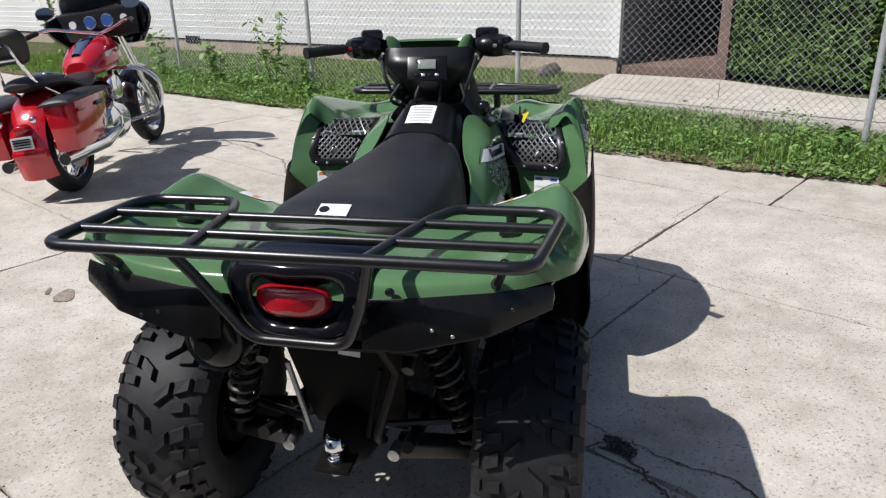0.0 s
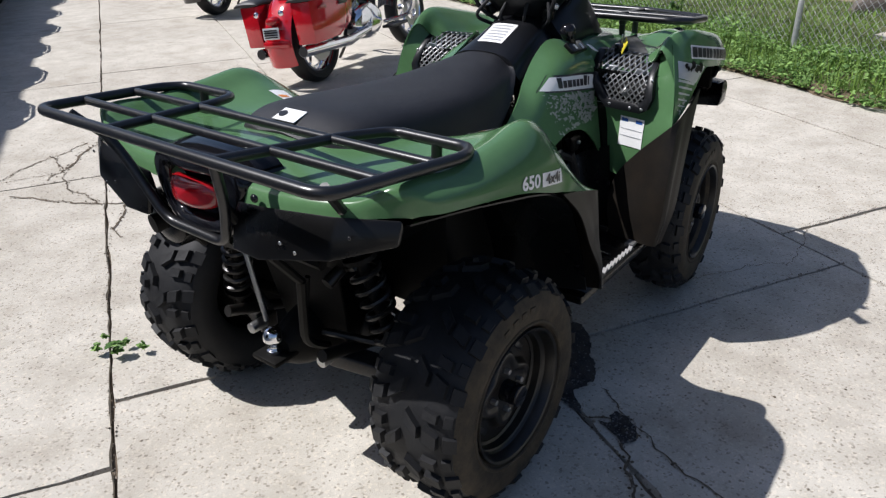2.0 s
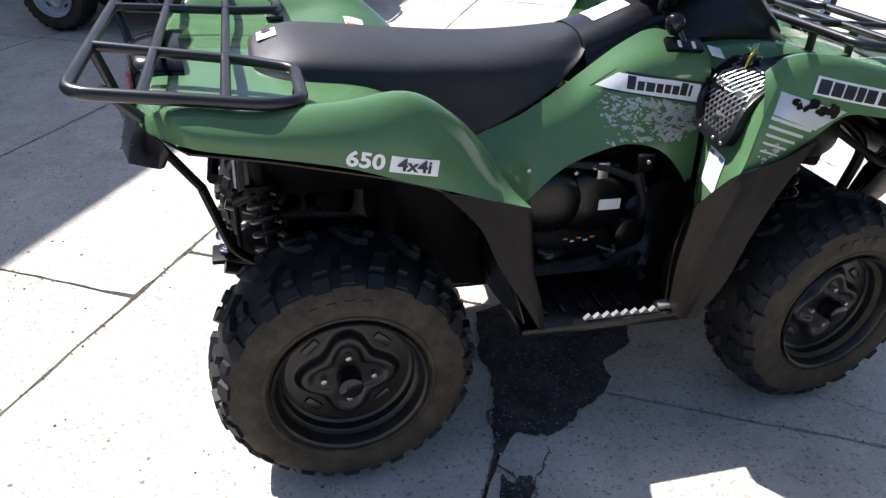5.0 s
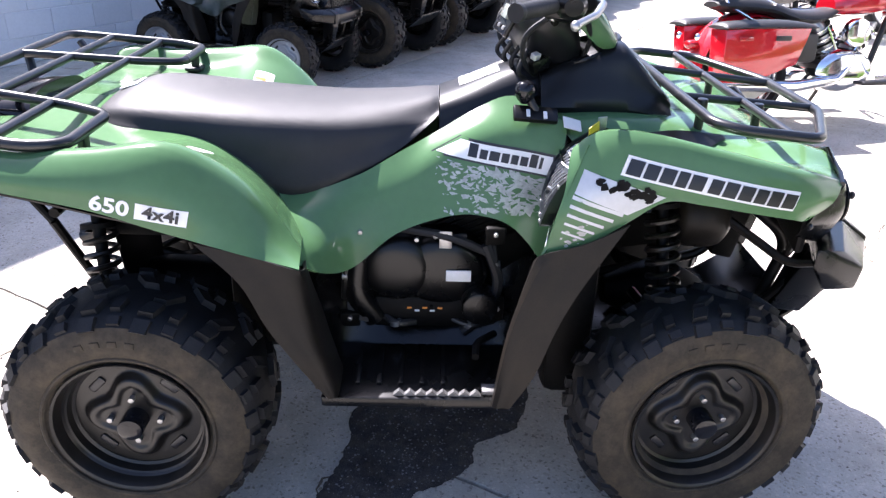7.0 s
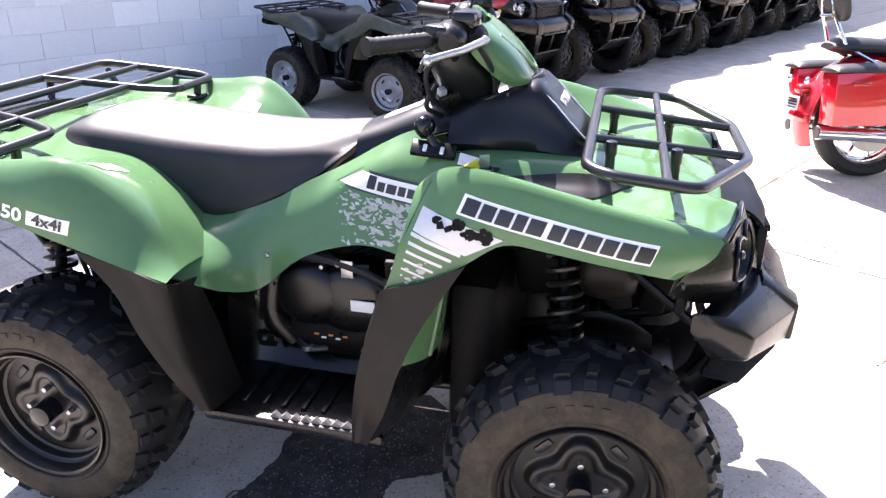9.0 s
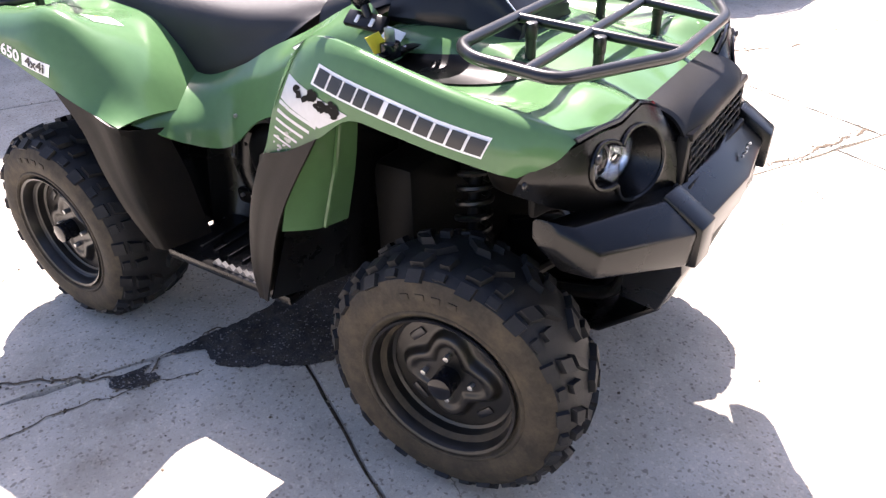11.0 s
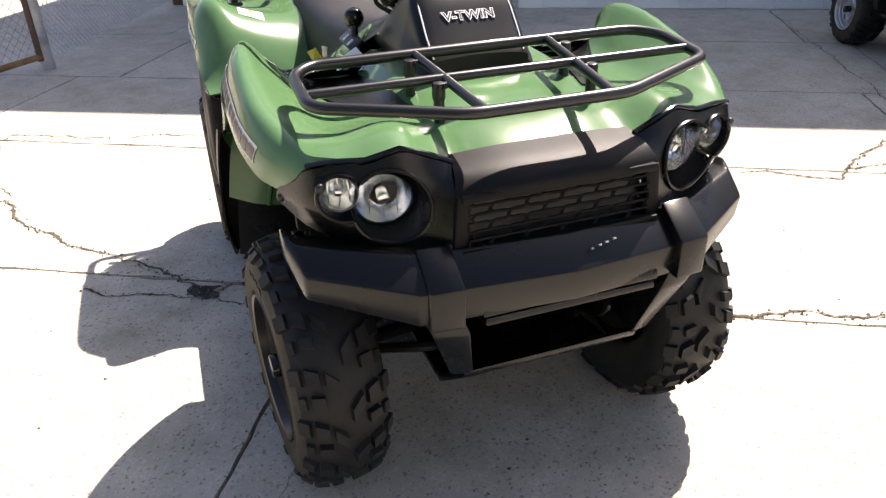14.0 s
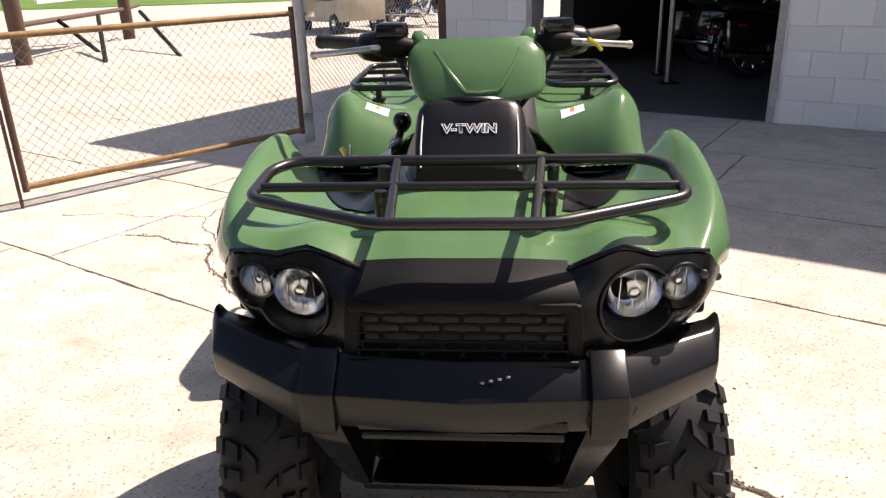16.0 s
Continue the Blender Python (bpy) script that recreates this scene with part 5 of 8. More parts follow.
# handlebar, controls and instrument pod
STEER = 7.0
bar_m = pose(0, 0.24, 0, 0, 0, STEER)
ctl_m = bar_m @ Matrix.Translation((0, 0.045, 0.032))
POD = [
    [(-0.140, 0.045, 1.168), (-0.132, 0.070, 1.190), (-0.08, 0.090, 1.193), (0, 0.095, 1.193), (0.08, 0.090, 1.193), (0.132, 0.070, 1.190), (0.140, 0.045, 1.168)],
    [(-0.158, 0.060, 1.145), (-0.152, 0.100, 1.165), (-0.09, 0.122, 1.168), (0, 0.127, 1.168), (0.09, 0.122, 1.168), (0.152, 0.100, 1.165), (0.158, 0.060, 1.145)],
    [(-0.156, 0.092, 1.112), (-0.148, 0.140, 1.124), (-0.085, 0.164, 1.126), (0, 0.170, 1.126), (0.085, 0.164, 1.126), (0.148, 0.140, 1.124), (0.156, 0.092, 1.112)],
    [(-0.146, 0.125, 1.086), (-0.138, 0.172, 1.088), (-0.072, 0.196, 1.080), (0, 0.202, 1.080), (0.072, 0.196, 1.080), (0.138, 0.172, 1.088), (0.146, 0.125, 1.086)],
    [(-0.132, 0.150, 1.072), (-0.122, 0.182, 1.072), (-0.066, 0.203, 1.064), (0, 0.209, 1.064), (0.066, 0.203, 1.064), (0.122, 0.182, 1.072), (0.132, 0.150, 1.072)],
]
pod = sheet(POD, 6, 6, 0.008)
pod.transform(bar_m)
pod_ob = part("instrument_pod", pod, GREEN, quad, "green moulded instrument pod on the handlebar")
for s in (1, -1):
    horn = loft([[(s * 0.122 + 0.030 * math.cos(q), 0.072 + 0.028 * math.sin(q), 1.165) for q in np.linspace(0, 2 * math.pi, 7)[:-1]], [(s * 0.132 + 0.022 * math.cos(q), 0.060 + 0.019 * math.sin(q), 1.200) for q in np.linspace(0, 2 * math.pi, 7)[:-1]], [(s * 0.137 + 0.009 * math.cos(q), 0.050 + 0.008 * math.sin(q), 1.216) for q in np.linspace(0, 2 * math.pi, 7)[:-1]]], 4, 4)
    horn.transform(bar_m)
    part("pod_horn", horn, GREEN, pod_ob)
    ridge = tube([(s * 0.100, 0.121, 1.172), (s * 0.072, 0.168, 1.131), (s * 0.043, 0.201, 1.095), (s * 0.036, 0.205, 1.088), (0, 0.209, 1.086)], 0.0065, seg=8)
    ridge.transform(bar_m)
    part("pod_ridge", ridge, GREEN, pod_ob)
dash = loft([
    [(-0.055, 0.01, 1.00), (0.055, 0.01, 1.00), (0.055, 0.08, 1.00), (-0.055, 0.08, 1.00)],
    [(-0.095, -0.015, 1.055), (0.095, -0.015, 1.055), (0.09, 0.11, 1.03), (-0.09, 0.11, 1.03)],
    [(-0.130, -0.032, 1.125), (0.130, -0.032, 1.125), (0.12, 0.10, 1.09), (-0.12, 0.10, 1.09)],
    [(-0.130, 0.005, 1.180), (0.130, 0.005, 1.180), (0.11, 0.07, 1.17), (-0.11, 0.07, 1.17)]], 4, 5)
dash.transform(bar_m)
dash_ob = part("dashboard", dash, SATIN, quad, "black instrument binnacle with a grey display")
tilt = pose(0, -0.044, 1.115, 62, 0, 0)
for nm, w, h, off, mt in (("meter_frame", 0.135, 0.085, 0.004, BLACK), ("display", 0.062, 0.034, 0.013, surface("grey_display", (0.20, 0.22, 0.19), 0.12, 0, 20, 90, 0.1, 0.0))):
    b = box((w, h, 0.012), (0, 0.010 if nm == "display" else 0, off), bevel=0.004)
    b.transform(bar_m @ tilt)
    part(nm, b, mt, dash_ob)
for k in range(4):
    b = box((0.014, 0.010, 0.006), (-0.035 + 0.023 * k, -0.026, 0.011), bevel=0.002)
    b.transform(bar_m @ tilt)
    part("button", b, ALU if k % 2 else CHASSIS, dash_ob)
stem = cyl(0.032, 0.16, (0, 0.02, 0.99), "Z", 18, 0.006)
stem.transform(bar_m)
part("steering_stem", stem, CHASSIS, quad)
bar = tube([(-0.388, -0.120, 1.183), (-0.285, -0.020, 1.183), (-0.21, 0.020, 1.175), (-0.10, 0.03, 1.090), (0.10, 0.03, 1.090), (0.21, 0.020, 1.175), (0.285, -0.020, 1.183), (0.388, -0.120, 1.183)], 0.011, bend=0.05, seg=12)
bar.transform(bar_m)
bar_ob = part("handlebar", bar, STEEL_BLACK, quad, "black handlebar with rubber grips")
for s in (1, -1):
    a, b = Vector((s * 0.285, -0.020, 1.183)), Vector((s * 0.392, -0.124, 1.183))
    grip = tube([a + (b - a) * t for t in np.linspace(0, 1, 22)], [0.0175 if k % 2 else 0.0160 for k in range(20)] + [0.019, 0.019], seg=12)
    grip.transform(bar_m)
    part("grip", grip, RUBBER, bar_ob, "ribbed black rubber grip")
    sw = box((0.058, 0.062, 0.060), (s * 0.245, -0.038, 1.150), (0, 0, -s * 32), 0.010)
    sw.transform(ctl_m)
    so = part("switch_box", sw, BLACK, bar_ob)
    for k, mt in enumerate((REDLENS if s < 0 else ALU, INK, INK)):
        bt = box((0.014, 0.008, 0.012), (s * 0.245 + (k - 1) * 0.017, -0.072, 1.152 + 0.012 * (k % 2)), (0, 0, 0), 0.003)
        bt.transform(ctl_m)
        part("switch", bt, mt, so)
    hub = loft([[(s * x + 0.0 * q, -0.02 + 0.038 * k * math.cos(q), 1.148 + 0.034 * k * math.sin(q)) for q in np.linspace(0, 2 * math.pi, 9)[:-1]] for x, k in ((0.165, 0.6), (0.185, 1.0), (0.225, 1.15), (0.270, 0.95), (0.288, 0.55))], 3, 3)
    hub.transform(ctl_m)
    part("control_housing", hub, BLACK, bar_ob, "black moulded control housing")
    perch = loft([[(s * x, 0.028 + 0.026 * k * math.cos(q), 1.150 + 0.024 * k * math.sin(q)) for q in np.linspace(0, 2 * math.pi, 8)[:-1]] for x, k in ((0.150, 0.7), (0.180, 1.1), (0.225, 1.0), (0.250, 0.5))], 3, 3)
    perch.transform(ctl_m)
    part("lever_perch", perch, CHASSIS, bar_ob)
    res = box((0.075, 0.056, 0.040), (s * 0.200, 0.012, 1.186), (0, 0, -s * 12), 0.012)
    res.transform(ctl_m)
    part("brake_reservoir", res, GLOSSBLACK, bar_ob)
    lev = tube([(s * 0.19, 0.025, 1.152), (s * 0.25, 0.055, 1.150), (s * 0.33, 0.015, 1.140), (s * 0.395, -0.045, 1.130)], [0.009, 0.009, 0.0075, 0.008], seg=10)
    lev.transform(ctl_m)
    part("brake_lever", lev, ALU, bar_ob, "bare aluminium brake lever")
    part("lever_ball", (lambda q: (q.transform(ctl_m), q)[1])(ball(0.011, (s * 0.398, -0.048, 1.129), seg=12)), ALU, bar_ob)
    cab = tube([(s * 0.20, 0.03, 1.14), (s * 0.15, 0.075, 1.06), (s * 0.09, 0.07, 0.99), (s * 0.06, 0.05, 0.93)], 0.006, bend=0.05, seg=8)
    cab.transform(ctl_m)
    part("brake_cable", cab, RUBBER, bar_ob)
for k in range(4):
    cab = tube([(-0.10 + 0.07 * k, -0.02, 1.06), (-0.14 + 0.09 * k, -0.05, 1.01), (-0.05 + 0.035 * k, 0.02, 0.96)], 0.006, bend=0.04, seg=8)
    cab.transform(bar_m)
    part("control_cable", cab, RUBBER, bar_ob)
for s in (1, -1):
    for nm, mat, own in (
            ("bar_clamp", ALU, box((0.030, 0.055, 0.050), (s * 0.055, 0.015, 1.075), (12, 0, 0), 0.008)),
            ("clamp_bolt", CHROME, cyl(0.007, 0.03, (s * 0.055, -0.002, 1.105), "Z", 8, 0.002)),
            ("wiring_plug", BLACK, box((0.040, 0.055, 0.035), (s * 0.100, 0.01, 1.030), (20, s * 15, s * 25), 0.006)),
            ("wiring_plug", SILVER, box((0.018, 0.020, 0.016), (s * 0.128, -0.005, 1.048), (10, s * 20, s * 40), 0.003)),
            ("brake_hose", RUBBER, tube([(s * 0.165, 0.02, 1.15), (s * 0.150, -0.045, 1.10), (s * 0.125, -0.035, 1.03), (s * 0.07, 0.02, 0.985)], 0.0065, bend=0.05, seg=8)),
            ("hose_end", ALU, cyl(0.010, 0.022, (s * 0.165, 0.018, 1.145), "Z", 10, 0.002))):
        own.transform(bar_m)
        part(nm, own, mat, bar_ob)
tag_bm = tube([(-0.265, 0.062, 1.158), (-0.285, 0.055, 1.148), (-0.305, 0.035, 1.128)], 0.005, seg=6)
tag_bm.transform(ctl_m)
part("lever_tag", tag_bm, YELLOW, bar_ob, "yellow plastic tag on the lever")

# gear selector and key switch
gate_m = part("gear_gate", box((0.040, 0.105, 0.016), (0.206, 0.250, 0.930), (-6, 38, 0), 0.005), BLACK, quad, "black and silver gear selector gate")
for k in range(5):
    part("gate_mark", box((0.020, 0.009, 0.004), (0.211 + (0.004 if k % 2 else -0.004), 0.212 + 0.020 * k, 0.938 - 0.0021 * k), (-6, 38, 0), 0.001), WHITE, gate_m)
part("gate_label", box((0.034, 0.045, 0.002), (0.222, 0.335, 0.9145), (-18, 30, 0)), WHITE, quad, "white printed label", smooth=False)
lever = part("gear_lever", tube([(0.20, 0.255, 0.930), (0.192, 0.235, 0.963)], 0.010, seg=10), STEEL_BLACK, quad)
part("knob", loft([[(0.19 + r * math.cos(q), 0.225 + r * math.sin(q), z) for q in np.linspace(0, 2 * math.pi, 9)[:-1]] for r, z in ((0.010, 0.952), (0.022, 0.967), (0.025, 0.985), (0.017, 1.000), (0.004, 1.005))], 3, 3), GLOSSBLACK, lever, "black ball gear knob")
key = part("ignition_switch", cyl(0.022, 0.03, (0.30, 0.385, 0.912), "Z", 20, 0.004), GLOSSBLACK, quad)
part("key", box((0.004, 0.022, 0.03), (0.30, 0.385, 0.940), (0, 0, 20), 0.001), ALU, key)
part("key_tag", box((0.003, 0.032, 0.045), (0.318, 0.365, 0.925), (25, 15, 40), 0.001), YELLOW, key, "yellow key tag")

# tail
RIM8 = ((-1, 0.25), (-0.78, 0.92), (0, 1.05), (0.78, 0.92), (1, 0.25), (0.70, -0.95), (0, -1.02), (-0.70, -0.95))
tail_box = part("tail_housing", loft([[(0.012 + w * c, yy + 0.018 * abs(c), 0.838 + h * d) for c, d in RIM8] for w, h, yy in ((0.095, 0.042, -1.040), (0.100, 0.052, -1.062), (0.125, 0.066, -1.066), (0.152, 0.078, -1.054), (0.162, 0.084, -1.00), (0.165, 0.085, -0.95))], 3, 4), GLOSSBLACK, quad, "rounded black housing round the tail light")
def dome_ring(k):
    return [(0.004 + 0.081 * k * math.copysign(abs(math.cos(q)) ** 0.72, math.cos(q)), -1.046 - 0.034 * math.sqrt(max(0.0, 1 - k * k)) + 0.012 * math.cos(q) ** 2 * k, 0.838 + 0.035 * k * math.copysign(abs(math.sin(q)) ** 0.72, math.sin(q))) for q in np.linspace(0, 2 * math.pi, 33)[:-1]]


part("tail_light", loft([dome_ring(k) for k in (1.0, 0.97, 0.88, 0.7, 0.45, 0.12)], 2, 1), REDLENS, tail_box, "red tail light lens")
for s in (1, -1):
    pan = hard_loft([[(s * x, y0, z0), (s * x, (y0 + y1) / 2 - 0.004, (z0 + z1) / 2), (s * x, y1, z1), (s * x * 0.99, y1 + 0.014, z1), (s * x * 0.99, y0 + 0.006, z0 - 0.05 * k)] for x, y0, z0, y1, z1, k in (
        (0.150, -1.044, 0.852, -1.076, 0.752, 1), (0.235, -1.042, 0.858, -1.078, 0.752, 1), (0.40, -1.014, 0.868, -1.042, 0.782, 0.8), (0.515, -0.954, 0.866, -0.974, 0.816, 0.5))])
    pp = part("rear_panel", pan, BLACK, quad, "black plastic panel under the rear fender", angle=25)
    for x, z in ((0.29, 0.80), (0.33, 0.79), (0.44, 0.835)):
        part("rivet", ball(0.0042, (s * x, -1.062 if x < 0.4 else -1.022, z), (1, 0.5, 1), seg=8), ALU if x < 0.34 and s > 0 else INK, pp)
part("rear_reflector", ball(0.010, (0.205, -1.042, 0.866), (1, 0.6, 0.9), seg=14), GLOSSBLACK, quad)

# wheels
quad_wheel("front_wheel", (0.452, 0.643, 0.300), 0.202, 1, STEER * 0.7, quad, "front wheel with a knobbly tyre and black rim", 1)
quad_wheel("front_wheel", (-0.422, 0.643, 0.300), 0.202, -1, STEER * 0.7, quad, "front wheel with a knobbly tyre and black rim", 2)
quad_wheel("rear_wheel", (0.455, -0.643, 0.300), 0.262, 1, 0, quad, "wide rear wheel with a knobbly tyre and black rim", 3)
quad_wheel("rear_wheel", (-0.478, -0.643, 0.300), 0.262, -1, 0, quad, "wide rear wheel with a knobbly tyre and black rim", 4)

# engine, frame and running gear
eng = part("engine", box((0.34, 0.56, 0.40), (0, 0.01, 0.46), (0, 0, 0), 0.04), CHASSIS, quad, "dark engine block")
part("belt_cover", loft([[(x, 0.045 + r * math.cos(q) * 1.15, 0.53 + r * math.sin(q)) for q in np.linspace(0, 2 * math.pi, 13)[:-1]] for x, r in ((0.15, 0.105), (0.225, 0.100), (0.255, 0.080), (0.265, 0.02))], 3, 3), BLACK, eng)
part("belt_cover", loft([[(x, -0.07 + r * math.cos(q) * 1.1, 0.54 + r * math.sin(q)) for q in np.linspace(0, 2 * math.pi, 13)[:-1]] for x, r in ((0.15, 0.10), (0.23, 0.095), (0.262, 0.07), (0.27, 0.02))], 3, 3), BLACK, eng)
part("intake_duct", tube([(0.23, -0.16, 0.60), (0.25, -0.175, 0.48), (0.24, -0.12, 0.40)], 0.035, bend=0.06, seg=14), BLACK, eng)
part("cylinder_head", box((0.16, 0.16, 0.14), (0.09, 0.16, 0.64), (25, 0, 0), 0.015), CHASSIS, eng)
for k in range(7):
    part("cooling_fin", box((0.19, 0.19, 0.006), (0.08, 0.15 - 0.008 * k, 0.60 + 0.014 * k), (25, 0, 0), 0.002), CHASSIS, eng)
part("engine_label", box((0.004, 0.062, 0.030), (0.268, 0.085, 0.535), (0, 0, 0), 0.001), WHITE, eng, "white printed label on the engine")
part("engine_plate", box((0.004, 0.03, 0.045), (0.272, 0.05, 0.635), (0, 0, 0), 0.001), ALU, eng)
for y, z in ((-0.02, 0.63), (0.10, 0.62), (-0.15, 0.57), (0.16, 0.58), (0.02, 0.44), (0.12, 0.45)):
    part("bolt", cyl(0.006, 0.012, (0.262, y, z), "X", 8, 0.001), ALU if z > 0.6 else CHASSIS, eng)
for k in range(5):
    part("print_bar", box((0.003, 0.012, 0.004), (0.285, -0.035 + 0.019 * k, 0.452 - 0.008 * (k % 2))), WHITE if k % 2 else ORANGE, eng, smooth=False)
for k, (y0, z0, y1, z1, rad, mat) in enumerate(((-0.16, 0.66, -0.05, 0.655, 0.007, RUBBER), (-0.05, 0.67, 0.10, 0.64, 0.006, RUBBER), (0.16, 0.66, 0.19, 0.50, 0.007, RUBBER), (-0.19, 0.62, -0.20, 0.46, 0.008, STEEL_BLACK), (0.05, 0.41, 0.18, 0.40, 0.008, STEEL_BLACK), (-0.12, 0.42, -0.02, 0.395, 0.010, STEEL_BLACK))):
    part("pipe", tube([(0.24, y0, z0), (0.275, (y0 + y1) / 2, (z0 + z1) / 2 - 0.012), (0.255, y1, z1)], rad, bend=0.04, seg=8), mat, eng)
    part("pipe_clip", cyl(rad * 1.6, 0.012, (0.266, (y0 + y1) / 2, (z0 + z1) / 2 - 0.010), seg=10, rot=(90 - 40 * (k % 3), 0, 0)), ALU, eng)
for y, z, w, h in ((0.17, 0.645, 0.05, 0.05), (-0.155, 0.645, 0.05, 0.035), (0.185, 0.44, 0.035, 0.07), (-0.185, 0.405, 0.05, 0.045)):
    part("bracket", box((0.02, w, h), (0.262, y, z), (0, 8, 6), 0.006), CHASSIS, eng)
    part("bolt", cyl(0.006, 0.012, (0.276, y, z + 0.008), "X", 8, 0.001), ALU, eng)
part("kick_plate", box((0.012, 0.060, 0.050), (0.262, -0.165, 0.425), (0, 0, -20), 0.006), ALU, eng, "bare metal bracket")
part("sump_cover", box((0.12, 0.30, 0.10), (0.20, 0.0, 0.42), (0, 0, 0), 0.03), CHASSIS, eng)
part("oil_filter", cyl(0.045, 0.07, (0.27, 0.14, 0.46), "X", 20, 0.008), BLACK, eng)
for s in (1, -1):
    part("footwell_panel", sheet([[(s * 0.300, -0.26, 0.60), (s * 0.235, -0.22, 0.60), (s * 0.200, 0.0, 0.40), (s * 0.215, 0.24, 0.56), (s * 0.33, 0.285, 0.62)], [(s * 0.33, -0.25, 0.46), (s * 0.245, -0.20, 0.46), (s * 0.225, 0.0, 0.37), (s * 0.245, 0.22, 0.45), (s * 0.35, 0.265, 0.50)], [(s * 0.36, -0.23, 0.335), (s * 0.29, -0.20, 0.335), (s * 0.28, 0.0, 0.335), (s * 0.29, 0.20, 0.335), (s * 0.38, 0.23, 0.335)]], 4, 4, 0.004), BLACK, quad, "black footwell panel beside the engine")
    part("splash_guard", sheet([[(s * 0.20, 0.33, 0.80), (s * 0.34, 0.32, 0.80), (s * 0.50, 0.31, 0.80)], [(s * 0.20, 0.31, 0.55), (s * 0.36, 0.29, 0.55), (s * 0.54, 0.26, 0.58)], [(s * 0.22, 0.27, 0.34), (s * 0.38, 0.24, 0.34), (s * 0.56, 0.195, 0.37)]], 4, 4, 0.004), BLACK, quad, "black splash guard behind the front wheel")
    part("inner_leg_panel", sheet([[(s * 0.365, 0.338, 0.815), (s * 0.44, 0.334, 0.815), (s * 0.515, 0.328, 0.815)], [(s * 0.375, 0.326, 0.68), (s * 0.46, 0.318, 0.68), (s * 0.545, 0.290, 0.69)], [(s * 0.405, 0.314, 0.545), (s * 0.49, 0.300, 0.555), (s * 0.563, 0.268, 0.575)]], 5, 5, 0.004), GREEN, quad, "green inner face of the leg shield")
    part("panel_seam", tube([(s * 0.425, 0.341, 0.81), (s * 0.445, 0.328, 0.68), (s * 0.472, 0.308, 0.552)], 0.006, seg=6), GREEN, quad)
    part("hose", tube([(s * 0.26, 0.15, 0.62), (s * 0.27, 0.19, 0.52), (s * 0.25, 0.16, 0.42), (s * 0.26, 0.10, 0.37)], 0.014, bend=0.04, seg=8), RUBBER, quad)
    part("hose", tube([(s * 0.25, -0.10, 0.66), (s * 0.27, 0.06, 0.645), (s * 0.26, 0.17, 0.59)], 0.011, bend=0.05, seg=8), RUBBER, quad)
    fb = part("footboard", box((0.23, 0.44, 0.028), (s * 0.405, -0.01, 0.338), (0, 0, 0), 0.008), BLACK, quad, "black footboard with a serrated metal edge")
    for k in range(5):
        part("tread_rib", box((0.16, 0.012, 0.010), (s * 0.39, -0.15 + 0.05 * k, 0.355), (0, 0, 0), 0.002), BLACK, fb)
    peg = bmesh.new()
    zig = [(-0.065 + 0.0125 * k, 0.350 + (0.016 if k % 2 else 0.004)) for k in range(17)]
    outl = [(y, z) for y, z in zig] + [(0.14, 0.338), (-0.068, 0.338)]
    prism(outl, 0.012, Matrix(((0, 0, s, s * 0.498), (1, 0, 0, 0), (0, 1, 0, 0), (0, 0, 0, 1))), 0, peg)
    part("foot_peg", peg, PEG, fb, "serrated bare metal foot peg", smooth=False)
    part("peg_plate", box((0.03, 0.035, 0.012), (s * 0.49, 0.155, 0.358), (0, 0, 0), 0.003), PEG, fb)
    pedal = part("brake_pedal", tube([(s * 0.30, 0.18, 0.39), (s * 0.36, 0.13, 0.40), (s * 0.42, 0.125, 0.40)], 0.009, bend=0.02, seg=8), CHASSIS, quad)
    part("frame_rail", tube([(s * 0.18, -0.86, 0.58), (s * 0.20, -0.60, 0.70), (s * 0.18, -0.30, 0.68), (s * 0.17, 0.30, 0.70), (s * 0.18, 0.80, 0.72), (s * 0.19, 0.93, 0.62), (s * 0.18, 0.88, 0.40), (s * 0.16, 0.30, 0.27), (s * 0.16, -0.50, 0.27), (s * 0.18, -0.90, 0.40)], 0.016, bend=0.06, seg=10), STEEL_BLACK, quad)
    part("bumper_stay", tube([(s * 0.27, 0.70, 0.72), (s * 0.33, 0.86, 0.62), (s * 0.40, 0.93, 0.66)], 0.011, bend=0.03, seg=8), STEEL_BLACK, quad)
    part("bumper_stay", tube([(s * 0.19, 0.88, 0.42), (s * 0.24, 0.92, 0.52), (s * 0.25, 0.97, 0.60)], 0.011, bend=0.03, seg=8), STEEL_BLACK, quad)
    for zz, y0, y1 in ((0.30, 0.52, 0.70), (0.42, 0.55, 0.68)):
        arm = tube([(s * 0.17, y0, zz + 0.03), (s * 0.40, 0.63, zz - 0.01), (s * 0.17, y1 + 0.06, zz + 0.03)], 0.013, bend=0.03, seg=8)
        part("front_arm", arm, STEEL_BLACK, quad)
    arm = hard_loft([[(s * 0.13, -0.78, 0.315), (s * 0.13, -0.84, 0.315), (s * 0.13, -0.84, 0.36), (s * 0.13, -0.78, 0.36)], [(s * 0.40, -0.66, 0.255), (s * 0.40, -0.72, 0.255), (s * 0.40, -0.72, 0.285), (s * 0.40, -0.66, 0.285)]])
    ar = part("rear_arm", arm, ARM, quad, "black rear suspension arm")
    part("arm_bolt", cyl(0.016, 0.05, (s * 0.135, -0.845, 0.345), "Y", 10, 0.003), ALU, ar)
    part("arm_bolt", cyl(0.012, 0.04, (s * 0.335, -0.73, 0.29), "Y", 10, 0.003), ALU, ar)
    part("arm_bolt", cyl(0.010, 0.03, (s * 0.36, -0.74, 0.35), "Y", 10, 0.003), ALU, ar)
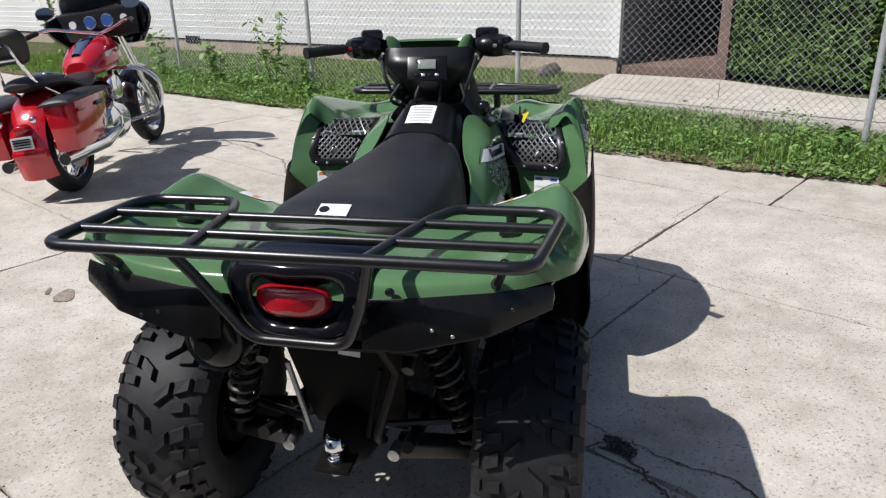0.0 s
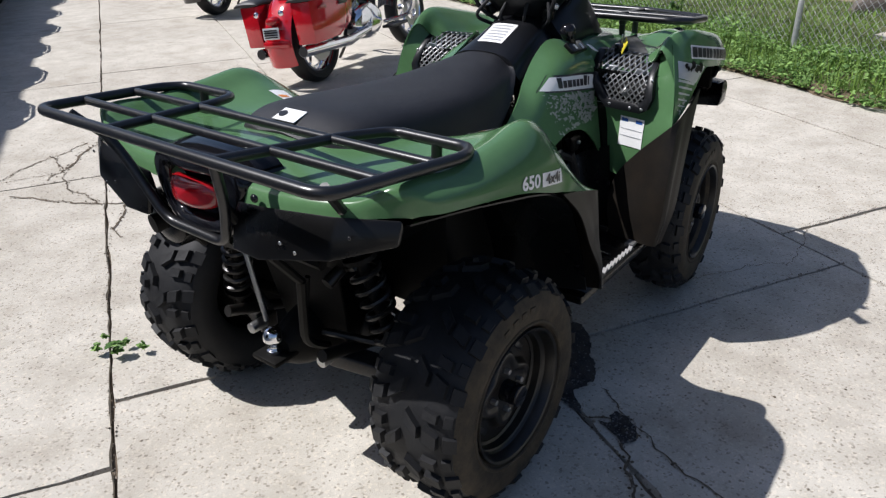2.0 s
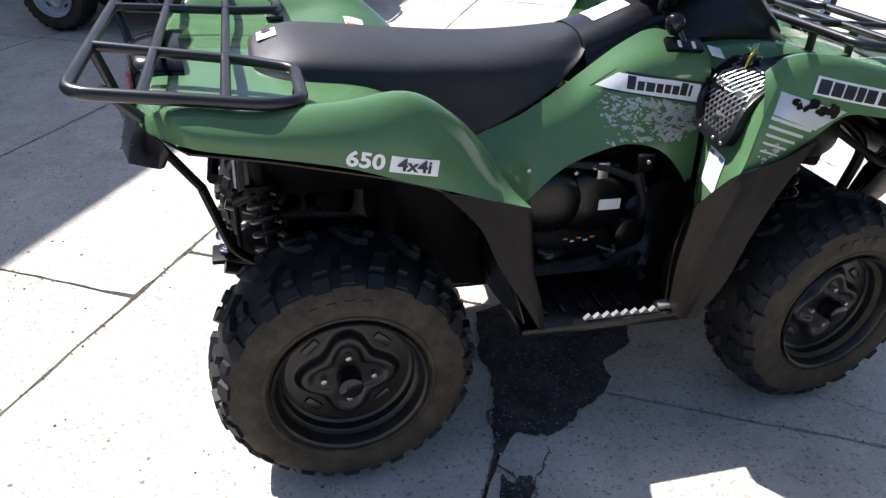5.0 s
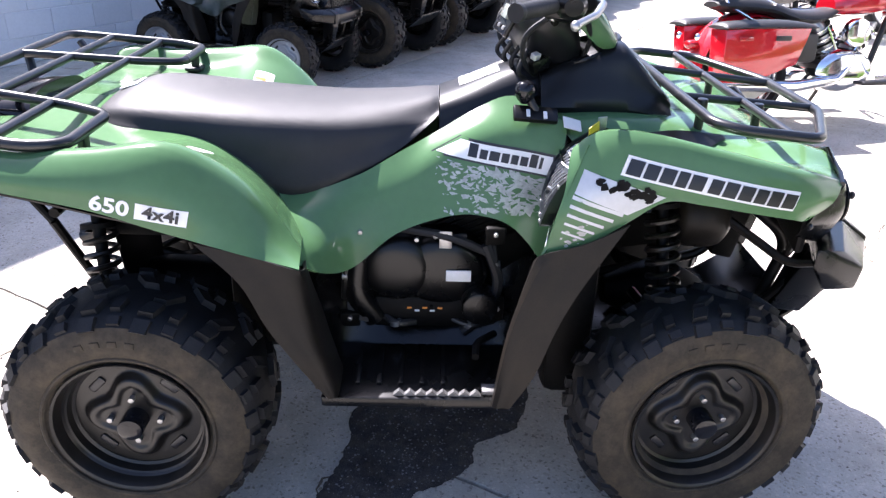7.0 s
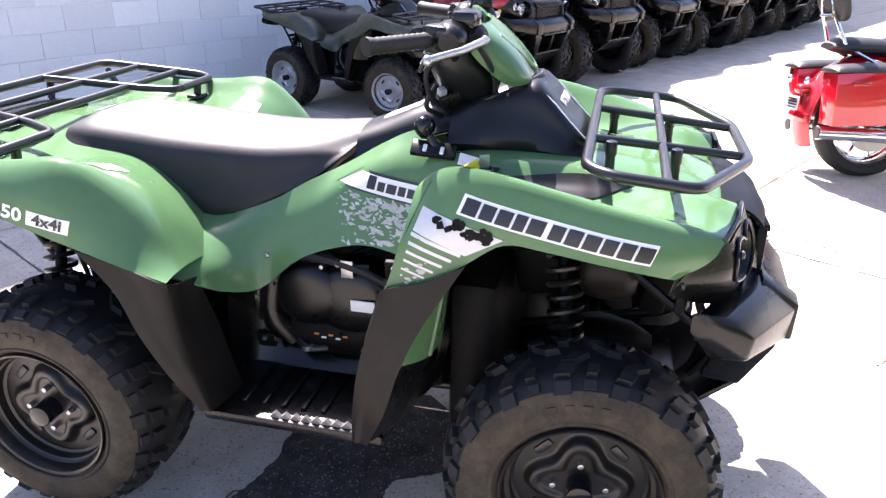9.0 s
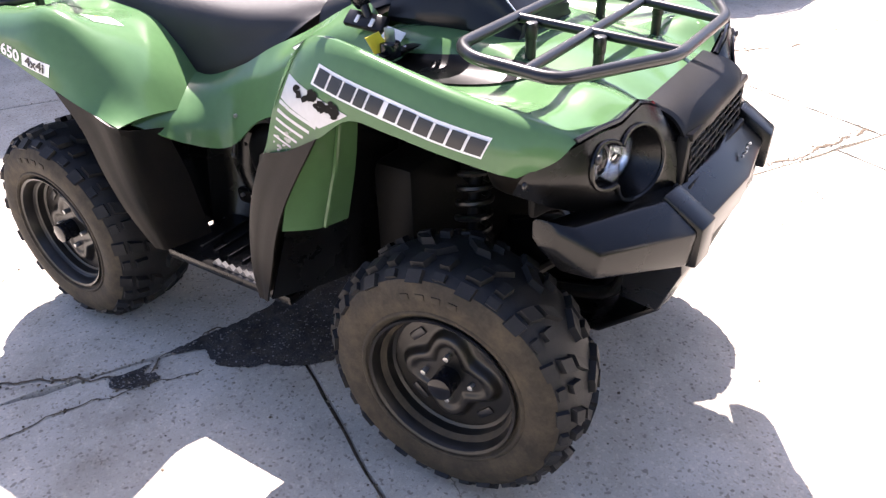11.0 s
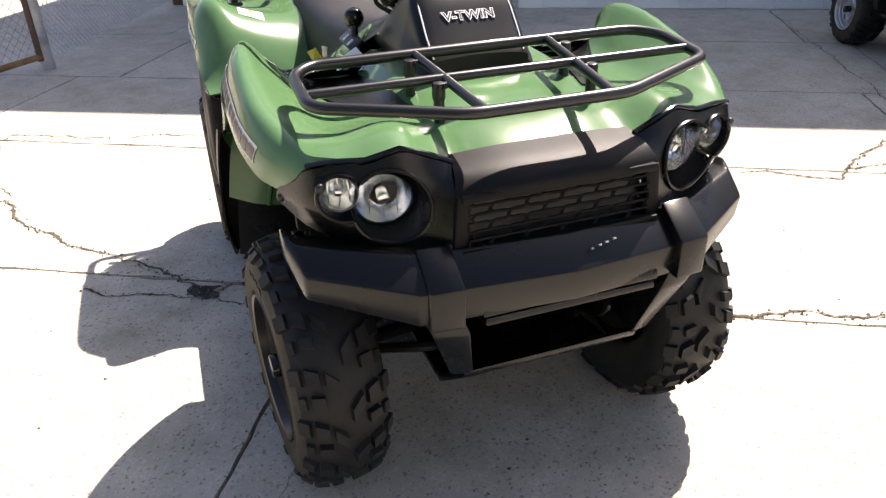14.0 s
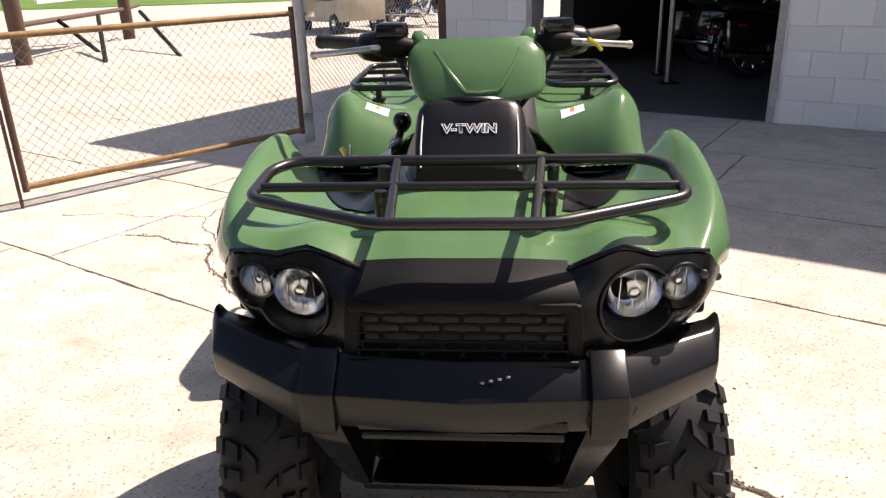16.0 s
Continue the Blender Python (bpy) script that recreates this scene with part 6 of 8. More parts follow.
    part("rear_link", tube([(s * 0.10, -0.82, 0.40), (s * 0.38, -0.70, 0.37)], 0.010, seg=8), STEEL_BLACK, quad)
    part("drive_shaft", tube([(s * 0.08, -0.643, 0.33), (s * 0.40, -0.643, 0.30)], 0.018, seg=10), CHASSIS, quad)
    part("drive_shaft", tube([(s * 0.08, 0.643, 0.34), (s * 0.40, 0.643, 0.30)], 0.018, seg=10), CHASSIS, quad)
    boot = revolve([(0.10 + 0.012 * k, 0.026 + 0.022 * (1 - k / 9) + (0.007 if k % 2 else 0)) for k in range(9)], 18, "X", (0, -0.643, 0.33))
    if s < 0:
        boot.transform(Matrix.Diagonal((-1, 1, 1, 1)))
    part("rubber_boot", boot, RUBBER, quad)
    spring("shock_absorber", (s * 0.33, -0.76, 0.30), (s * 0.21, -0.80, 0.70), 0.036, 0.0075, 8, quad)
    spring("shock_absorber", (s * 0.35, 0.60, 0.36), (s * 0.23, 0.56, 0.80), 0.036, 0.0075, 9, quad)
    part("sway_link", tube([(s * 0.115, -0.86, 0.58), (s * 0.072, -0.86, 0.39)], 0.007, seg=8), ALU if s < 0 else CHASSIS, quad)
part("gear_case", loft([[(0.07 * math.cos(q) * k, y, 0.34 + 0.085 * math.sin(q) * k) for q in np.linspace(0, 2 * math.pi, 11)[:-1]] for y, k in ((-0.88, 0.5), (-0.82, 0.9), (-0.70, 1.15), (-0.56, 1.0), (-0.45, 0.5))], 4, 3), CHASSIS, quad, "dark rear final drive case")
part("gear_case", loft([[(0.07 * math.cos(q) * k, y, 0.36 + 0.08 * math.sin(q) * k) for q in np.linspace(0, 2 * math.pi, 11)[:-1]] for y, k in ((0.80, 0.5), (0.74, 0.9), (0.64, 1.1), (0.52, 0.5))], 4, 3), CHASSIS, quad)
part("rear_subframe", tube([(0.175, -0.93, 0.62), (0.10, -0.88, 0.40), (0.09, -0.80, 0.34)], 0.012, bend=0.05, seg=8), CHASSIS, quad)
part("frame_plate", hard_loft([[(-0.15, -0.80, 0.60), (0.15, -0.80, 0.60), (0.15, -0.79, 0.60), (-0.15, -0.79, 0.60)], [(-0.09, -0.78, 0.36), (0.15, -0.78, 0.36), (0.15, -0.77, 0.36), (-0.09, -0.77, 0.36)]]), CHASSIS, quad, "black frame plate between the rear arms")
part("rear_print_label", box((0.055, 0.002, 0.020), (0.02, -0.802, 0.585), (0, 6, 0)), WHITE, quad, "white printed label", smooth=False)
part("cross_tube", tube([(-0.22, -0.90, 0.66), (0.22, -0.90, 0.66)], 0.013, seg=8), CHASSIS, quad)
hitch = part("tow_hitch", box((0.09, 0.14, 0.014), (0, -0.87, 0.335), (0, 0, 0), 0.004), CHASSIS, quad, "tow hitch with a chrome ball")
part("hitch_ball", loft([[(r * math.cos(q), -0.90 + r * math.sin(q), z) for q in np.linspace(0, 2 * math.pi, 11)[:-1]] for r, z in ((0.020, 0.338), (0.021, 0.352), (0.014, 0.356), (0.014, 0.366), (0.025, 0.378), (0.0265, 0.392), (0.020, 0.408), (0.004, 0.415))], 3, 3), CHROME, hitch, "chrome tow ball")
part("hitch_nut", cyl(0.022, 0.02, (0, -0.90, 0.318), "Z", 6, 0.002), ALU, hitch)
part("silencer", loft([[(-0.215 + 0.072 * math.cos(q) * k, y, 0.700 + 0.078 * math.sin(q) * k) for q in np.linspace(0, 2 * math.pi, 13)[:-1]] for y, k in ((-1.005, 0.55), (-0.99, 0.9), (-0.955, 1.0), (-0.55, 1.0), (-0.50, 0.6))], 3, 3), BLACK, quad, "black exhaust silencer")
part("tail_pipe", tube([(-0.215, -0.98, 0.70), (-0.222, -1.03, 0.695)], 0.024, seg=14), CHASSIS, quad)
part("air_box", box((0.42, 0.34, 0.22), (0, -0.66, 0.70), (0, 0, 0), 0.03), CHASSIS, quad)
part("front_duct", box((0.30, 0.30, 0.27), (0, 0.58, 0.70), (8, 0, 0), 0.03), CHASSIS, quad)
part("coolant_bottle", box((0.08, 0.14, 0.16), (-0.25, 0.46, 0.68), (0, 0, 10), 0.02), BLACK, quad)
part("engine_skid", box((0.40, 0.56, 0.13), (0, 0.0, 0.335), (0, 0, 0), 0.03), CHASSIS, quad)
part("battery_box", box((0.50, 0.26, 0.36), (0, -0.36, 0.49), (0, 0, 0), 0.03), CHASSIS, quad)
part("frame_cover", box((0.62, 0.12, 0.44), (0, 0.37, 0.43), (0, 0, 0), 0.03), CHASSIS, quad)
part("inner_radiator", box((0.34, 0.06, 0.28), (0, 0.80, 0.69), (-12, 0, 0), 0.01), CHASSIS, quad)
part("fan_shroud", loft([[(0.20 + 0.10 * math.cos(q) * k, y, 0.70 + 0.085 * math.sin(q) * k) for q in np.linspace(0, 2 * math.pi, 11)[:-1]] for y, k in ((0.60, 0.6), (0.62, 1.0), (0.70, 1.05), (0.73, 0.8))], 3, 3), FLARE, quad, "dusty round fan shroud")
for s in (1, -1):
    part("headlight_bracket", tube([(s * 0.19, 0.74, 0.80), (s * 0.30, 0.84, 0.72), (s * 0.40, 0.86, 0.74)], 0.010, bend=0.03, seg=8), STEEL_BLACK, quad)
    part("headlight_bracket", tube([(s * 0.24, 0.90, 0.60), (s * 0.33, 0.86, 0.66), (s * 0.36, 0.84, 0.76)], 0.010, bend=0.03, seg=8), STEEL_BLACK, quad)

# labels and graphics
part("seat_label", box((0.075, 0.048, 0.002), (-0.008, -0.750, 0.9265), (17, 0, 0), 0.0), WHITE, quad, "white warning label on the seat")
part("label_mark", cyl(0.012, 0.003, (-0.030, -0.750, 0.928), rot=(17, 0, 0), seg=16), INK, quad)
tl = bmesh.new()
bmesh.ops.create_grid(tl, x_segments=8, y_segments=8, size=0.5)
tl.transform(pose(-0.006, 0.12, 1.0) @ Matrix.Diagonal((0.092, 0.110, 1, 1)))
part("tank_label", lay_on(tl, Matrix.Identity(4), tank_cover, 0.0015, (0, -0.3, 1)), WHITE, tank_cover, "white warning label")
for k in range(6):
    tl = bmesh.new()
    bmesh.ops.create_grid(tl, x_segments=6, y_segments=2, size=0.5)
    tl.transform(pose(-0.006, 0.08 + 0.016 * k, 1.0) @ Matrix.Diagonal((0.070, 0.006, 1, 1)))
    part("print_bar", lay_on(tl, Matrix.Identity(4), tank_cover, 0.0025, (0, -0.3, 1)), SILVER, tank_cover)
for x in (0.372, -0.325):
    for w, d, off, mt, lift in ((0.080, 0.055, 0.0, WHITE, 0.0018), (0.014, 0.030, -0.008, ORANGE, 0.0030)):
        g = bmesh.new()
        bmesh.ops.create_grid(g, x_segments=6, y_segments=6, size=0.5)
        g.transform(pose(x, -0.490 + off, 1.0) @ Matrix.Diagonal((w, d, 1, 1)))
        part("fender_label", lay_on(g, Matrix.Identity(4), rear_fender, lift, (0, 0, 1)), mt, rear_fender)
for s, mt in ((1, BLUE), (-1, ORANGE)):
    for nm, x, z, w, h, mat, lift in (("shield_label", 0.408, 0.682, 0.088, 0.092, WHITE, 0.0025), ("label_line", 0.408, 0.668, 0.080, 0.0025, SILVER, 0.0036), ("label_line", 0.408, 0.690, 0.080, 0.002, SILVER, 0.0036), ("label_bar", 0.382, 0.718, 0.024, 0.010, mt, 0.0036), ("label_bar", 0.434, 0.718, 0.024, 0.010, mt, 0.0036)):
        g = bmesh.new()
        bmesh.ops.create_grid(g, x_segments=6, y_segments=6, size=0.5)
        g.transform(pose(s * x, -0.5, z, 90, 0, 0) @ Matrix.Diagonal((w, h, 1, 1)))
        part(nm, lay_on(g, Matrix.Identity(4), shields[s], lift, (0, -1, 0)), mat, shields[s], "white printed label" if nm == "shield_label" else "", smooth=False)

# model lettering on the rear fender
lettering("650", 0.040, -0.603, 0.8325, -0.20, rear_fender, WHITE, "lettering", rear_fender, 0.0012, 0.0, 0.002, 1.25)
decal(slab(0.098, 0.031), -0.508, 0.814, -0.20, rear_fender, WHITE, "lettering_plate", rear_fender, 0.0018)
lettering("4x4i", 0.033, -0.508, 0.814, -0.20, rear_fender, INK, "lettering", rear_fender, 0.0009, 0.0, 0.0034, 1.22)
# the model's name on the front fender, as a row of plain slanted blocks
decal([(-0.012, -0.0195), (0.355, -0.0195), (0.362, 0.0195), (-0.005, 0.0195)], 0.391, 0.9235, -0.20, front_fender, WHITE, "name_edge", front_fender, 0.0015, cuts=10)
yy = 0.389
for k, w in enumerate((0.029, 0.027, 0.028, 0.022, 0.030, 0.026, 0.028, 0.029, 0.026, 0.028, 0.030)):
    yy += w / 2
    decal(slab(w, 0.0285 if k % 3 else 0.0300, 0.18), yy, 0.9235 - 0.205 * (yy - 0.391), -0.20, front_fender, INK, "name_block", front_fender, 0.0030, cuts=2)
    yy += w / 2 + (0.0098 if k == 4 else 0.0042)
# maker's plate on the side panel, as plain shapes
decal([(0.010, 0.838), (0.296, 0.792), (0.300, 0.847), (0.078, 0.876)], 0, 0, 0, side_panel, INK, "plate_edge", side_panel, 0.0015, cuts=8)
decal([(0.021, 0.841), (0.291, 0.798), (0.294, 0.842), (0.080, 0.870)], 0, 0, 0, side_panel, WHITE, "maker_plate", side_panel, 0.0026, "silver-white maker's plate", cuts=8)
yy = 0.098
for k, (w, h) in enumerate(((0.021, 0.030), (0.018, 0.021), (0.024, 0.021), (0.018, 0.021), (0.017, 0.021), (0.018, 0.021), (0.018, 0.030), (0.007, 0.027))):
    yy += w / 2
    decal(slab(w, h, 0.05), yy, 0.8475 - 0.135 * (yy - 0.09) + (h - 0.021) / 2, -0.145, side_panel, INK, "maker_block", side_panel, 0.0038, cuts=1)
    yy += w / 2 + 0.0045
# scattered silver flecks below it
rnd = random.Random(5)
CAMO = surface("worn_silver_graphic", (0.36, 0.38, 0.35), 0.35, 0.3, 30, 120, 0.2, 0.0)
for k in range(270):
    a = rnd.random() ** 0.7
    yy = 0.02 + 0.26 * rnd.random() ** 0.8
    zz = 0.826 - 0.17 * (yy - 0.05) - 0.115 * rnd.random() ** 1.3
    if zz < 0.71:
        continue
    n = rnd.randint(3, 5)
    rad = rnd.uniform(0.003, 0.0115) * (0.6 + 2.6 * (yy - 0.02))
    decal([(rad * rnd.uniform(0.4, 2.2) * math.cos(2 * math.pi * j / n + a), rad * rnd.uniform(0.3, 0.9) * math.sin(2 * math.pi * j / n + a)) for j in range(n)], yy, zz, rnd.choice((-0.9, -0.2, -0.2, 0.5)), side_panel, CAMO, "graphic_fleck", side_panel, 0.0012 + 0.0004 * (k % 4), cuts=1)
for k in range(4):
    decal(slab(0.10 - 0.012 * k, 0.0028), 0.243 + 0.004 * k, 0.790 - 0.013 * k, -0.17, side_panel, CAMO, "graphic_stripe", side_panel, 0.0030, cuts=2)
decal([(0.291, 0.865), (0.397, 0.828), (0.468, 0.866), (0.308, 0.911)], 0, 0, 0, front_fender, SILVER, "graphic_panel", front_fender, 0.0014)
for k in range(26):
    yy = 0.33 + 0.11 * rnd.random()
    zz = 0.872 + 0.028 * rnd.random() - 0.22 * (yy - 0.34)
    rad = rnd.uniform(0.004, 0.011)
    decal([(rad * rnd.uniform(0.6, 1.5) * math.cos(2 * math.pi * j / 6), rad * rnd.uniform(0.5, 1.0) * math.sin(2 * math.pi * j / 6)) for j in range(6)], yy, zz, 0.2, front_fender, CHASSIS, "graphic_fleck", front_fender, 0.0024, cuts=1)
for k in range(5):
    decal(slab(0.105 - 0.014 * k, 0.0075 - 0.0008 * k), 0.338 - 0.011 * k, 0.843 - 0.0155 * k, -0.30, front_fender, SILVER, "graphic_stripe", front_fender, 0.0014, cuts=2)
for k in range(16):
    yy, zz = 0.262 + 0.06 * rnd.random(), 0.75 + 0.055 * rnd.random()
    rad = rnd.uniform(0.002, 0.006)
    decal([(rad * rnd.uniform(0.6, 1.5) * math.cos(2 * math.pi * j / 5), rad * rnd.uniform(0.5, 1.0) * math.sin(2 * math.pi * j / 5)) for j in range(5)], yy, zz, 0.2, front_fender, CAMO, "graphic_fleck", front_fender, 0.0014, cuts=1)

# ---- motorcycles ----
BIKEBLACK = surface("black_gloss_paint", (0.012, 0.012, 0.014), 0.12, 0.1, 3, 50, 0.06, 0.0, coat=1.0)
LEATHER = surface("black_leather", (0.018, 0.017, 0.017), 0.5, 0, 5, 200, 0.2, 0.3, 0.001)
DARKGLASS = surface("smoked_screen", (0.05, 0.055, 0.06), 0.08, 0, 5, 60, 0.05, 0.0, coat=0.5)
BLUEMIRROR = surface("sky_mirror", (0.55, 0.62, 0.70), 0.04, 1.0, 5, 60, 0.02, 0.0)


def bike_wheel(root, y, r, w, name):
    ob = part(name, revolve([(-w * 0.35, r * 0.72), (-w * 0.5, r * 0.80), (-w * 0.5, r * 0.90), (-w * 0.3, r * 0.98), (0, r), (w * 0.3, r * 0.98), (w * 0.5, r * 0.90), (w * 0.5, r * 0.80), (w * 0.35, r * 0.72)], 40, "X", (0, y, r)), RUBBER, root, "black road tyre on a cast wheel")
    part("rim", revolve([(-w * 0.38, r * 0.74), (-w * 0.42, r * 0.70), (-w * 0.2, r * 0.62), (w * 0.2, r * 0.62), (w * 0.42, r * 0.70), (w * 0.38, r * 0.74)], 40, "X", (0, y, r)), CHROME, ob)
    for k in range(9):
        q = 2 * math.pi * k / 9
        part("spoke", tube([(0, y + 0.04 * math.cos(q), r + 0.04 * math.sin(q)), (0, y + r * 0.66 * math.cos(q + 0.1), r + r * 0.66 * math.sin(q + 0.1))], 0.011, seg=6), CHROME, ob)
    part("hub", cyl(0.05, w * 0.9, (0, y, r), "X", 20, 0.006), CHROME, ob)
    part("brake_disc", revolve([(w * 0.55, r * 0.30), (w * 0.55, r * 0.48), (w * 0.60, r * 0.48), (w * 0.60, r * 0.30)], 32, "X", (0, y, r), closed=True), ALU, ob)
    return ob


def touring_bike(label, paint, m, fairing=True):
    """A heavy touring motorcycle; it stands on the line from its rear wheel (origin) forwards along y."""
    root = thing("motorcycle", label, "motorcycle", m)
    bike_wheel(root, 0.0, 0.32, 0.15, "rear_wheel")
    bike_wheel(root, 1.62, 0.33, 0.12, "front_wheel")
    part("rear_fender", sheet([[(x, -0.03 + 0.425 * math.cos(q) * (1 - 6 * x * x), 0.34 + 0.425 * math.sin(q) * (1 - 5 * x * x)) for x in (-0.125, -0.10, -0.05, 0.05, 0.10, 0.125)] for q in np.linspace(0.5, 3.5, 10)], 3, 3, 0.006), paint, root)
    part("front_fender", sheet([[(x, 1.62 + 0.385 * math.cos(q), 0.33 + 0.385 * math.sin(q) - 5 * x * x) for x in (-0.085, -0.05, 0, 0.05, 0.085)] for q in np.linspace(0.35, 2.9, 7)], 3, 3, 0.005), BIKEBLACK, root)
    for s in (1, -1):
        bag = part("saddlebag", hard_loft([
            [(s * 0.165, -0.385, 0.35), (s * 0.318, -0.375, 0.35), (s * 0.322, -0.385, 0.655), (s * 0.165, -0.40, 0.655)],
            [(s * 0.165, -0.05, 0.35), (s * 0.330, -0.05, 0.36), (s * 0.345, -0.05, 0.67), (s * 0.165, -0.05, 0.67)],
            [(s * 0.165, 0.20, 0.42), (s * 0.29, 0.19, 0.43), (s * 0.315, 0.25, 0.66), (s * 0.165, 0.25, 0.66)]]), paint, root, "hard pannier in the body colour", angle=25)
        part("bag_lid", loft([[(s * (0.15 + 0.195 * a), y, 0.66 + h * b) for a, b in ((0, 0), (1, 0), (0.95, 0.7), (0.5, 1), (0.05, 0.7))] for y, h in ((-0.41, 0.02), (-0.35, 0.045), (0.0, 0.055), (0.22, 0.035), (0.27, 0.01))], 3, 3), LEATHER if paint is not BIKEBLACK else BIKEBLACK, bag)
        part("latch", box((0.012, 0.11, 0.03), (s * 0.350, 0.02, 0.60), (0, 0, 0), 0.004), INK, bag)
        part("reflector", box((0.006, 0.10, 0.025), (s * 0.343, -0.25, 0.60), (0, 0, 0), 0.002), REDLENS, bag)
        part("exhaust_pipe", tube([(s * 0.20, -0.40, 0.30), (s * 0.20, 0.25, 0.27), (s * 0.17, 0.62, 0.30), (s * 0.12, 0.80, 0.45)], [0.042, 0.042, 0.034, 0.028], seg=14), CHROME, root, "long chrome exhaust")
        part("pipe_end", tube([(s * 0.20, -0.405, 0.30), (s * 0.20, -0.38, 0.30)], 0.037, seg=14), INK, root)
        part("fork_leg", tube([(s * 0.10, 1.60, 0.33), (s * 0.11, 1.28, 0.98)], 0.029, seg=12), CHROME if fairing else ALU, root)
        part("crash_bar", tube([(s * 0.10, 1.02, 0.30), (s * 0.36, 1.10, 0.34), (s * 0.42, 1.08, 0.58), (s * 0.30, 1.02, 0.72), (s * 0.08, 1.00, 0.74)], 0.018, bend=0.12, seg=10), CHROME, root, "chrome crash bar")
        part("footboard", box((0.11, 0.28, 0.025), (s * 0.34, 0.80, 0.30), (0, 0, 0), 0.008), LEATHER, root)
        part("handlebar", tube([(0, 1.16, 1.02), (s * 0.16, 1.12, 1.06), (s * 0.34, 0.98, 1.12), (s * 0.44, 0.84, 1.08)], 0.014, bend=0.08, seg=10), CHROME, root)
        part("grip", tube([(s * 0.39, 0.91, 1.10), (s * 0.45, 0.82, 1.075)], 0.021, seg=10), RUBBER, root)
        mir = part("mirror", loft([[(s * 0.36 + a, 1.06 + off, 1.23 + b) for a, b in ((-0.07 * k, 0), (-0.04 * k, 0.045 * k), (0.05 * k, 0.05 * k), (0.085 * k, 0.01), (0.05 * k, -0.04 * k), (-0.04 * k, -0.04 * k))] for off, k in ((-0.012, 1.0), (0.01, 0.95), (0.035, 0.4))], 2, 3), CHROME, root, "chrome rear-view mirror")
        part("mirror_glass", loft([[(s * 0.36 + a, 1.046 + off, 1.23 + b) for a, b in ((-0.063, 0), (-0.035, 0.04), (0.045, 0.044), (0.077, 0.01), (0.045, -0.035), (-0.035, -0.035))] for off in (0, 0.004)], 1, 3), BLUEMIRROR, mir)
        part("indicator", ball(0.024, (s * 0.115, -0.46, 0.60), (1, 0.8, 1), seg=12), CHROME, root)
        part("cylinder", loft([[(0.075 * math.cos(q) * k, (0.72 + s * (0.06 + 0.16 * t)) + 0.075 * math.sin(q) * k, 0.46 + 0.22 * t) for q in np.linspace(0, 2 * math.pi, 11)[:-1]] for t, k in ((0, 1.0), (0.2, 1.15), (0.8, 1.15), (1.0, 0.95))], 2, 2), ALU, root, "finned engine cylinder")
        for k in range(6):
            part("fin", cyl(0.10, 0.008, (0, 0.72 + s * (0.09 + 0.020 * k), 0.50 + 0.028 * k), seg=18, rot=(-s * 36, 0, 0)), CHROME if k % 2 else CHASSIS, root)
        part("pushrod", tube([(0.10, 0.72 + s * 0.03, 0.42), (0.085, 0.72 + s * 0.17, 0.66)], 0.012, seg=8), CHROME, root)
    part("crankcase", loft([[(x, 0.70 + 0.24 * math.cos(q) * k, 0.36 + 0.15 * math.sin(q) * k) for q in np.linspace(0, 2 * math.pi, 13)[:-1]] for x, k in ((-0.17, 0.6), (-0.15, 0.95), (0, 1.05), (0.14, 0.95), (0.17, 0.6))], 2, 3), CHROME, root, "polished engine case")
    part("air_cleaner", cyl(0.095, 0.07, (0.17, 0.72, 0.62), "X", 28, 0.015), CHROME, root, "round chrome air cleaner")
    part("frame_tube", tube([(0.0, 0.15, 0.62), (0.0, 1.15, 0.84), (0.0, 1.0, 0.30), (0, 0.3, 0.24)], 0.022, bend=0.1, seg=8), STEEL_BLACK, root)
    part("side_cover", box((0.30, 0.26, 0.20), (0, 0.33, 0.52), (0, 0, 0), 0.03), LEATHER, root)
    part("seat", loft([[(w * c, y, z + h * d) for c, d in ((-1, -0.4), (-0.9, 0.5), (-0.4, 0.9), (0.4, 0.9), (0.9, 0.5), (1, -0.4), (0, -0.8))] for y, w, z, h in ((-0.32, 0.08, 0.80, 0.02), (-0.22, 0.13, 0.80, 0.06), (0.05, 0.15, 0.78, 0.06), (0.25, 0.17, 0.72, 0.06), (0.48, 0.15, 0.72, 0.05), (0.66, 0.08, 0.78, 0.02))], 3, 3), LEATHER, root, "stepped black leather seat")
    part("seat_strap", tube([(-0.15, 0.06, 0.80), (0, 0.04, 0.85), (0.15, 0.06, 0.80)], 0.016, bend=0.06, seg=8), CHROME, root)
    tank = part("fuel_tank", loft([[(w * c, y, z + h * d) for c, d in ((-0.85, -1), (-1, 0.1), (-0.6, 0.85), (0, 1), (0.6, 0.85), (1, 0.1), (0.85, -1))] for y, w, z, h in ((0.58, 0.09, 0.80, 0.05), (0.66, 0.15, 0.83, 0.09), (0.86, 0.185, 0.87, 0.12), (1.06, 0.16, 0.90, 0.11), (1.16, 0.09, 0.91, 0.06))], 4, 4), paint, root, "teardrop fuel tank")
    part("console", loft([[(w * c, y, z + 0.02 * d) for c, d in ((-1, -0.5), (-0.8, 0.6), (0.8, 0.6), (1, -0.5))] for y, w, z in ((0.62, 0.03, 0.90), (0.80, 0.045, 0.985), (1.00, 0.045, 1.00), (1.12, 0.03, 0.985))], 3, 3), CHROME, tank)
    part("tank_stripe", loft([[(0.178 + 0.004 * c, y, z + 0.015 * d) for c, d in ((-1, -1), (-1, 1), (1, 1), (1, -1))] for y, z in ((0.74, 0.87), (0.86, 0.88), (0.98, 0.89))], 2, 2), SILVER, tank)
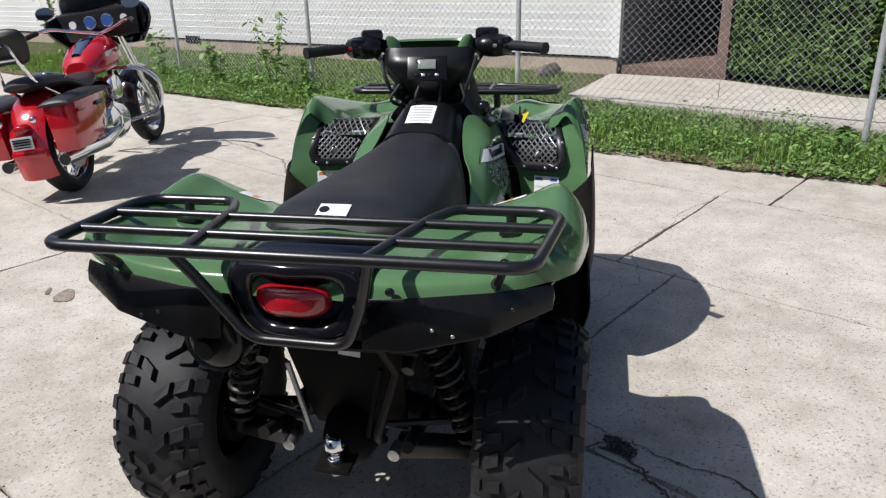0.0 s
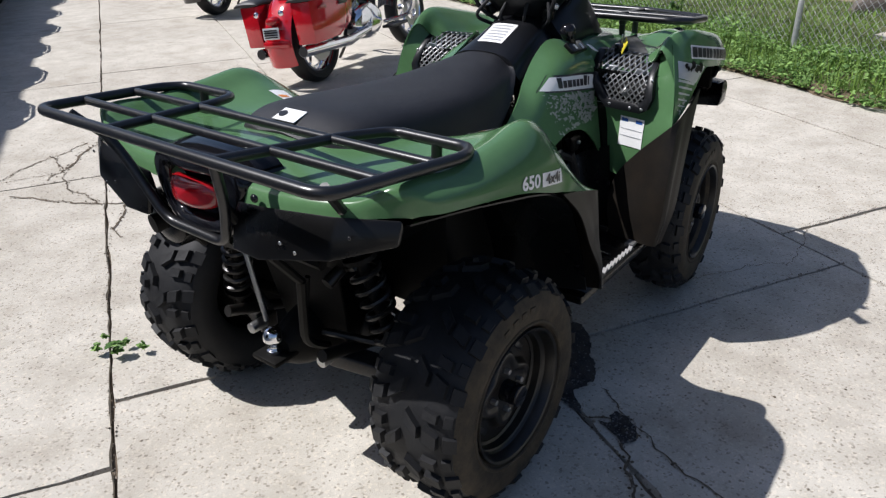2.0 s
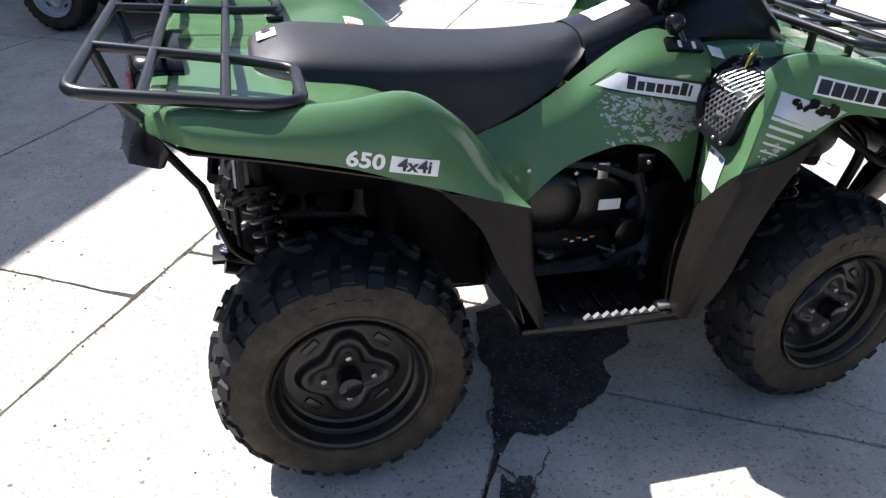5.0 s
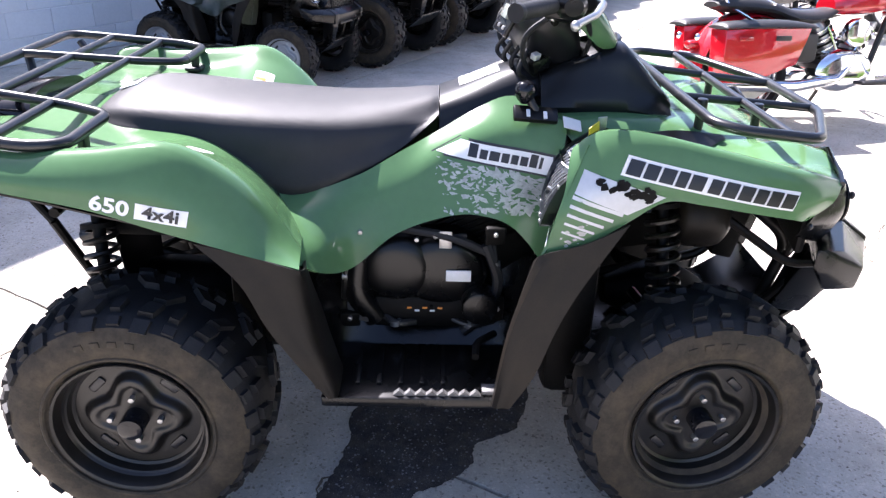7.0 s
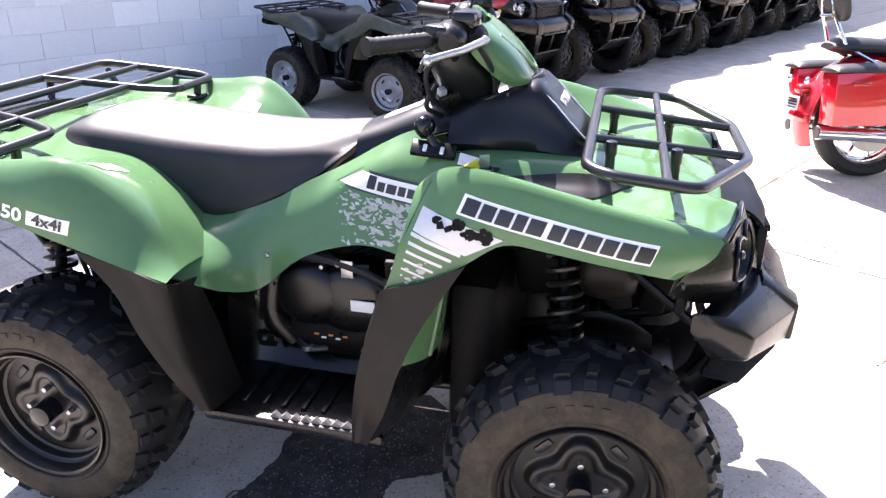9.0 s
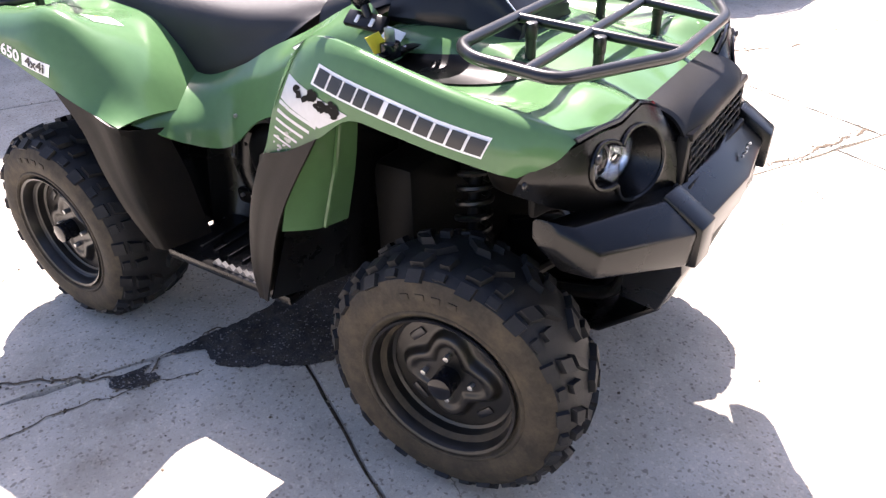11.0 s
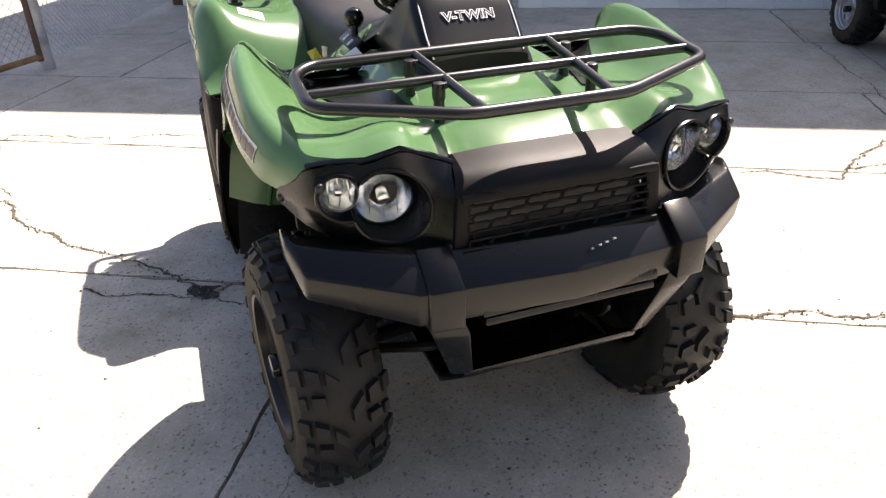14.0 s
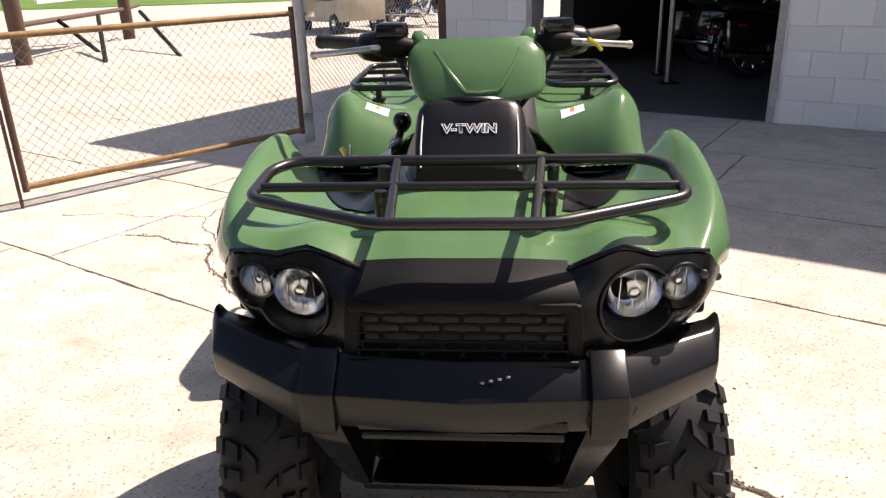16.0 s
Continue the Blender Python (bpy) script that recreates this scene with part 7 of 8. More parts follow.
    plate = part("licence_plate", box((0.15, 0.006, 0.085), (0, -0.478, 0.46), (-6, 0, 0), 0.003), SILVER, root, "small pale grey licence plate with plain bars")
    for k in range(4):
        part("plate_bar", box((0.12, 0.003, 0.008), (0, -0.483, 0.434 + 0.017 * k), (-6, 0, 0)), CHASSIS, plate, smooth=False)
    part("tail_light", loft([[(w * math.cos(q), -0.425 - d, 0.545 + w * 0.6 * math.sin(q)) for q in np.linspace(0, 2 * math.pi, 9)[:-1]] for d, w in ((-0.02, 0.055), (0.03, 0.05), (0.045, 0.028))], 2, 2), REDLENS, root)
    part("rear_bumper", box((0.24, 0.045, 0.06), (0, -0.43, 0.372), (0, 0, 0), 0.018), paint, root)
    if fairing and paint is not BIKEBLACK:
        pad = part("passenger_backrest", loft([[(w * c, y - 0.03 * d, 1.06 + h * d) for c, d in ((-1, 0.3), (-0.8, 0.95), (0, 1.05), (0.8, 0.95), (1, 0.3), (0.75, -0.95), (0, -1), (-0.75, -0.95))] for w, h, y in ((0.12, 0.07, -0.36), (0.165, 0.105, -0.34), (0.165, 0.105, -0.30), (0.10, 0.06, -0.27))], 3, 3), LEATHER, root, "black padded backrest on a chrome bar")
        part("backrest_bar", tube([(-0.13, 0.02, 0.66), (-0.11, -0.26, 0.80), (-0.07, -0.345, 1.0), (-0.06, -0.362, 1.08), (0.06, -0.362, 1.08), (0.07, -0.345, 1.0), (0.11, -0.26, 0.80), (0.13, 0.02, 0.66)], 0.011, bend=0.05, seg=8), CHROME, pad)
        part("backrest_bar", tube([(-0.075, -0.348, 0.98), (0.075, -0.348, 0.98)], 0.010, seg=8), CHROME, pad)
    part("side_stand", tube([(-0.10, 0.75, 0.26), (-0.30, 0.80, 0.04)], 0.014, seg=8), STEEL_BLACK, root)
    if fairing:
        shell = part("fairing", sheet([
            [(-0.44, 1.16, 1.16), (-0.30, 1.36, 1.22), (0, 1.44, 1.24), (0.30, 1.36, 1.22), (0.44, 1.16, 1.16)],
            [(-0.42, 1.18, 1.06), (-0.30, 1.42, 1.06), (0, 1.54, 1.06), (0.30, 1.42, 1.06), (0.42, 1.18, 1.06)],
            [(-0.30, 1.22, 0.92), (-0.22, 1.40, 0.90), (0, 1.48, 0.90), (0.22, 1.40, 0.90), (0.30, 1.22, 0.92)]], 4, 5, 0.02), paint if paint is BIKEBLACK else BIKEBLACK, root, "black batwing fairing with round gauges")
        dash = part("dash", hard_loft([[(-0.34, 1.20, 1.20), (0.34, 1.20, 1.20), (0.34, 1.30, 1.22), (-0.34, 1.30, 1.22)], [(-0.30, 1.22, 0.98), (0.30, 1.22, 0.98), (0.30, 1.34, 0.98), (-0.30, 1.34, 0.98)]]), INK, root)
        for k in range(4):
            x = -0.22 + 0.147 * k
            r = 0.055 if k in (1, 2) else 0.035
            g = part("gauge", cyl(r, 0.02, (x, 1.20, 1.115), "Y", 24, 0.004), CHROME, dash)
            part("dial", cyl(r * 0.82, 0.006, (x, 1.187, 1.115), "Y", 24), BLUE if k in (1, 2) else WHITE, g)
        part("radio", box((0.18, 0.01, 0.05), (0, 1.205, 1.035), (0, 0, 0), 0.004), CHASSIS, dash)
        part("screen", sheet([[(-0.34, 1.32, 1.20), (0, 1.43, 1.23), (0.34, 1.32, 1.20)], [(-0.31, 1.26, 1.30), (0, 1.36, 1.34), (0.31, 1.26, 1.30)], [(-0.20, 1.18, 1.37), (0, 1.27, 1.42), (0.20, 1.18, 1.37)]], 4, 5, 0.005), DARKGLASS, root, "smoked windscreen")
        part("headlamp", ball(0.10, (0, 1.50, 1.05), (1, 0.6, 1), seg=20), CHROME, root)
    else:
        part("headlamp", ball(0.10, (0, 1.42, 0.98), (1, 1.1, 1), seg=20), CHROME, root)
        part("screen", sheet([[(-0.24, 1.36, 1.02), (0, 1.44, 1.02), (0.24, 1.36, 1.02)], [(-0.26, 1.24, 1.25), (0, 1.32, 1.27), (0.26, 1.24, 1.25)], [(-0.15, 1.14, 1.45), (0, 1.20, 1.48), (0.15, 1.14, 1.45)]], 4, 4, 0.005), GLASS, root)
    return root


touring_bike("red touring motorcycle with panniers, parked on concrete", REDPAINT, pose(-3.07, 2.15, 0.0, 0, -6.6, 12.5) @ Matrix.Scale(0.97, 4))
touring_bike("black touring motorcycle with chrome pipes, parked on concrete", BIKEBLACK, pose(-6.62, 3.85, 0.0, 0, -7, 15))
touring_bike("black touring motorcycle standing further along the yard", BIKEBLACK, pose(-9.6, 5.1, 0.0, 0, -7, 10), False)
for x, y, rz in ((2.5, -16.6, 60), (1.2, -17.6, 70)):
    touring_bike("dark motorcycle parked across the far lot", BIKEBLACK, pose(x, y, -0.044, 0, -6, rz), False)
for a, b, rz in ((1.2, -10.6, 40), (0.0, -11.2, 130), (0.75, -7.4, 95), (1.55, -8.6, 60)):
    p = yard(a, b)
    touring_bike("dark motorcycle stored inside the open workshop", BIKEBLACK, pose(p.x, p.y, 0.007, 0, -6, rz), False)

for k, (x, y) in enumerate(((-2.01, -6.67), (-2.03, -7.35))):
    post = tagged(part("lift_post", tube([(x, y, 0.006), (x, y, 2.6)], 0.030 - 0.008 * k, seg=14), ALU), "grey steel post standing inside the dark workshop", "post")
    part("base_plate", box((0.22, 0.22, 0.012), (x, y, 0.012), (0, 0, 20), 0.003), CHASSIS, post)

# ---- the row of quad bikes along the workshop wall ----
OLIVE = surface("olive_moulded_plastic", (0.045, 0.055, 0.034), 0.35, 0, 9, 40, 0.35, 0.02, 0.001, dust=0.3, dustcol=(0.10, 0.09, 0.06))
REDPLAS = surface("red_moulded_plastic", (0.30, 0.012, 0.018), 0.25, 0, 3, 40, 0.1, 0.02, 0.001, coat=0.4)
DARKPLAS = surface("dark_grey_moulded_plastic", (0.03, 0.032, 0.034), 0.35, 0, 4, 40, 0.15, 0.02, 0.001)
RIMSILVER = surface("silver_cast_rim", (0.45, 0.46, 0.48), 0.3, 0.7, 6, 50, 0.12, 0.05, 0.001)
SKIP = ("graphic", "name_", "maker_", "plate_edge", "lettering", "print_bar", "label", "fender_label", "shield_label", "tank_label", "seat_label", "key", "gate_", "engine_", "fastener", "rivet", "bolt", "wheel_nut", "bumper_badge", "cooling_fin", "tread_rib", "arm_bolt", "gear_gate", "gate_label")
for k, (paint, rim, words, off) in enumerate((
        (OLIVE, RIMSILVER, "olive quad bike with silver rims, backed against the white wall", 0.0),
        (REDPLAS, STEEL_BLACK, "red quad bike in a row along the white wall", 0.10),
        (DARKPLAS, STEEL_BLACK, "dark grey quad bike in a row along the white wall", 0.05),
        (REDPLAS, STEEL_BLACK, "red quad bike in a row along the white wall", 0.15),
        (DARKPLAS, STEEL_BLACK, "dark grey quad bike in a row along the white wall", 0.0),
        (OLIVE, STEEL_BLACK, "olive quad bike in a row along the white wall", 0.1),
        (DARKPLAS, STEEL_BLACK, "dark grey quad bike in a row along the white wall", 0.05),
        (DARKPLAS, RIMSILVER, "dark grey quad bike at the end of the row", 0.3))):
    c, turn, size = (yard(-2.96, -3.28), 9, 0.82) if k == 0 else (yard(-2.85 - 1.27 * k, -3.27 - 0.3 * off), 3 if k % 2 else -2, 1.0)
    root = thing("quad_bike", words, "quad bike", pose(c.x, c.y, 0, 0, 0, yard_rot + turn) @ Matrix.Scale(size, 4), "quad bikes along the wall")
    made = {quad: root}
    for o in quad.children_recursive:
        if o.name.startswith(SKIP) or o.parent not in made:
            continue
        n = o.copy()
        scene.collection.objects.link(n)
        n.parent = made[o.parent]
        made[o] = n
        mats = o.data.materials if o.data else []
        swap = {GREEN: paint, ALU: CHASSIS}.get(mats[0] if mats else None)
        if o.name.startswith("rim") and rim is not STEEL_BLACK:
            swap = rim
        if swap is not None:
            n.material_slots[0].link = "OBJECT"
            n.material_slots[0].material = swap

# ---- fences ----
GALV = surface("galvanised_steel", (0.50, 0.51, 0.52), 0.45, 0.55, 6, 60, 0.2, 0.1, 0.001)
RUST = surface("rusty_gate_tube", (0.22, 0.13, 0.06), 0.7, 0.2, 6, 60, 0.4, 0.3, 0.002, dust=0.6, dustcol=(0.34, 0.24, 0.10))
BROWN = surface("brown_painted_post", (0.10, 0.055, 0.04), 0.6, 0.1, 5, 50, 0.25, 0.2, 0.002)


def chain_link(p, q, z0, z1, r, pitch=0.055, skip=1):
    """Woven wire between two points on the ground."""
    p, q = Vector((*p, 0)), Vector((*q, 0))
    d = (q - p).normalized()
    out = d.cross(Vector((0, 0, 1)))
    n = int((q - p).length / pitch)
    rows = int((z1 - z0) / pitch)
    bm = bmesh.new()
    for k in range(n):
        for i in range(rows):
            for lean in (1, -1):
                a = p + d * (pitch * k + (0 if lean > 0 else pitch)) + Vector((0, 0, z0 + pitch * i)) + out * r * lean
                b = a + d * pitch * lean + Vector((0, 0, pitch))
                w = (b - a).normalized()
                u, v = out * r, w.cross(out) * r
                ring = [(u, v), (-0.5 * u + 0.87 * v, 0), (-0.5 * u - 0.87 * v, 0)]
                offs = [u, -0.5 * u + 0.87 * v, -0.5 * u - 0.87 * v]
                A, B = [bm.verts.new(a + o) for o in offs], [bm.verts.new(b + o) for o in offs]
                for j in range(3):
                    bm.faces.new((A[j], A[(j + 1) % 3], B[(j + 1) % 3], B[j]))
    return bm


fence = thing("chain_link_fence", "galvanised chain-link fence with steel posts in the grass", "fence")
FENCE = [(-8.1, 8.74), (-5.27, 7.37), (-2.83, 6.19), (-0.22, 4.93), (2.51, 3.61), (5.3, 2.26)]
for x, y in FENCE:
    part("post", tube([(x, y, -0.04), (x + 0.02, y, 1.62)], 0.024, seg=12), GALV, fence)
    part("post_cap", ball(0.032, (x + 0.02, y, 1.63), (1, 1, 0.8), seg=12), GALV, fence)
part("top_rail", tube([(x + 0.02, y, 1.55) for x, y in FENCE], 0.02, seg=8), GALV, fence)
for a, b in zip(FENCE, FENCE[1:]):
    part("wire_mesh", chain_link(a, b, 0.05, 1.5, 0.0019, 0.066), GALV, fence, "woven wire mesh", smooth=False, kind="stuff")

gate = thing("chain_link_gate", "open rusty chain-link gate standing on the yard", "gate")
G0, G1 = Vector((1.54, -3.72, 0)), Vector((2.90, -2.10, 0))
gate_wire = surface("dull_wire", (0.26, 0.26, 0.26), 0.6, 0.4, 6, 60, 0.3, 0.1)
for z in (0.13, 1.04):
    part("rail", tube([G0 + Vector((0, 0, z)), G1 + Vector((0, 0, z))], 0.021, seg=10), RUST, gate)
for p in (G0, G1):
    part("stile", tube([p + Vector((0, 0, 0.10)), p + Vector((0, 0, 1.09))], 0.021, seg=10), BROWN, gate)
part("drop_rod", tube([G1 + Vector((0.03, 0.03, 0.004)), G1 + Vector((0.03, 0.03, 0.62))], 0.011, seg=8), BROWN, gate)
part("wire_mesh", chain_link(G0[:2], G1[:2], 0.14, 1.04, 0.0017, 0.068), gate_wire, gate, "woven wire mesh", smooth=False, kind="stuff")
part("hinge_band", box((0.10, 0.05, 0.05), (1.53, -3.82, 0.22), (0, 0, 60), 0.006), GALV, gate)
gp = tagged(part("gate_post", tube([(1.53, -3.90, -0.02), (1.53, -3.90, 1.9)], 0.045, seg=16), GALV), "grey steel gate post", "post")
part("post_cap", ball(0.05, (1.53, -3.90, 1.9), (1, 1, 0.6), seg=14), GALV, gp)
p = yard(CORNER + 0.08, WALL_B - 0.12)
tagged(part("corner_post", box((0.12, 0.14, 4.2), (p.x, p.y, 2.1), (0, 0, yard_rot), 0.01), BROWN), "brown painted post at the workshop corner", "post")
side_fence = thing("side_fence", "chain-link fence between the gate post and the workshop", "fence")
part("wire_mesh", chain_link((1.50, -3.98), (p.x + 0.08, p.y), 0.05, 1.25, 0.0022, 0.055), GALV, side_fence, smooth=False, kind="stuff")
part("rail", tube([(1.50, -3.98, 1.27), (p.x + 0.08, p.y, 1.27)], 0.018, seg=8), GALV, side_fence)

# ---- across the far lot ----
CREAM = surface("cream_body_panel", (0.52, 0.45, 0.32), 0.35, 0, 3, 40, 0.1, 0.02)
cart = thing("golf_cart", "cream golf cart with a dark seat, parked across the lot", "golf cart", pose(3.55, -15.3, -0.044, 0, 0, -142))
part("body", hard_loft([[(-0.55, -1.1, 0.30), (0.55, -1.1, 0.30), (0.55, -1.1, 0.75), (-0.55, -1.1, 0.75)], [(-0.58, 0.1, 0.26), (0.58, 0.1, 0.26), (0.58, 0.1, 0.70), (-0.58, 0.1, 0.70)], [(-0.58, 0.2, 0.26), (0.58, 0.2, 0.26), (0.58, 0.2, 0.36), (-0.58, 0.2, 0.36)], [(-0.58, 0.8, 0.26), (0.58, 0.8, 0.26), (0.58, 0.8, 0.36), (-0.58, 0.8, 0.36)], [(-0.55, 0.9, 0.28), (0.55, 0.9, 0.28), (0.50, 0.95, 0.85), (-0.50, 0.95, 0.85)], [(-0.42, 1.25, 0.32), (0.42, 1.25, 0.32), (0.40, 1.25, 0.65), (-0.40, 1.25, 0.65)]]), CREAM, cart)
part("seat", box((1.05, 0.5, 0.14), (0, -0.15, 0.78), (0, 0, 0), 0.04), LEATHER, cart)
part("backrest", box((1.05, 0.12, 0.42), (0, -0.42, 1.02), (-10, 0, 0), 0.04), LEATHER, cart)
part("canopy", box((1.15, 1.8, 0.06), (0, 0.05, 1.86), (0, 0, 0), 0.025), CREAM, cart)
part("windscreen", box((0.98, 0.012, 0.85), (0, 0.88, 1.32), (-8, 0, 0), 0.002), DARKGLASS, cart)
for s in (1, -1):
    part("canopy_post", tube([(s * 0.5, 0.92, 0.82), (s * 0.5, 0.80, 1.84)], 0.016, seg=8), STEEL_BLACK, cart)
    part("canopy_post", tube([(s * 0.5, -0.62, 0.75), (s * 0.5, -0.68, 1.84)], 0.016, seg=8), STEEL_BLACK, cart)
    for y in (-0.78, 0.92):
        wh = part("wheel", revolve([(-0.09, 0.12), (-0.10, 0.18), (-0.08, 0.225), (0, 0.23), (0.08, 0.225), (0.10, 0.18), (0.09, 0.12)], 28, "X", (s * 0.50, y, 0.23)), RUBBER, cart)
        part("hub_cap", cyl(0.12, 0.17, (s * 0.50, y, 0.23), "X", 20, 0.01), CHROME, wh)
sign = thing("sign_stand", "white notice board on brown posts with slanted black legs", "sign")
P1, P2 = Vector((7.75, -9.75, 0)), Vector((8.30, -14.6, 0))
for p in (P1, P2):
    part("post", cyl(0.13, 3.4, (p.x, p.y, 1.66), seg=16, bevel=0.01), BROWN, sign)
dv = (P2 - P1).normalized()
lv = math.degrees(math.atan2(dv.y, dv.x))
mid = P1 + (P2 - P1) * 0.50
sb = part("board", box((3.2, 0.04, 1.30), (mid.x, mid.y, 1.56), (0, 0, lv), 0.008), WHITE, sign)
for k in range(6):
    for j in range(2):
        at = mid + dv * ((j - 0.5) * 1.5)
        part("print_bar", box((0.9 if (k + j) % 2 else 1.15, 0.05, 0.09 if k % 2 else 0.13), (at.x, at.y, 1.05 + 0.20 * k), (0, 0, lv)), REDLENS if k == 4 else CHASSIS, sb, smooth=False)
part("cross_bar", tube([P1 + Vector((0, 0, 0.62)), P2 + Vector((0, 0, 0.62)), P2 + dv * 0.9 + Vector((0, 0, 0.66))], 0.045, seg=8), BROWN, sign)
for a, b in (((7.70, -10.9, 0.62), (7.42, -11.6, -0.03)), ((7.55, -12.0, 0.62), (6.40, -9.83, -0.03)), ((6.9, -12.4, 0.66), (5.41, -10.56, -0.03))):
    part("slanted_leg", tube([a, b], 0.04, seg=8), CHASSIS, sign)

# ---- grass, weeds and hedge ----
LAWN = surface("lawn_soil", (0.075, 0.085, 0.035), 0.95, 0, 2, 30, 0.3, 0.5, 0.01, spec=0.1)


def leaf_material(name, dark, light):
    m, nt, b = nodes_of(name)
    geo = nt.nodes.new("ShaderNodeNewGeometry")
    r = ramp_node(nt, geo.outputs["Random Per Island"], [(0.0, dark), (0.7, light), (1.0, tuple(min(1, v * 1.3) for v in light))])
    nt.links.new(r.outputs[0], b.inputs["Base Color"])
    b.inputs["Roughness"].default_value = 0.55
    b.inputs["Specular IOR Level"].default_value = 0.3
    tr = nt.nodes.new("ShaderNodeBsdfTranslucent")
    nt.links.new(r.outputs[0], tr.inputs["Color"])
    mx = nt.nodes.new("ShaderNodeMixShader")
    mx.inputs[0].default_value = 0.3
    nt.links.new(b.outputs[0], mx.inputs[1])
    nt.links.new(tr.outputs[0], mx.inputs[2])
    nt.links.new(mx.outputs[0], nt.nodes["Material Output"].inputs["Surface"])
    return m


GRASS = leaf_material("grass_blades", (0.075, 0.14, 0.028), (0.19, 0.30, 0.06))
WEED = leaf_material("weed_leaves", (0.050, 0.115, 0.024), (0.19, 0.31, 0.085))
HEDGE = leaf_material("hedge_leaves", (0.035, 0.075, 0.014), (0.10, 0.18, 0.035))
EDGE = [(-14.0, 10.2), (-8.0, 7.55), (-5.1, 6.28), (-2.48, 5.09), (0.0, 3.88), (0.63, 3.52), (0.97, 3.42), (1.42, 3.15), (2.3, 2.85), (4.5, 1.8), (8.0, 0.1)]


def edge_y(x):
    for (x0, y0), (x1, y1) in zip(EDGE, EDGE[1:]):
        if x <= x1:
            return y0 + (y1 - y0) * (x - x0) / (x1 - x0)
    return EDGE[-1][1]


def house_y(x):
    return 7.50 - 0.396 * (x - 0.76)


bm = bmesh.new()
pts = []
for k in range(200):
    x = -14 + 22 * k / 199
    pts.append((x, edge_y(x) + 0.10 * noise.noise((x * 2.1, 0, 4)) + 0.05 * noise.noise((x * 7, 0, 9)), 0.018))
bm.faces.new([bm.verts.new(p) for p in pts + [(8, 16, 0.018), (-14, 16, 0.018)]])
tagged(part("lawn", bm, LAWN, smooth=False), "earth under the grass beside the yard", "lawn", kind="structure")
SOIL = surface("bare_brown_soil", (0.17, 0.125, 0.085), 0.95, 0, 5, 70, 0.4, 0.8, 0.012, dust=0.5, dustcol=(0.09, 0.075, 0.04), spec=0.1)
bm = bmesh.new()
rows = []
for k in range(260):
    x = -10 + 15 * k / 259
    e = edge_y(x) + 0.10 * noise.noise((x * 2.1, 0, 4))
    w0, w1 = 0.015 + 0.06 * noise.noise((x * 4.3, 1, 2)) + 0.03 * noise.noise((x * 19, 1, 2)), 0.26 + 0.16 * noise.noise((x * 2.7, 5, 3))
    rows.append((bm.verts.new((x, e - w0, 0.004)), bm.verts.new((x, e + 0.05, 0.030)), bm.verts.new((x, e + w1, 0.022))))
for a, b in zip(rows, rows[1:]):
    bm.faces.new((a[0], b[0], b[1], a[1]))
    bm.faces.new((a[1], b[1], b[2], a[2]))
tagged(part("soil_edge", bm, SOIL), "bare brown soil along the edge of the concrete", "soil", kind="structure")
# the concrete walk to the porch
WALK_B = [(0.68, 7.42), (1.94, 6.93), (3.0, 5.82), (6.6, 3.6)]
WALK_J = [(0.40, 6.40), (1.75, 5.63), (3.05, 4.98), (6.4, 3.1)]
WALK_F = [(0.22, 5.86), (0.79, 5.48), (2.6, 4.38), (6.2, 2.65)]
wk = thing("garden_walk", "pale concrete walk in front of the porch", "path", kind="structure")
for front, back in ((WALK_F, WALK_J), (WALK_J, WALK_B)):
    for i in range(3):
        f0, f1, b0, b1 = front[i], front[i + 1], back[i], back[i + 1]
        e, j = 0.010, 0.002
        ring = [(f0[0] + j, f0[1] + e), (f1[0] - j, f1[1] + e), (b1[0] - j, b1[1] - e), (b0[0] + j, b0[1] - e)]
        part("slab", hard_loft([[(x, y, 0.0) for x, y in ring], [(x, y, 0.050) for x, y in ring]]), CONCRETE, wk, smooth=False)


def on_walk(x, y):
    for i in range(3):
        if WALK_F[i][0] <= x < WALK_F[i + 1][0]:
            t = (x - WALK_F[i][0]) / (WALK_F[i + 1][0] - WALK_F[i][0])
            return y > WALK_F[i][1] + t * (WALK_F[i + 1][1] - WALK_F[i][1]) - 0.02
    return x > 6.2


rnd = np.random.RandomState(4)
verts, faces = [], []


def blade(x, y, h, w, lean, az):
    i = len(verts)
    c, s = math.cos(az), math.sin(az)
    lx, ly = math.cos(az + 1.57) * lean, math.sin(az + 1.57) * lean
    verts.extend([(x - c * w, y - s * w, 0.015), (x + c * w, y + s * w, 0.015), (x + c * w * 0.7 + lx * 0.4, y + s * w * 0.7 + ly * 0.4, 0.015 + h * 0.6), (x - c * w * 0.7 + lx * 0.4, y - s * w * 0.7 + ly * 0.4, 0.015 + h * 0.6), (x + lx, y + ly, 0.015 + h)])
    faces.extend([(i, i + 1, i + 2, i + 3), (i + 3, i + 2, i + 4)])


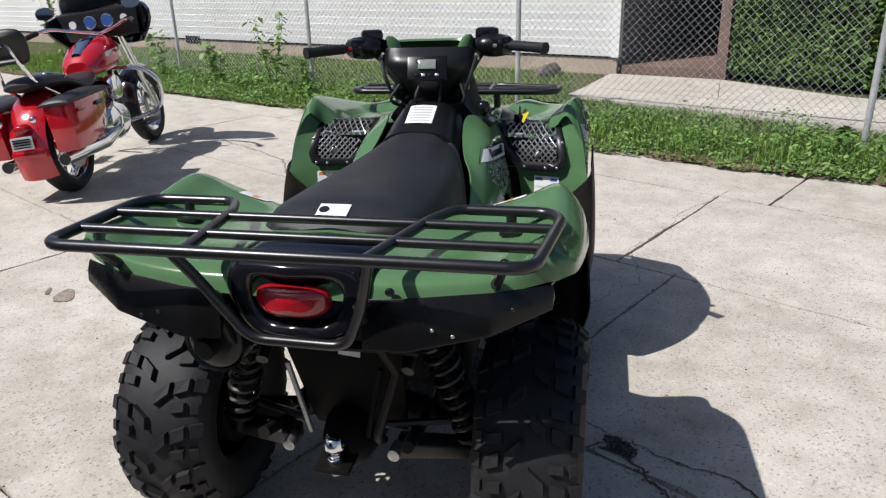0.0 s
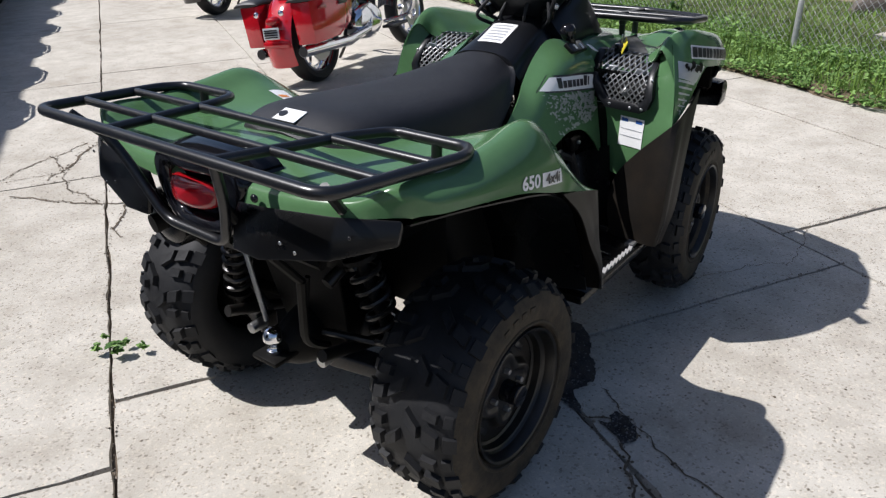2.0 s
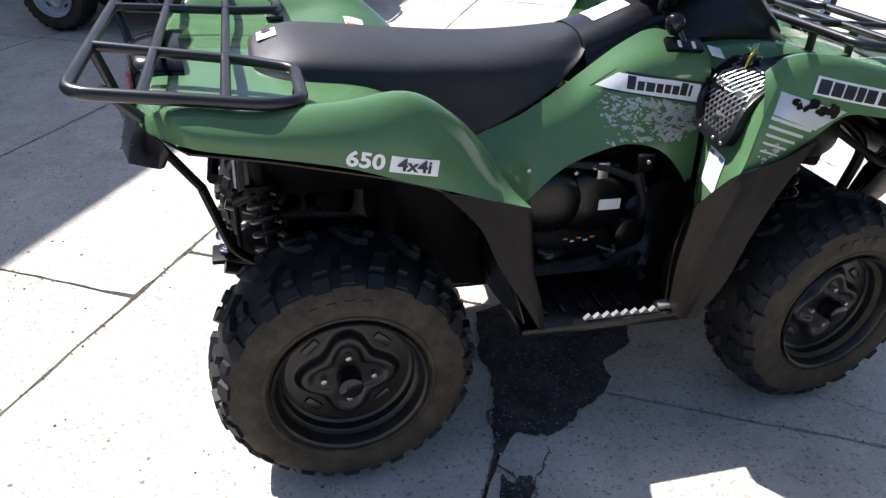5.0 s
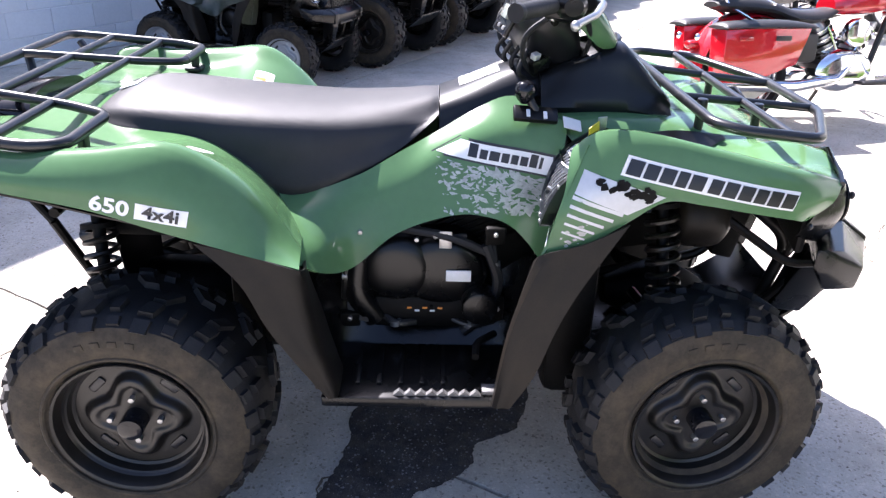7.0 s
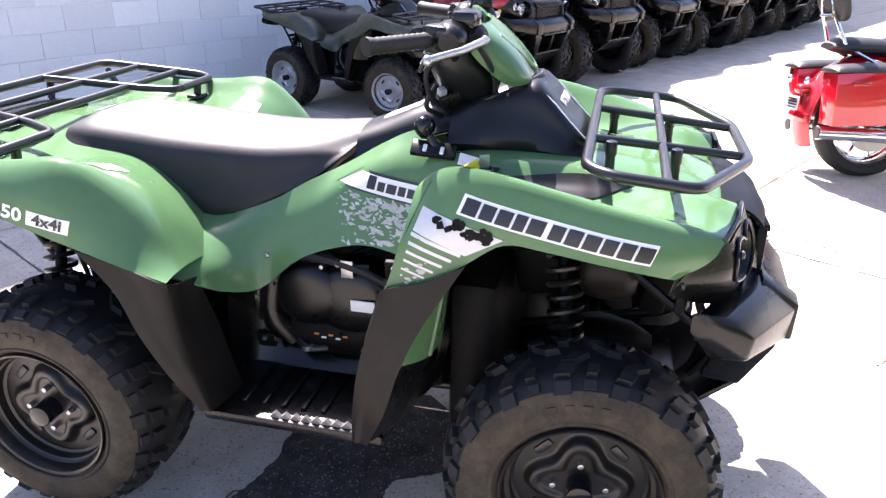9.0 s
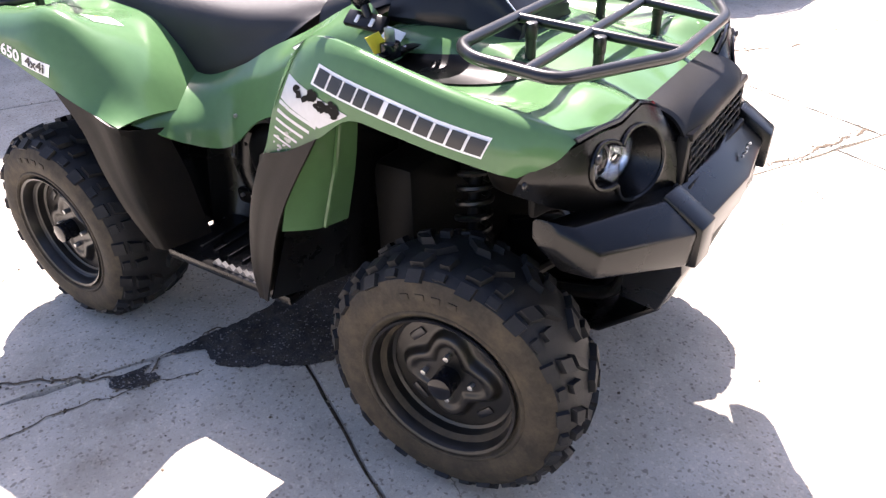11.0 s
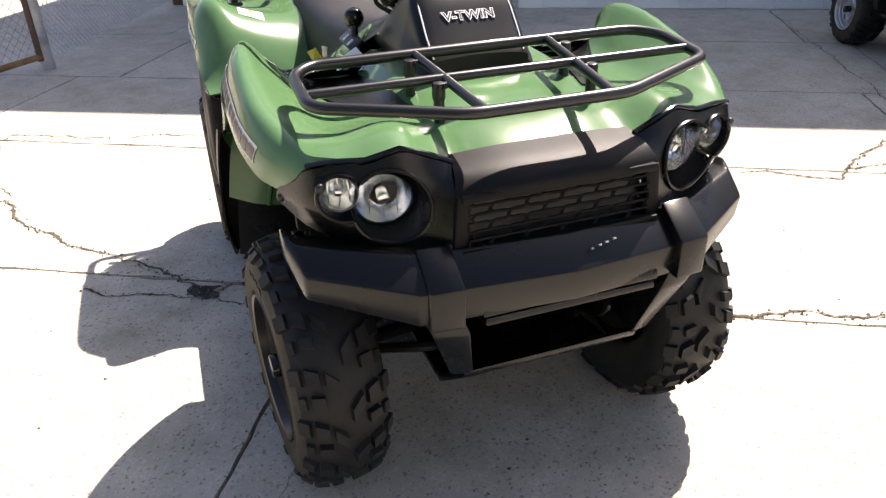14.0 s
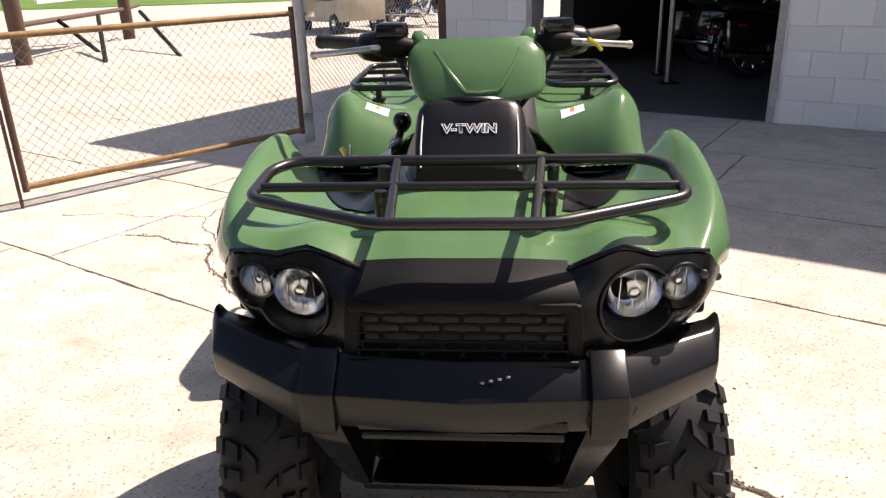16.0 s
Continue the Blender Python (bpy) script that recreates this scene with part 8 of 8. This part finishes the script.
for k in range(52000):
    x = -9.5 + 16.0 * rnd.rand()
    e = edge_y(x)
    far = house_y(x) - 0.02
    t = rnd.rand() ** 1.5
    y = e + (far - e) * t + 0.06 * noise.noise((x * 2.1, 0, 4))
    if on_walk(x, y) or y > far or (y < e + 0.16 + 0.12 * noise.noise((x * 3.1, 4.0, 1.0)) and rnd.rand() < 0.8):
        continue
    patch = 0.55 + 0.8 * noise.noise((x * 1.1, y * 1.1, 2.0))
    if patch < 0.05 * rnd.rand():
        continue
    fy = 4.82 - 0.483 * x
    tall = math.exp(-((y - fy) / 0.55) ** 2)
    blade(x, y, (0.03 + 0.065 * rnd.rand()) * (0.7 + 0.8 * tall) * (0.6 + patch), 0.003 + 0.004 * rnd.rand(), 0.06 * rnd.rand(), 6.28 * rnd.rand())
for k in range(9000):
    x = -7.5 + 13.5 * rnd.rand()
    y = edge_y(x) + 0.05 + 1.2 * rnd.rand() ** 1.4
    if noise.noise((x * 2.3, y * 2.3, 11.0)) < 0.0 or on_walk(x, y):
        continue
    blade(x, y, 0.09 + 0.15 * rnd.rand() ** 2, 0.002 + 0.003 * rnd.rand(), 0.10 * rnd.rand(), 6.28 * rnd.rand())
me = bpy.data.meshes.new("grass")
me.from_pydata(verts, [], faces)
me.materials.append(GRASS)
tagged(new("grass", me), "uneven green grass between the yard and the house", "grass", kind="stuff")

verts, faces = [], []


def leaf(x, y, z, size, az, tilt, roll):
    m = Euler((tilt, roll, az)).to_matrix()
    i = len(verts)
    for a, b, c in ((-0.5, 0, 0), (-0.15, -0.32, 0.04), (0.3, -0.24, 0.03), (0.6, 0, -0.06), (0.3, 0.24, 0.03), (-0.15, 0.32, 0.04)):
        v = m @ Vector((a * size, b * size, c * size))
        verts.append((x + v.x, y + v.y, z + v.z))
    faces.append(tuple(range(i, i + 6)))


# low broad-leaved weeds along the edge
for k in range(56000):
    x = -6.5 + 12.5 * rnd.rand()
    d = -0.07 + 1.3 * rnd.rand() ** 1.25
    y = edge_y(x) + d
    clump = noise.noise((x * 1.7, y * 1.7, 6.0))
    if clump < -0.1 and rnd.rand() < 0.7 or on_walk(x, y):
        continue
    leaf(x, y, 0.03 + (0.11 + 0.24 * max(0, clump)) * rnd.rand() * min(1, max(0.15, 0.4 + d * 2)), 0.013 + 0.036 * rnd.rand() ** 2.2, 6.28 * rnd.rand(), rnd.uniform(-0.7, 0.7), rnd.uniform(-0.7, 0.7))
me = bpy.data.meshes.new("weeds")
me.from_pydata(verts, [], faces)
me.materials.append(WEED)
tagged(new("weeds", me), "low broad-leaved weeds along the concrete edge", "weeds", kind="stuff")


def weed_plant(x, y, height, n, label, lean=0.0, size=1.0):
    global verts, faces
    root = thing("weed_plant", label, "plant", pose(x, y, 0.018) @ Matrix.Diagonal((size, size, size * (0.5 if size < 1 else 1), 1)))
    stems = bmesh.new()
    verts, faces = [], []
    for k in range(4):
        az = 6.28 * rnd.rand()
        sx, sy = 0.10 * height * math.cos(az), 0.10 * height * math.sin(az)
        tube([(0, 0, -0.02), (sx, sy, height * 0.5), (sx * 1.8 + lean, sy * 1.8, height * (0.75 + 0.25 * rnd.rand()))], [0.006, 0.005, 0.002], seg=5, bm=stems)
        for j in range(n // 4):
            t = 0.15 + 0.85 * rnd.rand()
            r = 0.20 * height * rnd.rand() * (1.2 - t * 0.6)
            q = 6.28 * rnd.rand()
            leaf(sx * 1.8 * t + r * math.cos(q), sy * 1.8 * t + r * math.sin(q), height * t * (0.85 + 0.15 * rnd.rand()), 0.05 + 0.05 * rnd.rand(), q, rnd.uniform(-0.6, 0.6), rnd.uniform(-0.6, 0.9))
    part("stem", stems, WEED, root)
    me = bpy.data.meshes.new("foliage")
    me.from_pydata(verts, [], faces)
    me.materials.append(WEED)
    f = new("foliage", me)
    f.parent = root
    tagged(f, kind="stuff")


for x, y, h, n in ((-3.25, 6.02, 0.95, 130), (-4.15, 6.35, 0.65, 90), (-5.3, 6.95, 0.7, 80), (-7.6, 8.0, 1.3, 160), (-2.7, 5.75, 0.5, 70), (2.3, 3.35, 0.26, 60), (-1.4, 5.3, 0.4, 60)):
    weed_plant(x, y, h, n, "leafy green weed growing by the fence")
weed_plant(-0.83, -0.93, 0.25, 40, "small flat weed growing from a concrete joint", 0.0, 0.35)

for x, y, k in ((-0.90, -0.96, 0.26), (-0.78, -0.86, 0.24), (-0.86, -0.88, 0.22), (-0.95, -0.90, 0.20)):
    weed_plant(x, y, 0.22, 28, "small tuft of weed in a concrete joint", 0.0, k)

# hedge
H0, HD, HO = Vector((2.00, 6.98, 0)), Vector((0.72, -0.694, 0)), Vector((0.694, 0.72, 0))
verts, faces = [], []
for k in range(34000):
    u, d, z = rnd.uniform(0.0, 5.0), rnd.uniform(0.0, 1.5), rnd.uniform(0.10, 2.4)
    lump = 0.14 * noise.noise((u * 2.2, z * 2.2, 1.0)) + 0.07 * noise.noise((u * 6, z * 6, 3.0))
    if k % 6:
        d = 0.08 + lump + abs(rnd.normal(0, 0.07))
    elif k % 12 == 0:
        u = lump + abs(rnd.normal(0, 0.05))
    p = H0 + HD * u + HO * d
    leaf(p.x, p.y, z, 0.040 + 0.03 * rnd.rand(), 6.28 * rnd.rand(), rnd.uniform(-1.2, 1.2), rnd.uniform(-1.2, 1.2))
hedge = thing("hedge", "dense clipped green hedge beside the porch", "hedge")
me = bpy.data.meshes.new("foliage")
me.from_pydata(verts, [], faces)
me.materials.append(HEDGE)
f = new("foliage", me)
f.parent = hedge
tagged(f, kind="stuff")
# near-black box added as the deep shade behind the leaves
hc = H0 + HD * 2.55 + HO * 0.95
part("hedge_core", box((4.8, 1.3, 2.3), (hc.x, hc.y, 1.15), (0, 0, -43.9), 0.1), surface("hedge_inner_shade", (0.012, 0.018, 0.008), 0.9, 0, 6, 40, 0.4, 0.5, 0.02), hedge)

# small litter
FLAKE = surface("pale_spalled_cement", (0.29, 0.23, 0.185), 0.9, 0, 20, 80, 0.3, 0.5)
def flake(at, size, turn):
    """A thin curled flake of cement, thicker along one edge."""
    bm = bmesh.new()
    n = 14
    low, top = [], []
    for k in range(n):
        a = 6.2832 * k / n
        r = 1.0 + 0.16 * math.sin(3 * a + turn) + 0.08 * math.sin(7 * a)
        x, y = size[0] * r * math.cos(a), size[1] * r * math.sin(a)
        p = Vector((at[0] + x * math.cos(turn) - y * math.sin(turn), at[1] + x * math.sin(turn) + y * math.cos(turn), 0.0005))
        low.append(bm.verts.new(p))
        top.append(bm.verts.new(p + Vector((0, 0, 0.006 + 0.004 * math.sin(a)))))
    bm.faces.new(top)
    for k in range(n):
        bm.faces.new((low[k], low[(k + 1) % n], top[(k + 1) % n], top[k]))
    return bm
tagged(part("cement_flake", flake((-1.90, 0.49), (0.075, 0.045), 2.0), FLAKE, smooth=False), "pale spalled flake of cement on the concrete", "flake")
tagged(part("cement_flake", flake((-2.02, 0.525), (0.04, 0.010), 2.0), FLAKE, smooth=False), "narrow pale flake of cement on the concrete", "flake")
p = at_house(-0.75, 0.45, 0.12)
br = thing("rock", "brown jagged rock lying by the house foundation", "rock", pose(p.x, p.y, 0.015, 0, 0, 35) @ Matrix.Scale(0.8, 4))
part("block_shell", hard_loft([[(-0.22, -0.10, 0), (0.20, -0.13, 0), (0.24, 0.09, 0), (-0.19, 0.12, 0)], [(-0.19, -0.08, 0.09), (0.19, -0.10, 0.14), (0.17, 0.08, 0.12), (-0.15, 0.08, 0.12)], [(-0.05, -0.03, 0.19), (0.12, -0.05, 0.23), (0.10, 0.05, 0.20), (-0.06, 0.04, 0.19)]]), surface("dark_stone", (0.12, 0.10, 0.085), 0.9, 0, 8, 60, 0.3, 0.5, 0.01), br)
bm = bmesh.new()
bm.faces.new([bm.verts.new(p) for p in ((-60, -260, -0.03), (160, -260, -0.03), (160, -8, -0.03), (14, -32, -0.03), (4, -34, -0.03), (-60, -46, -0.03))])
tagged(part("far_lawn", bm, surface("mown_grass", (0.10, 0.18, 0.045), 0.95, 0, 0.3, 12, 0.3, 0.5, 0.02, spec=0.1), smooth=False), "strip of mown grass beyond the lot", "lawn", kind="structure")
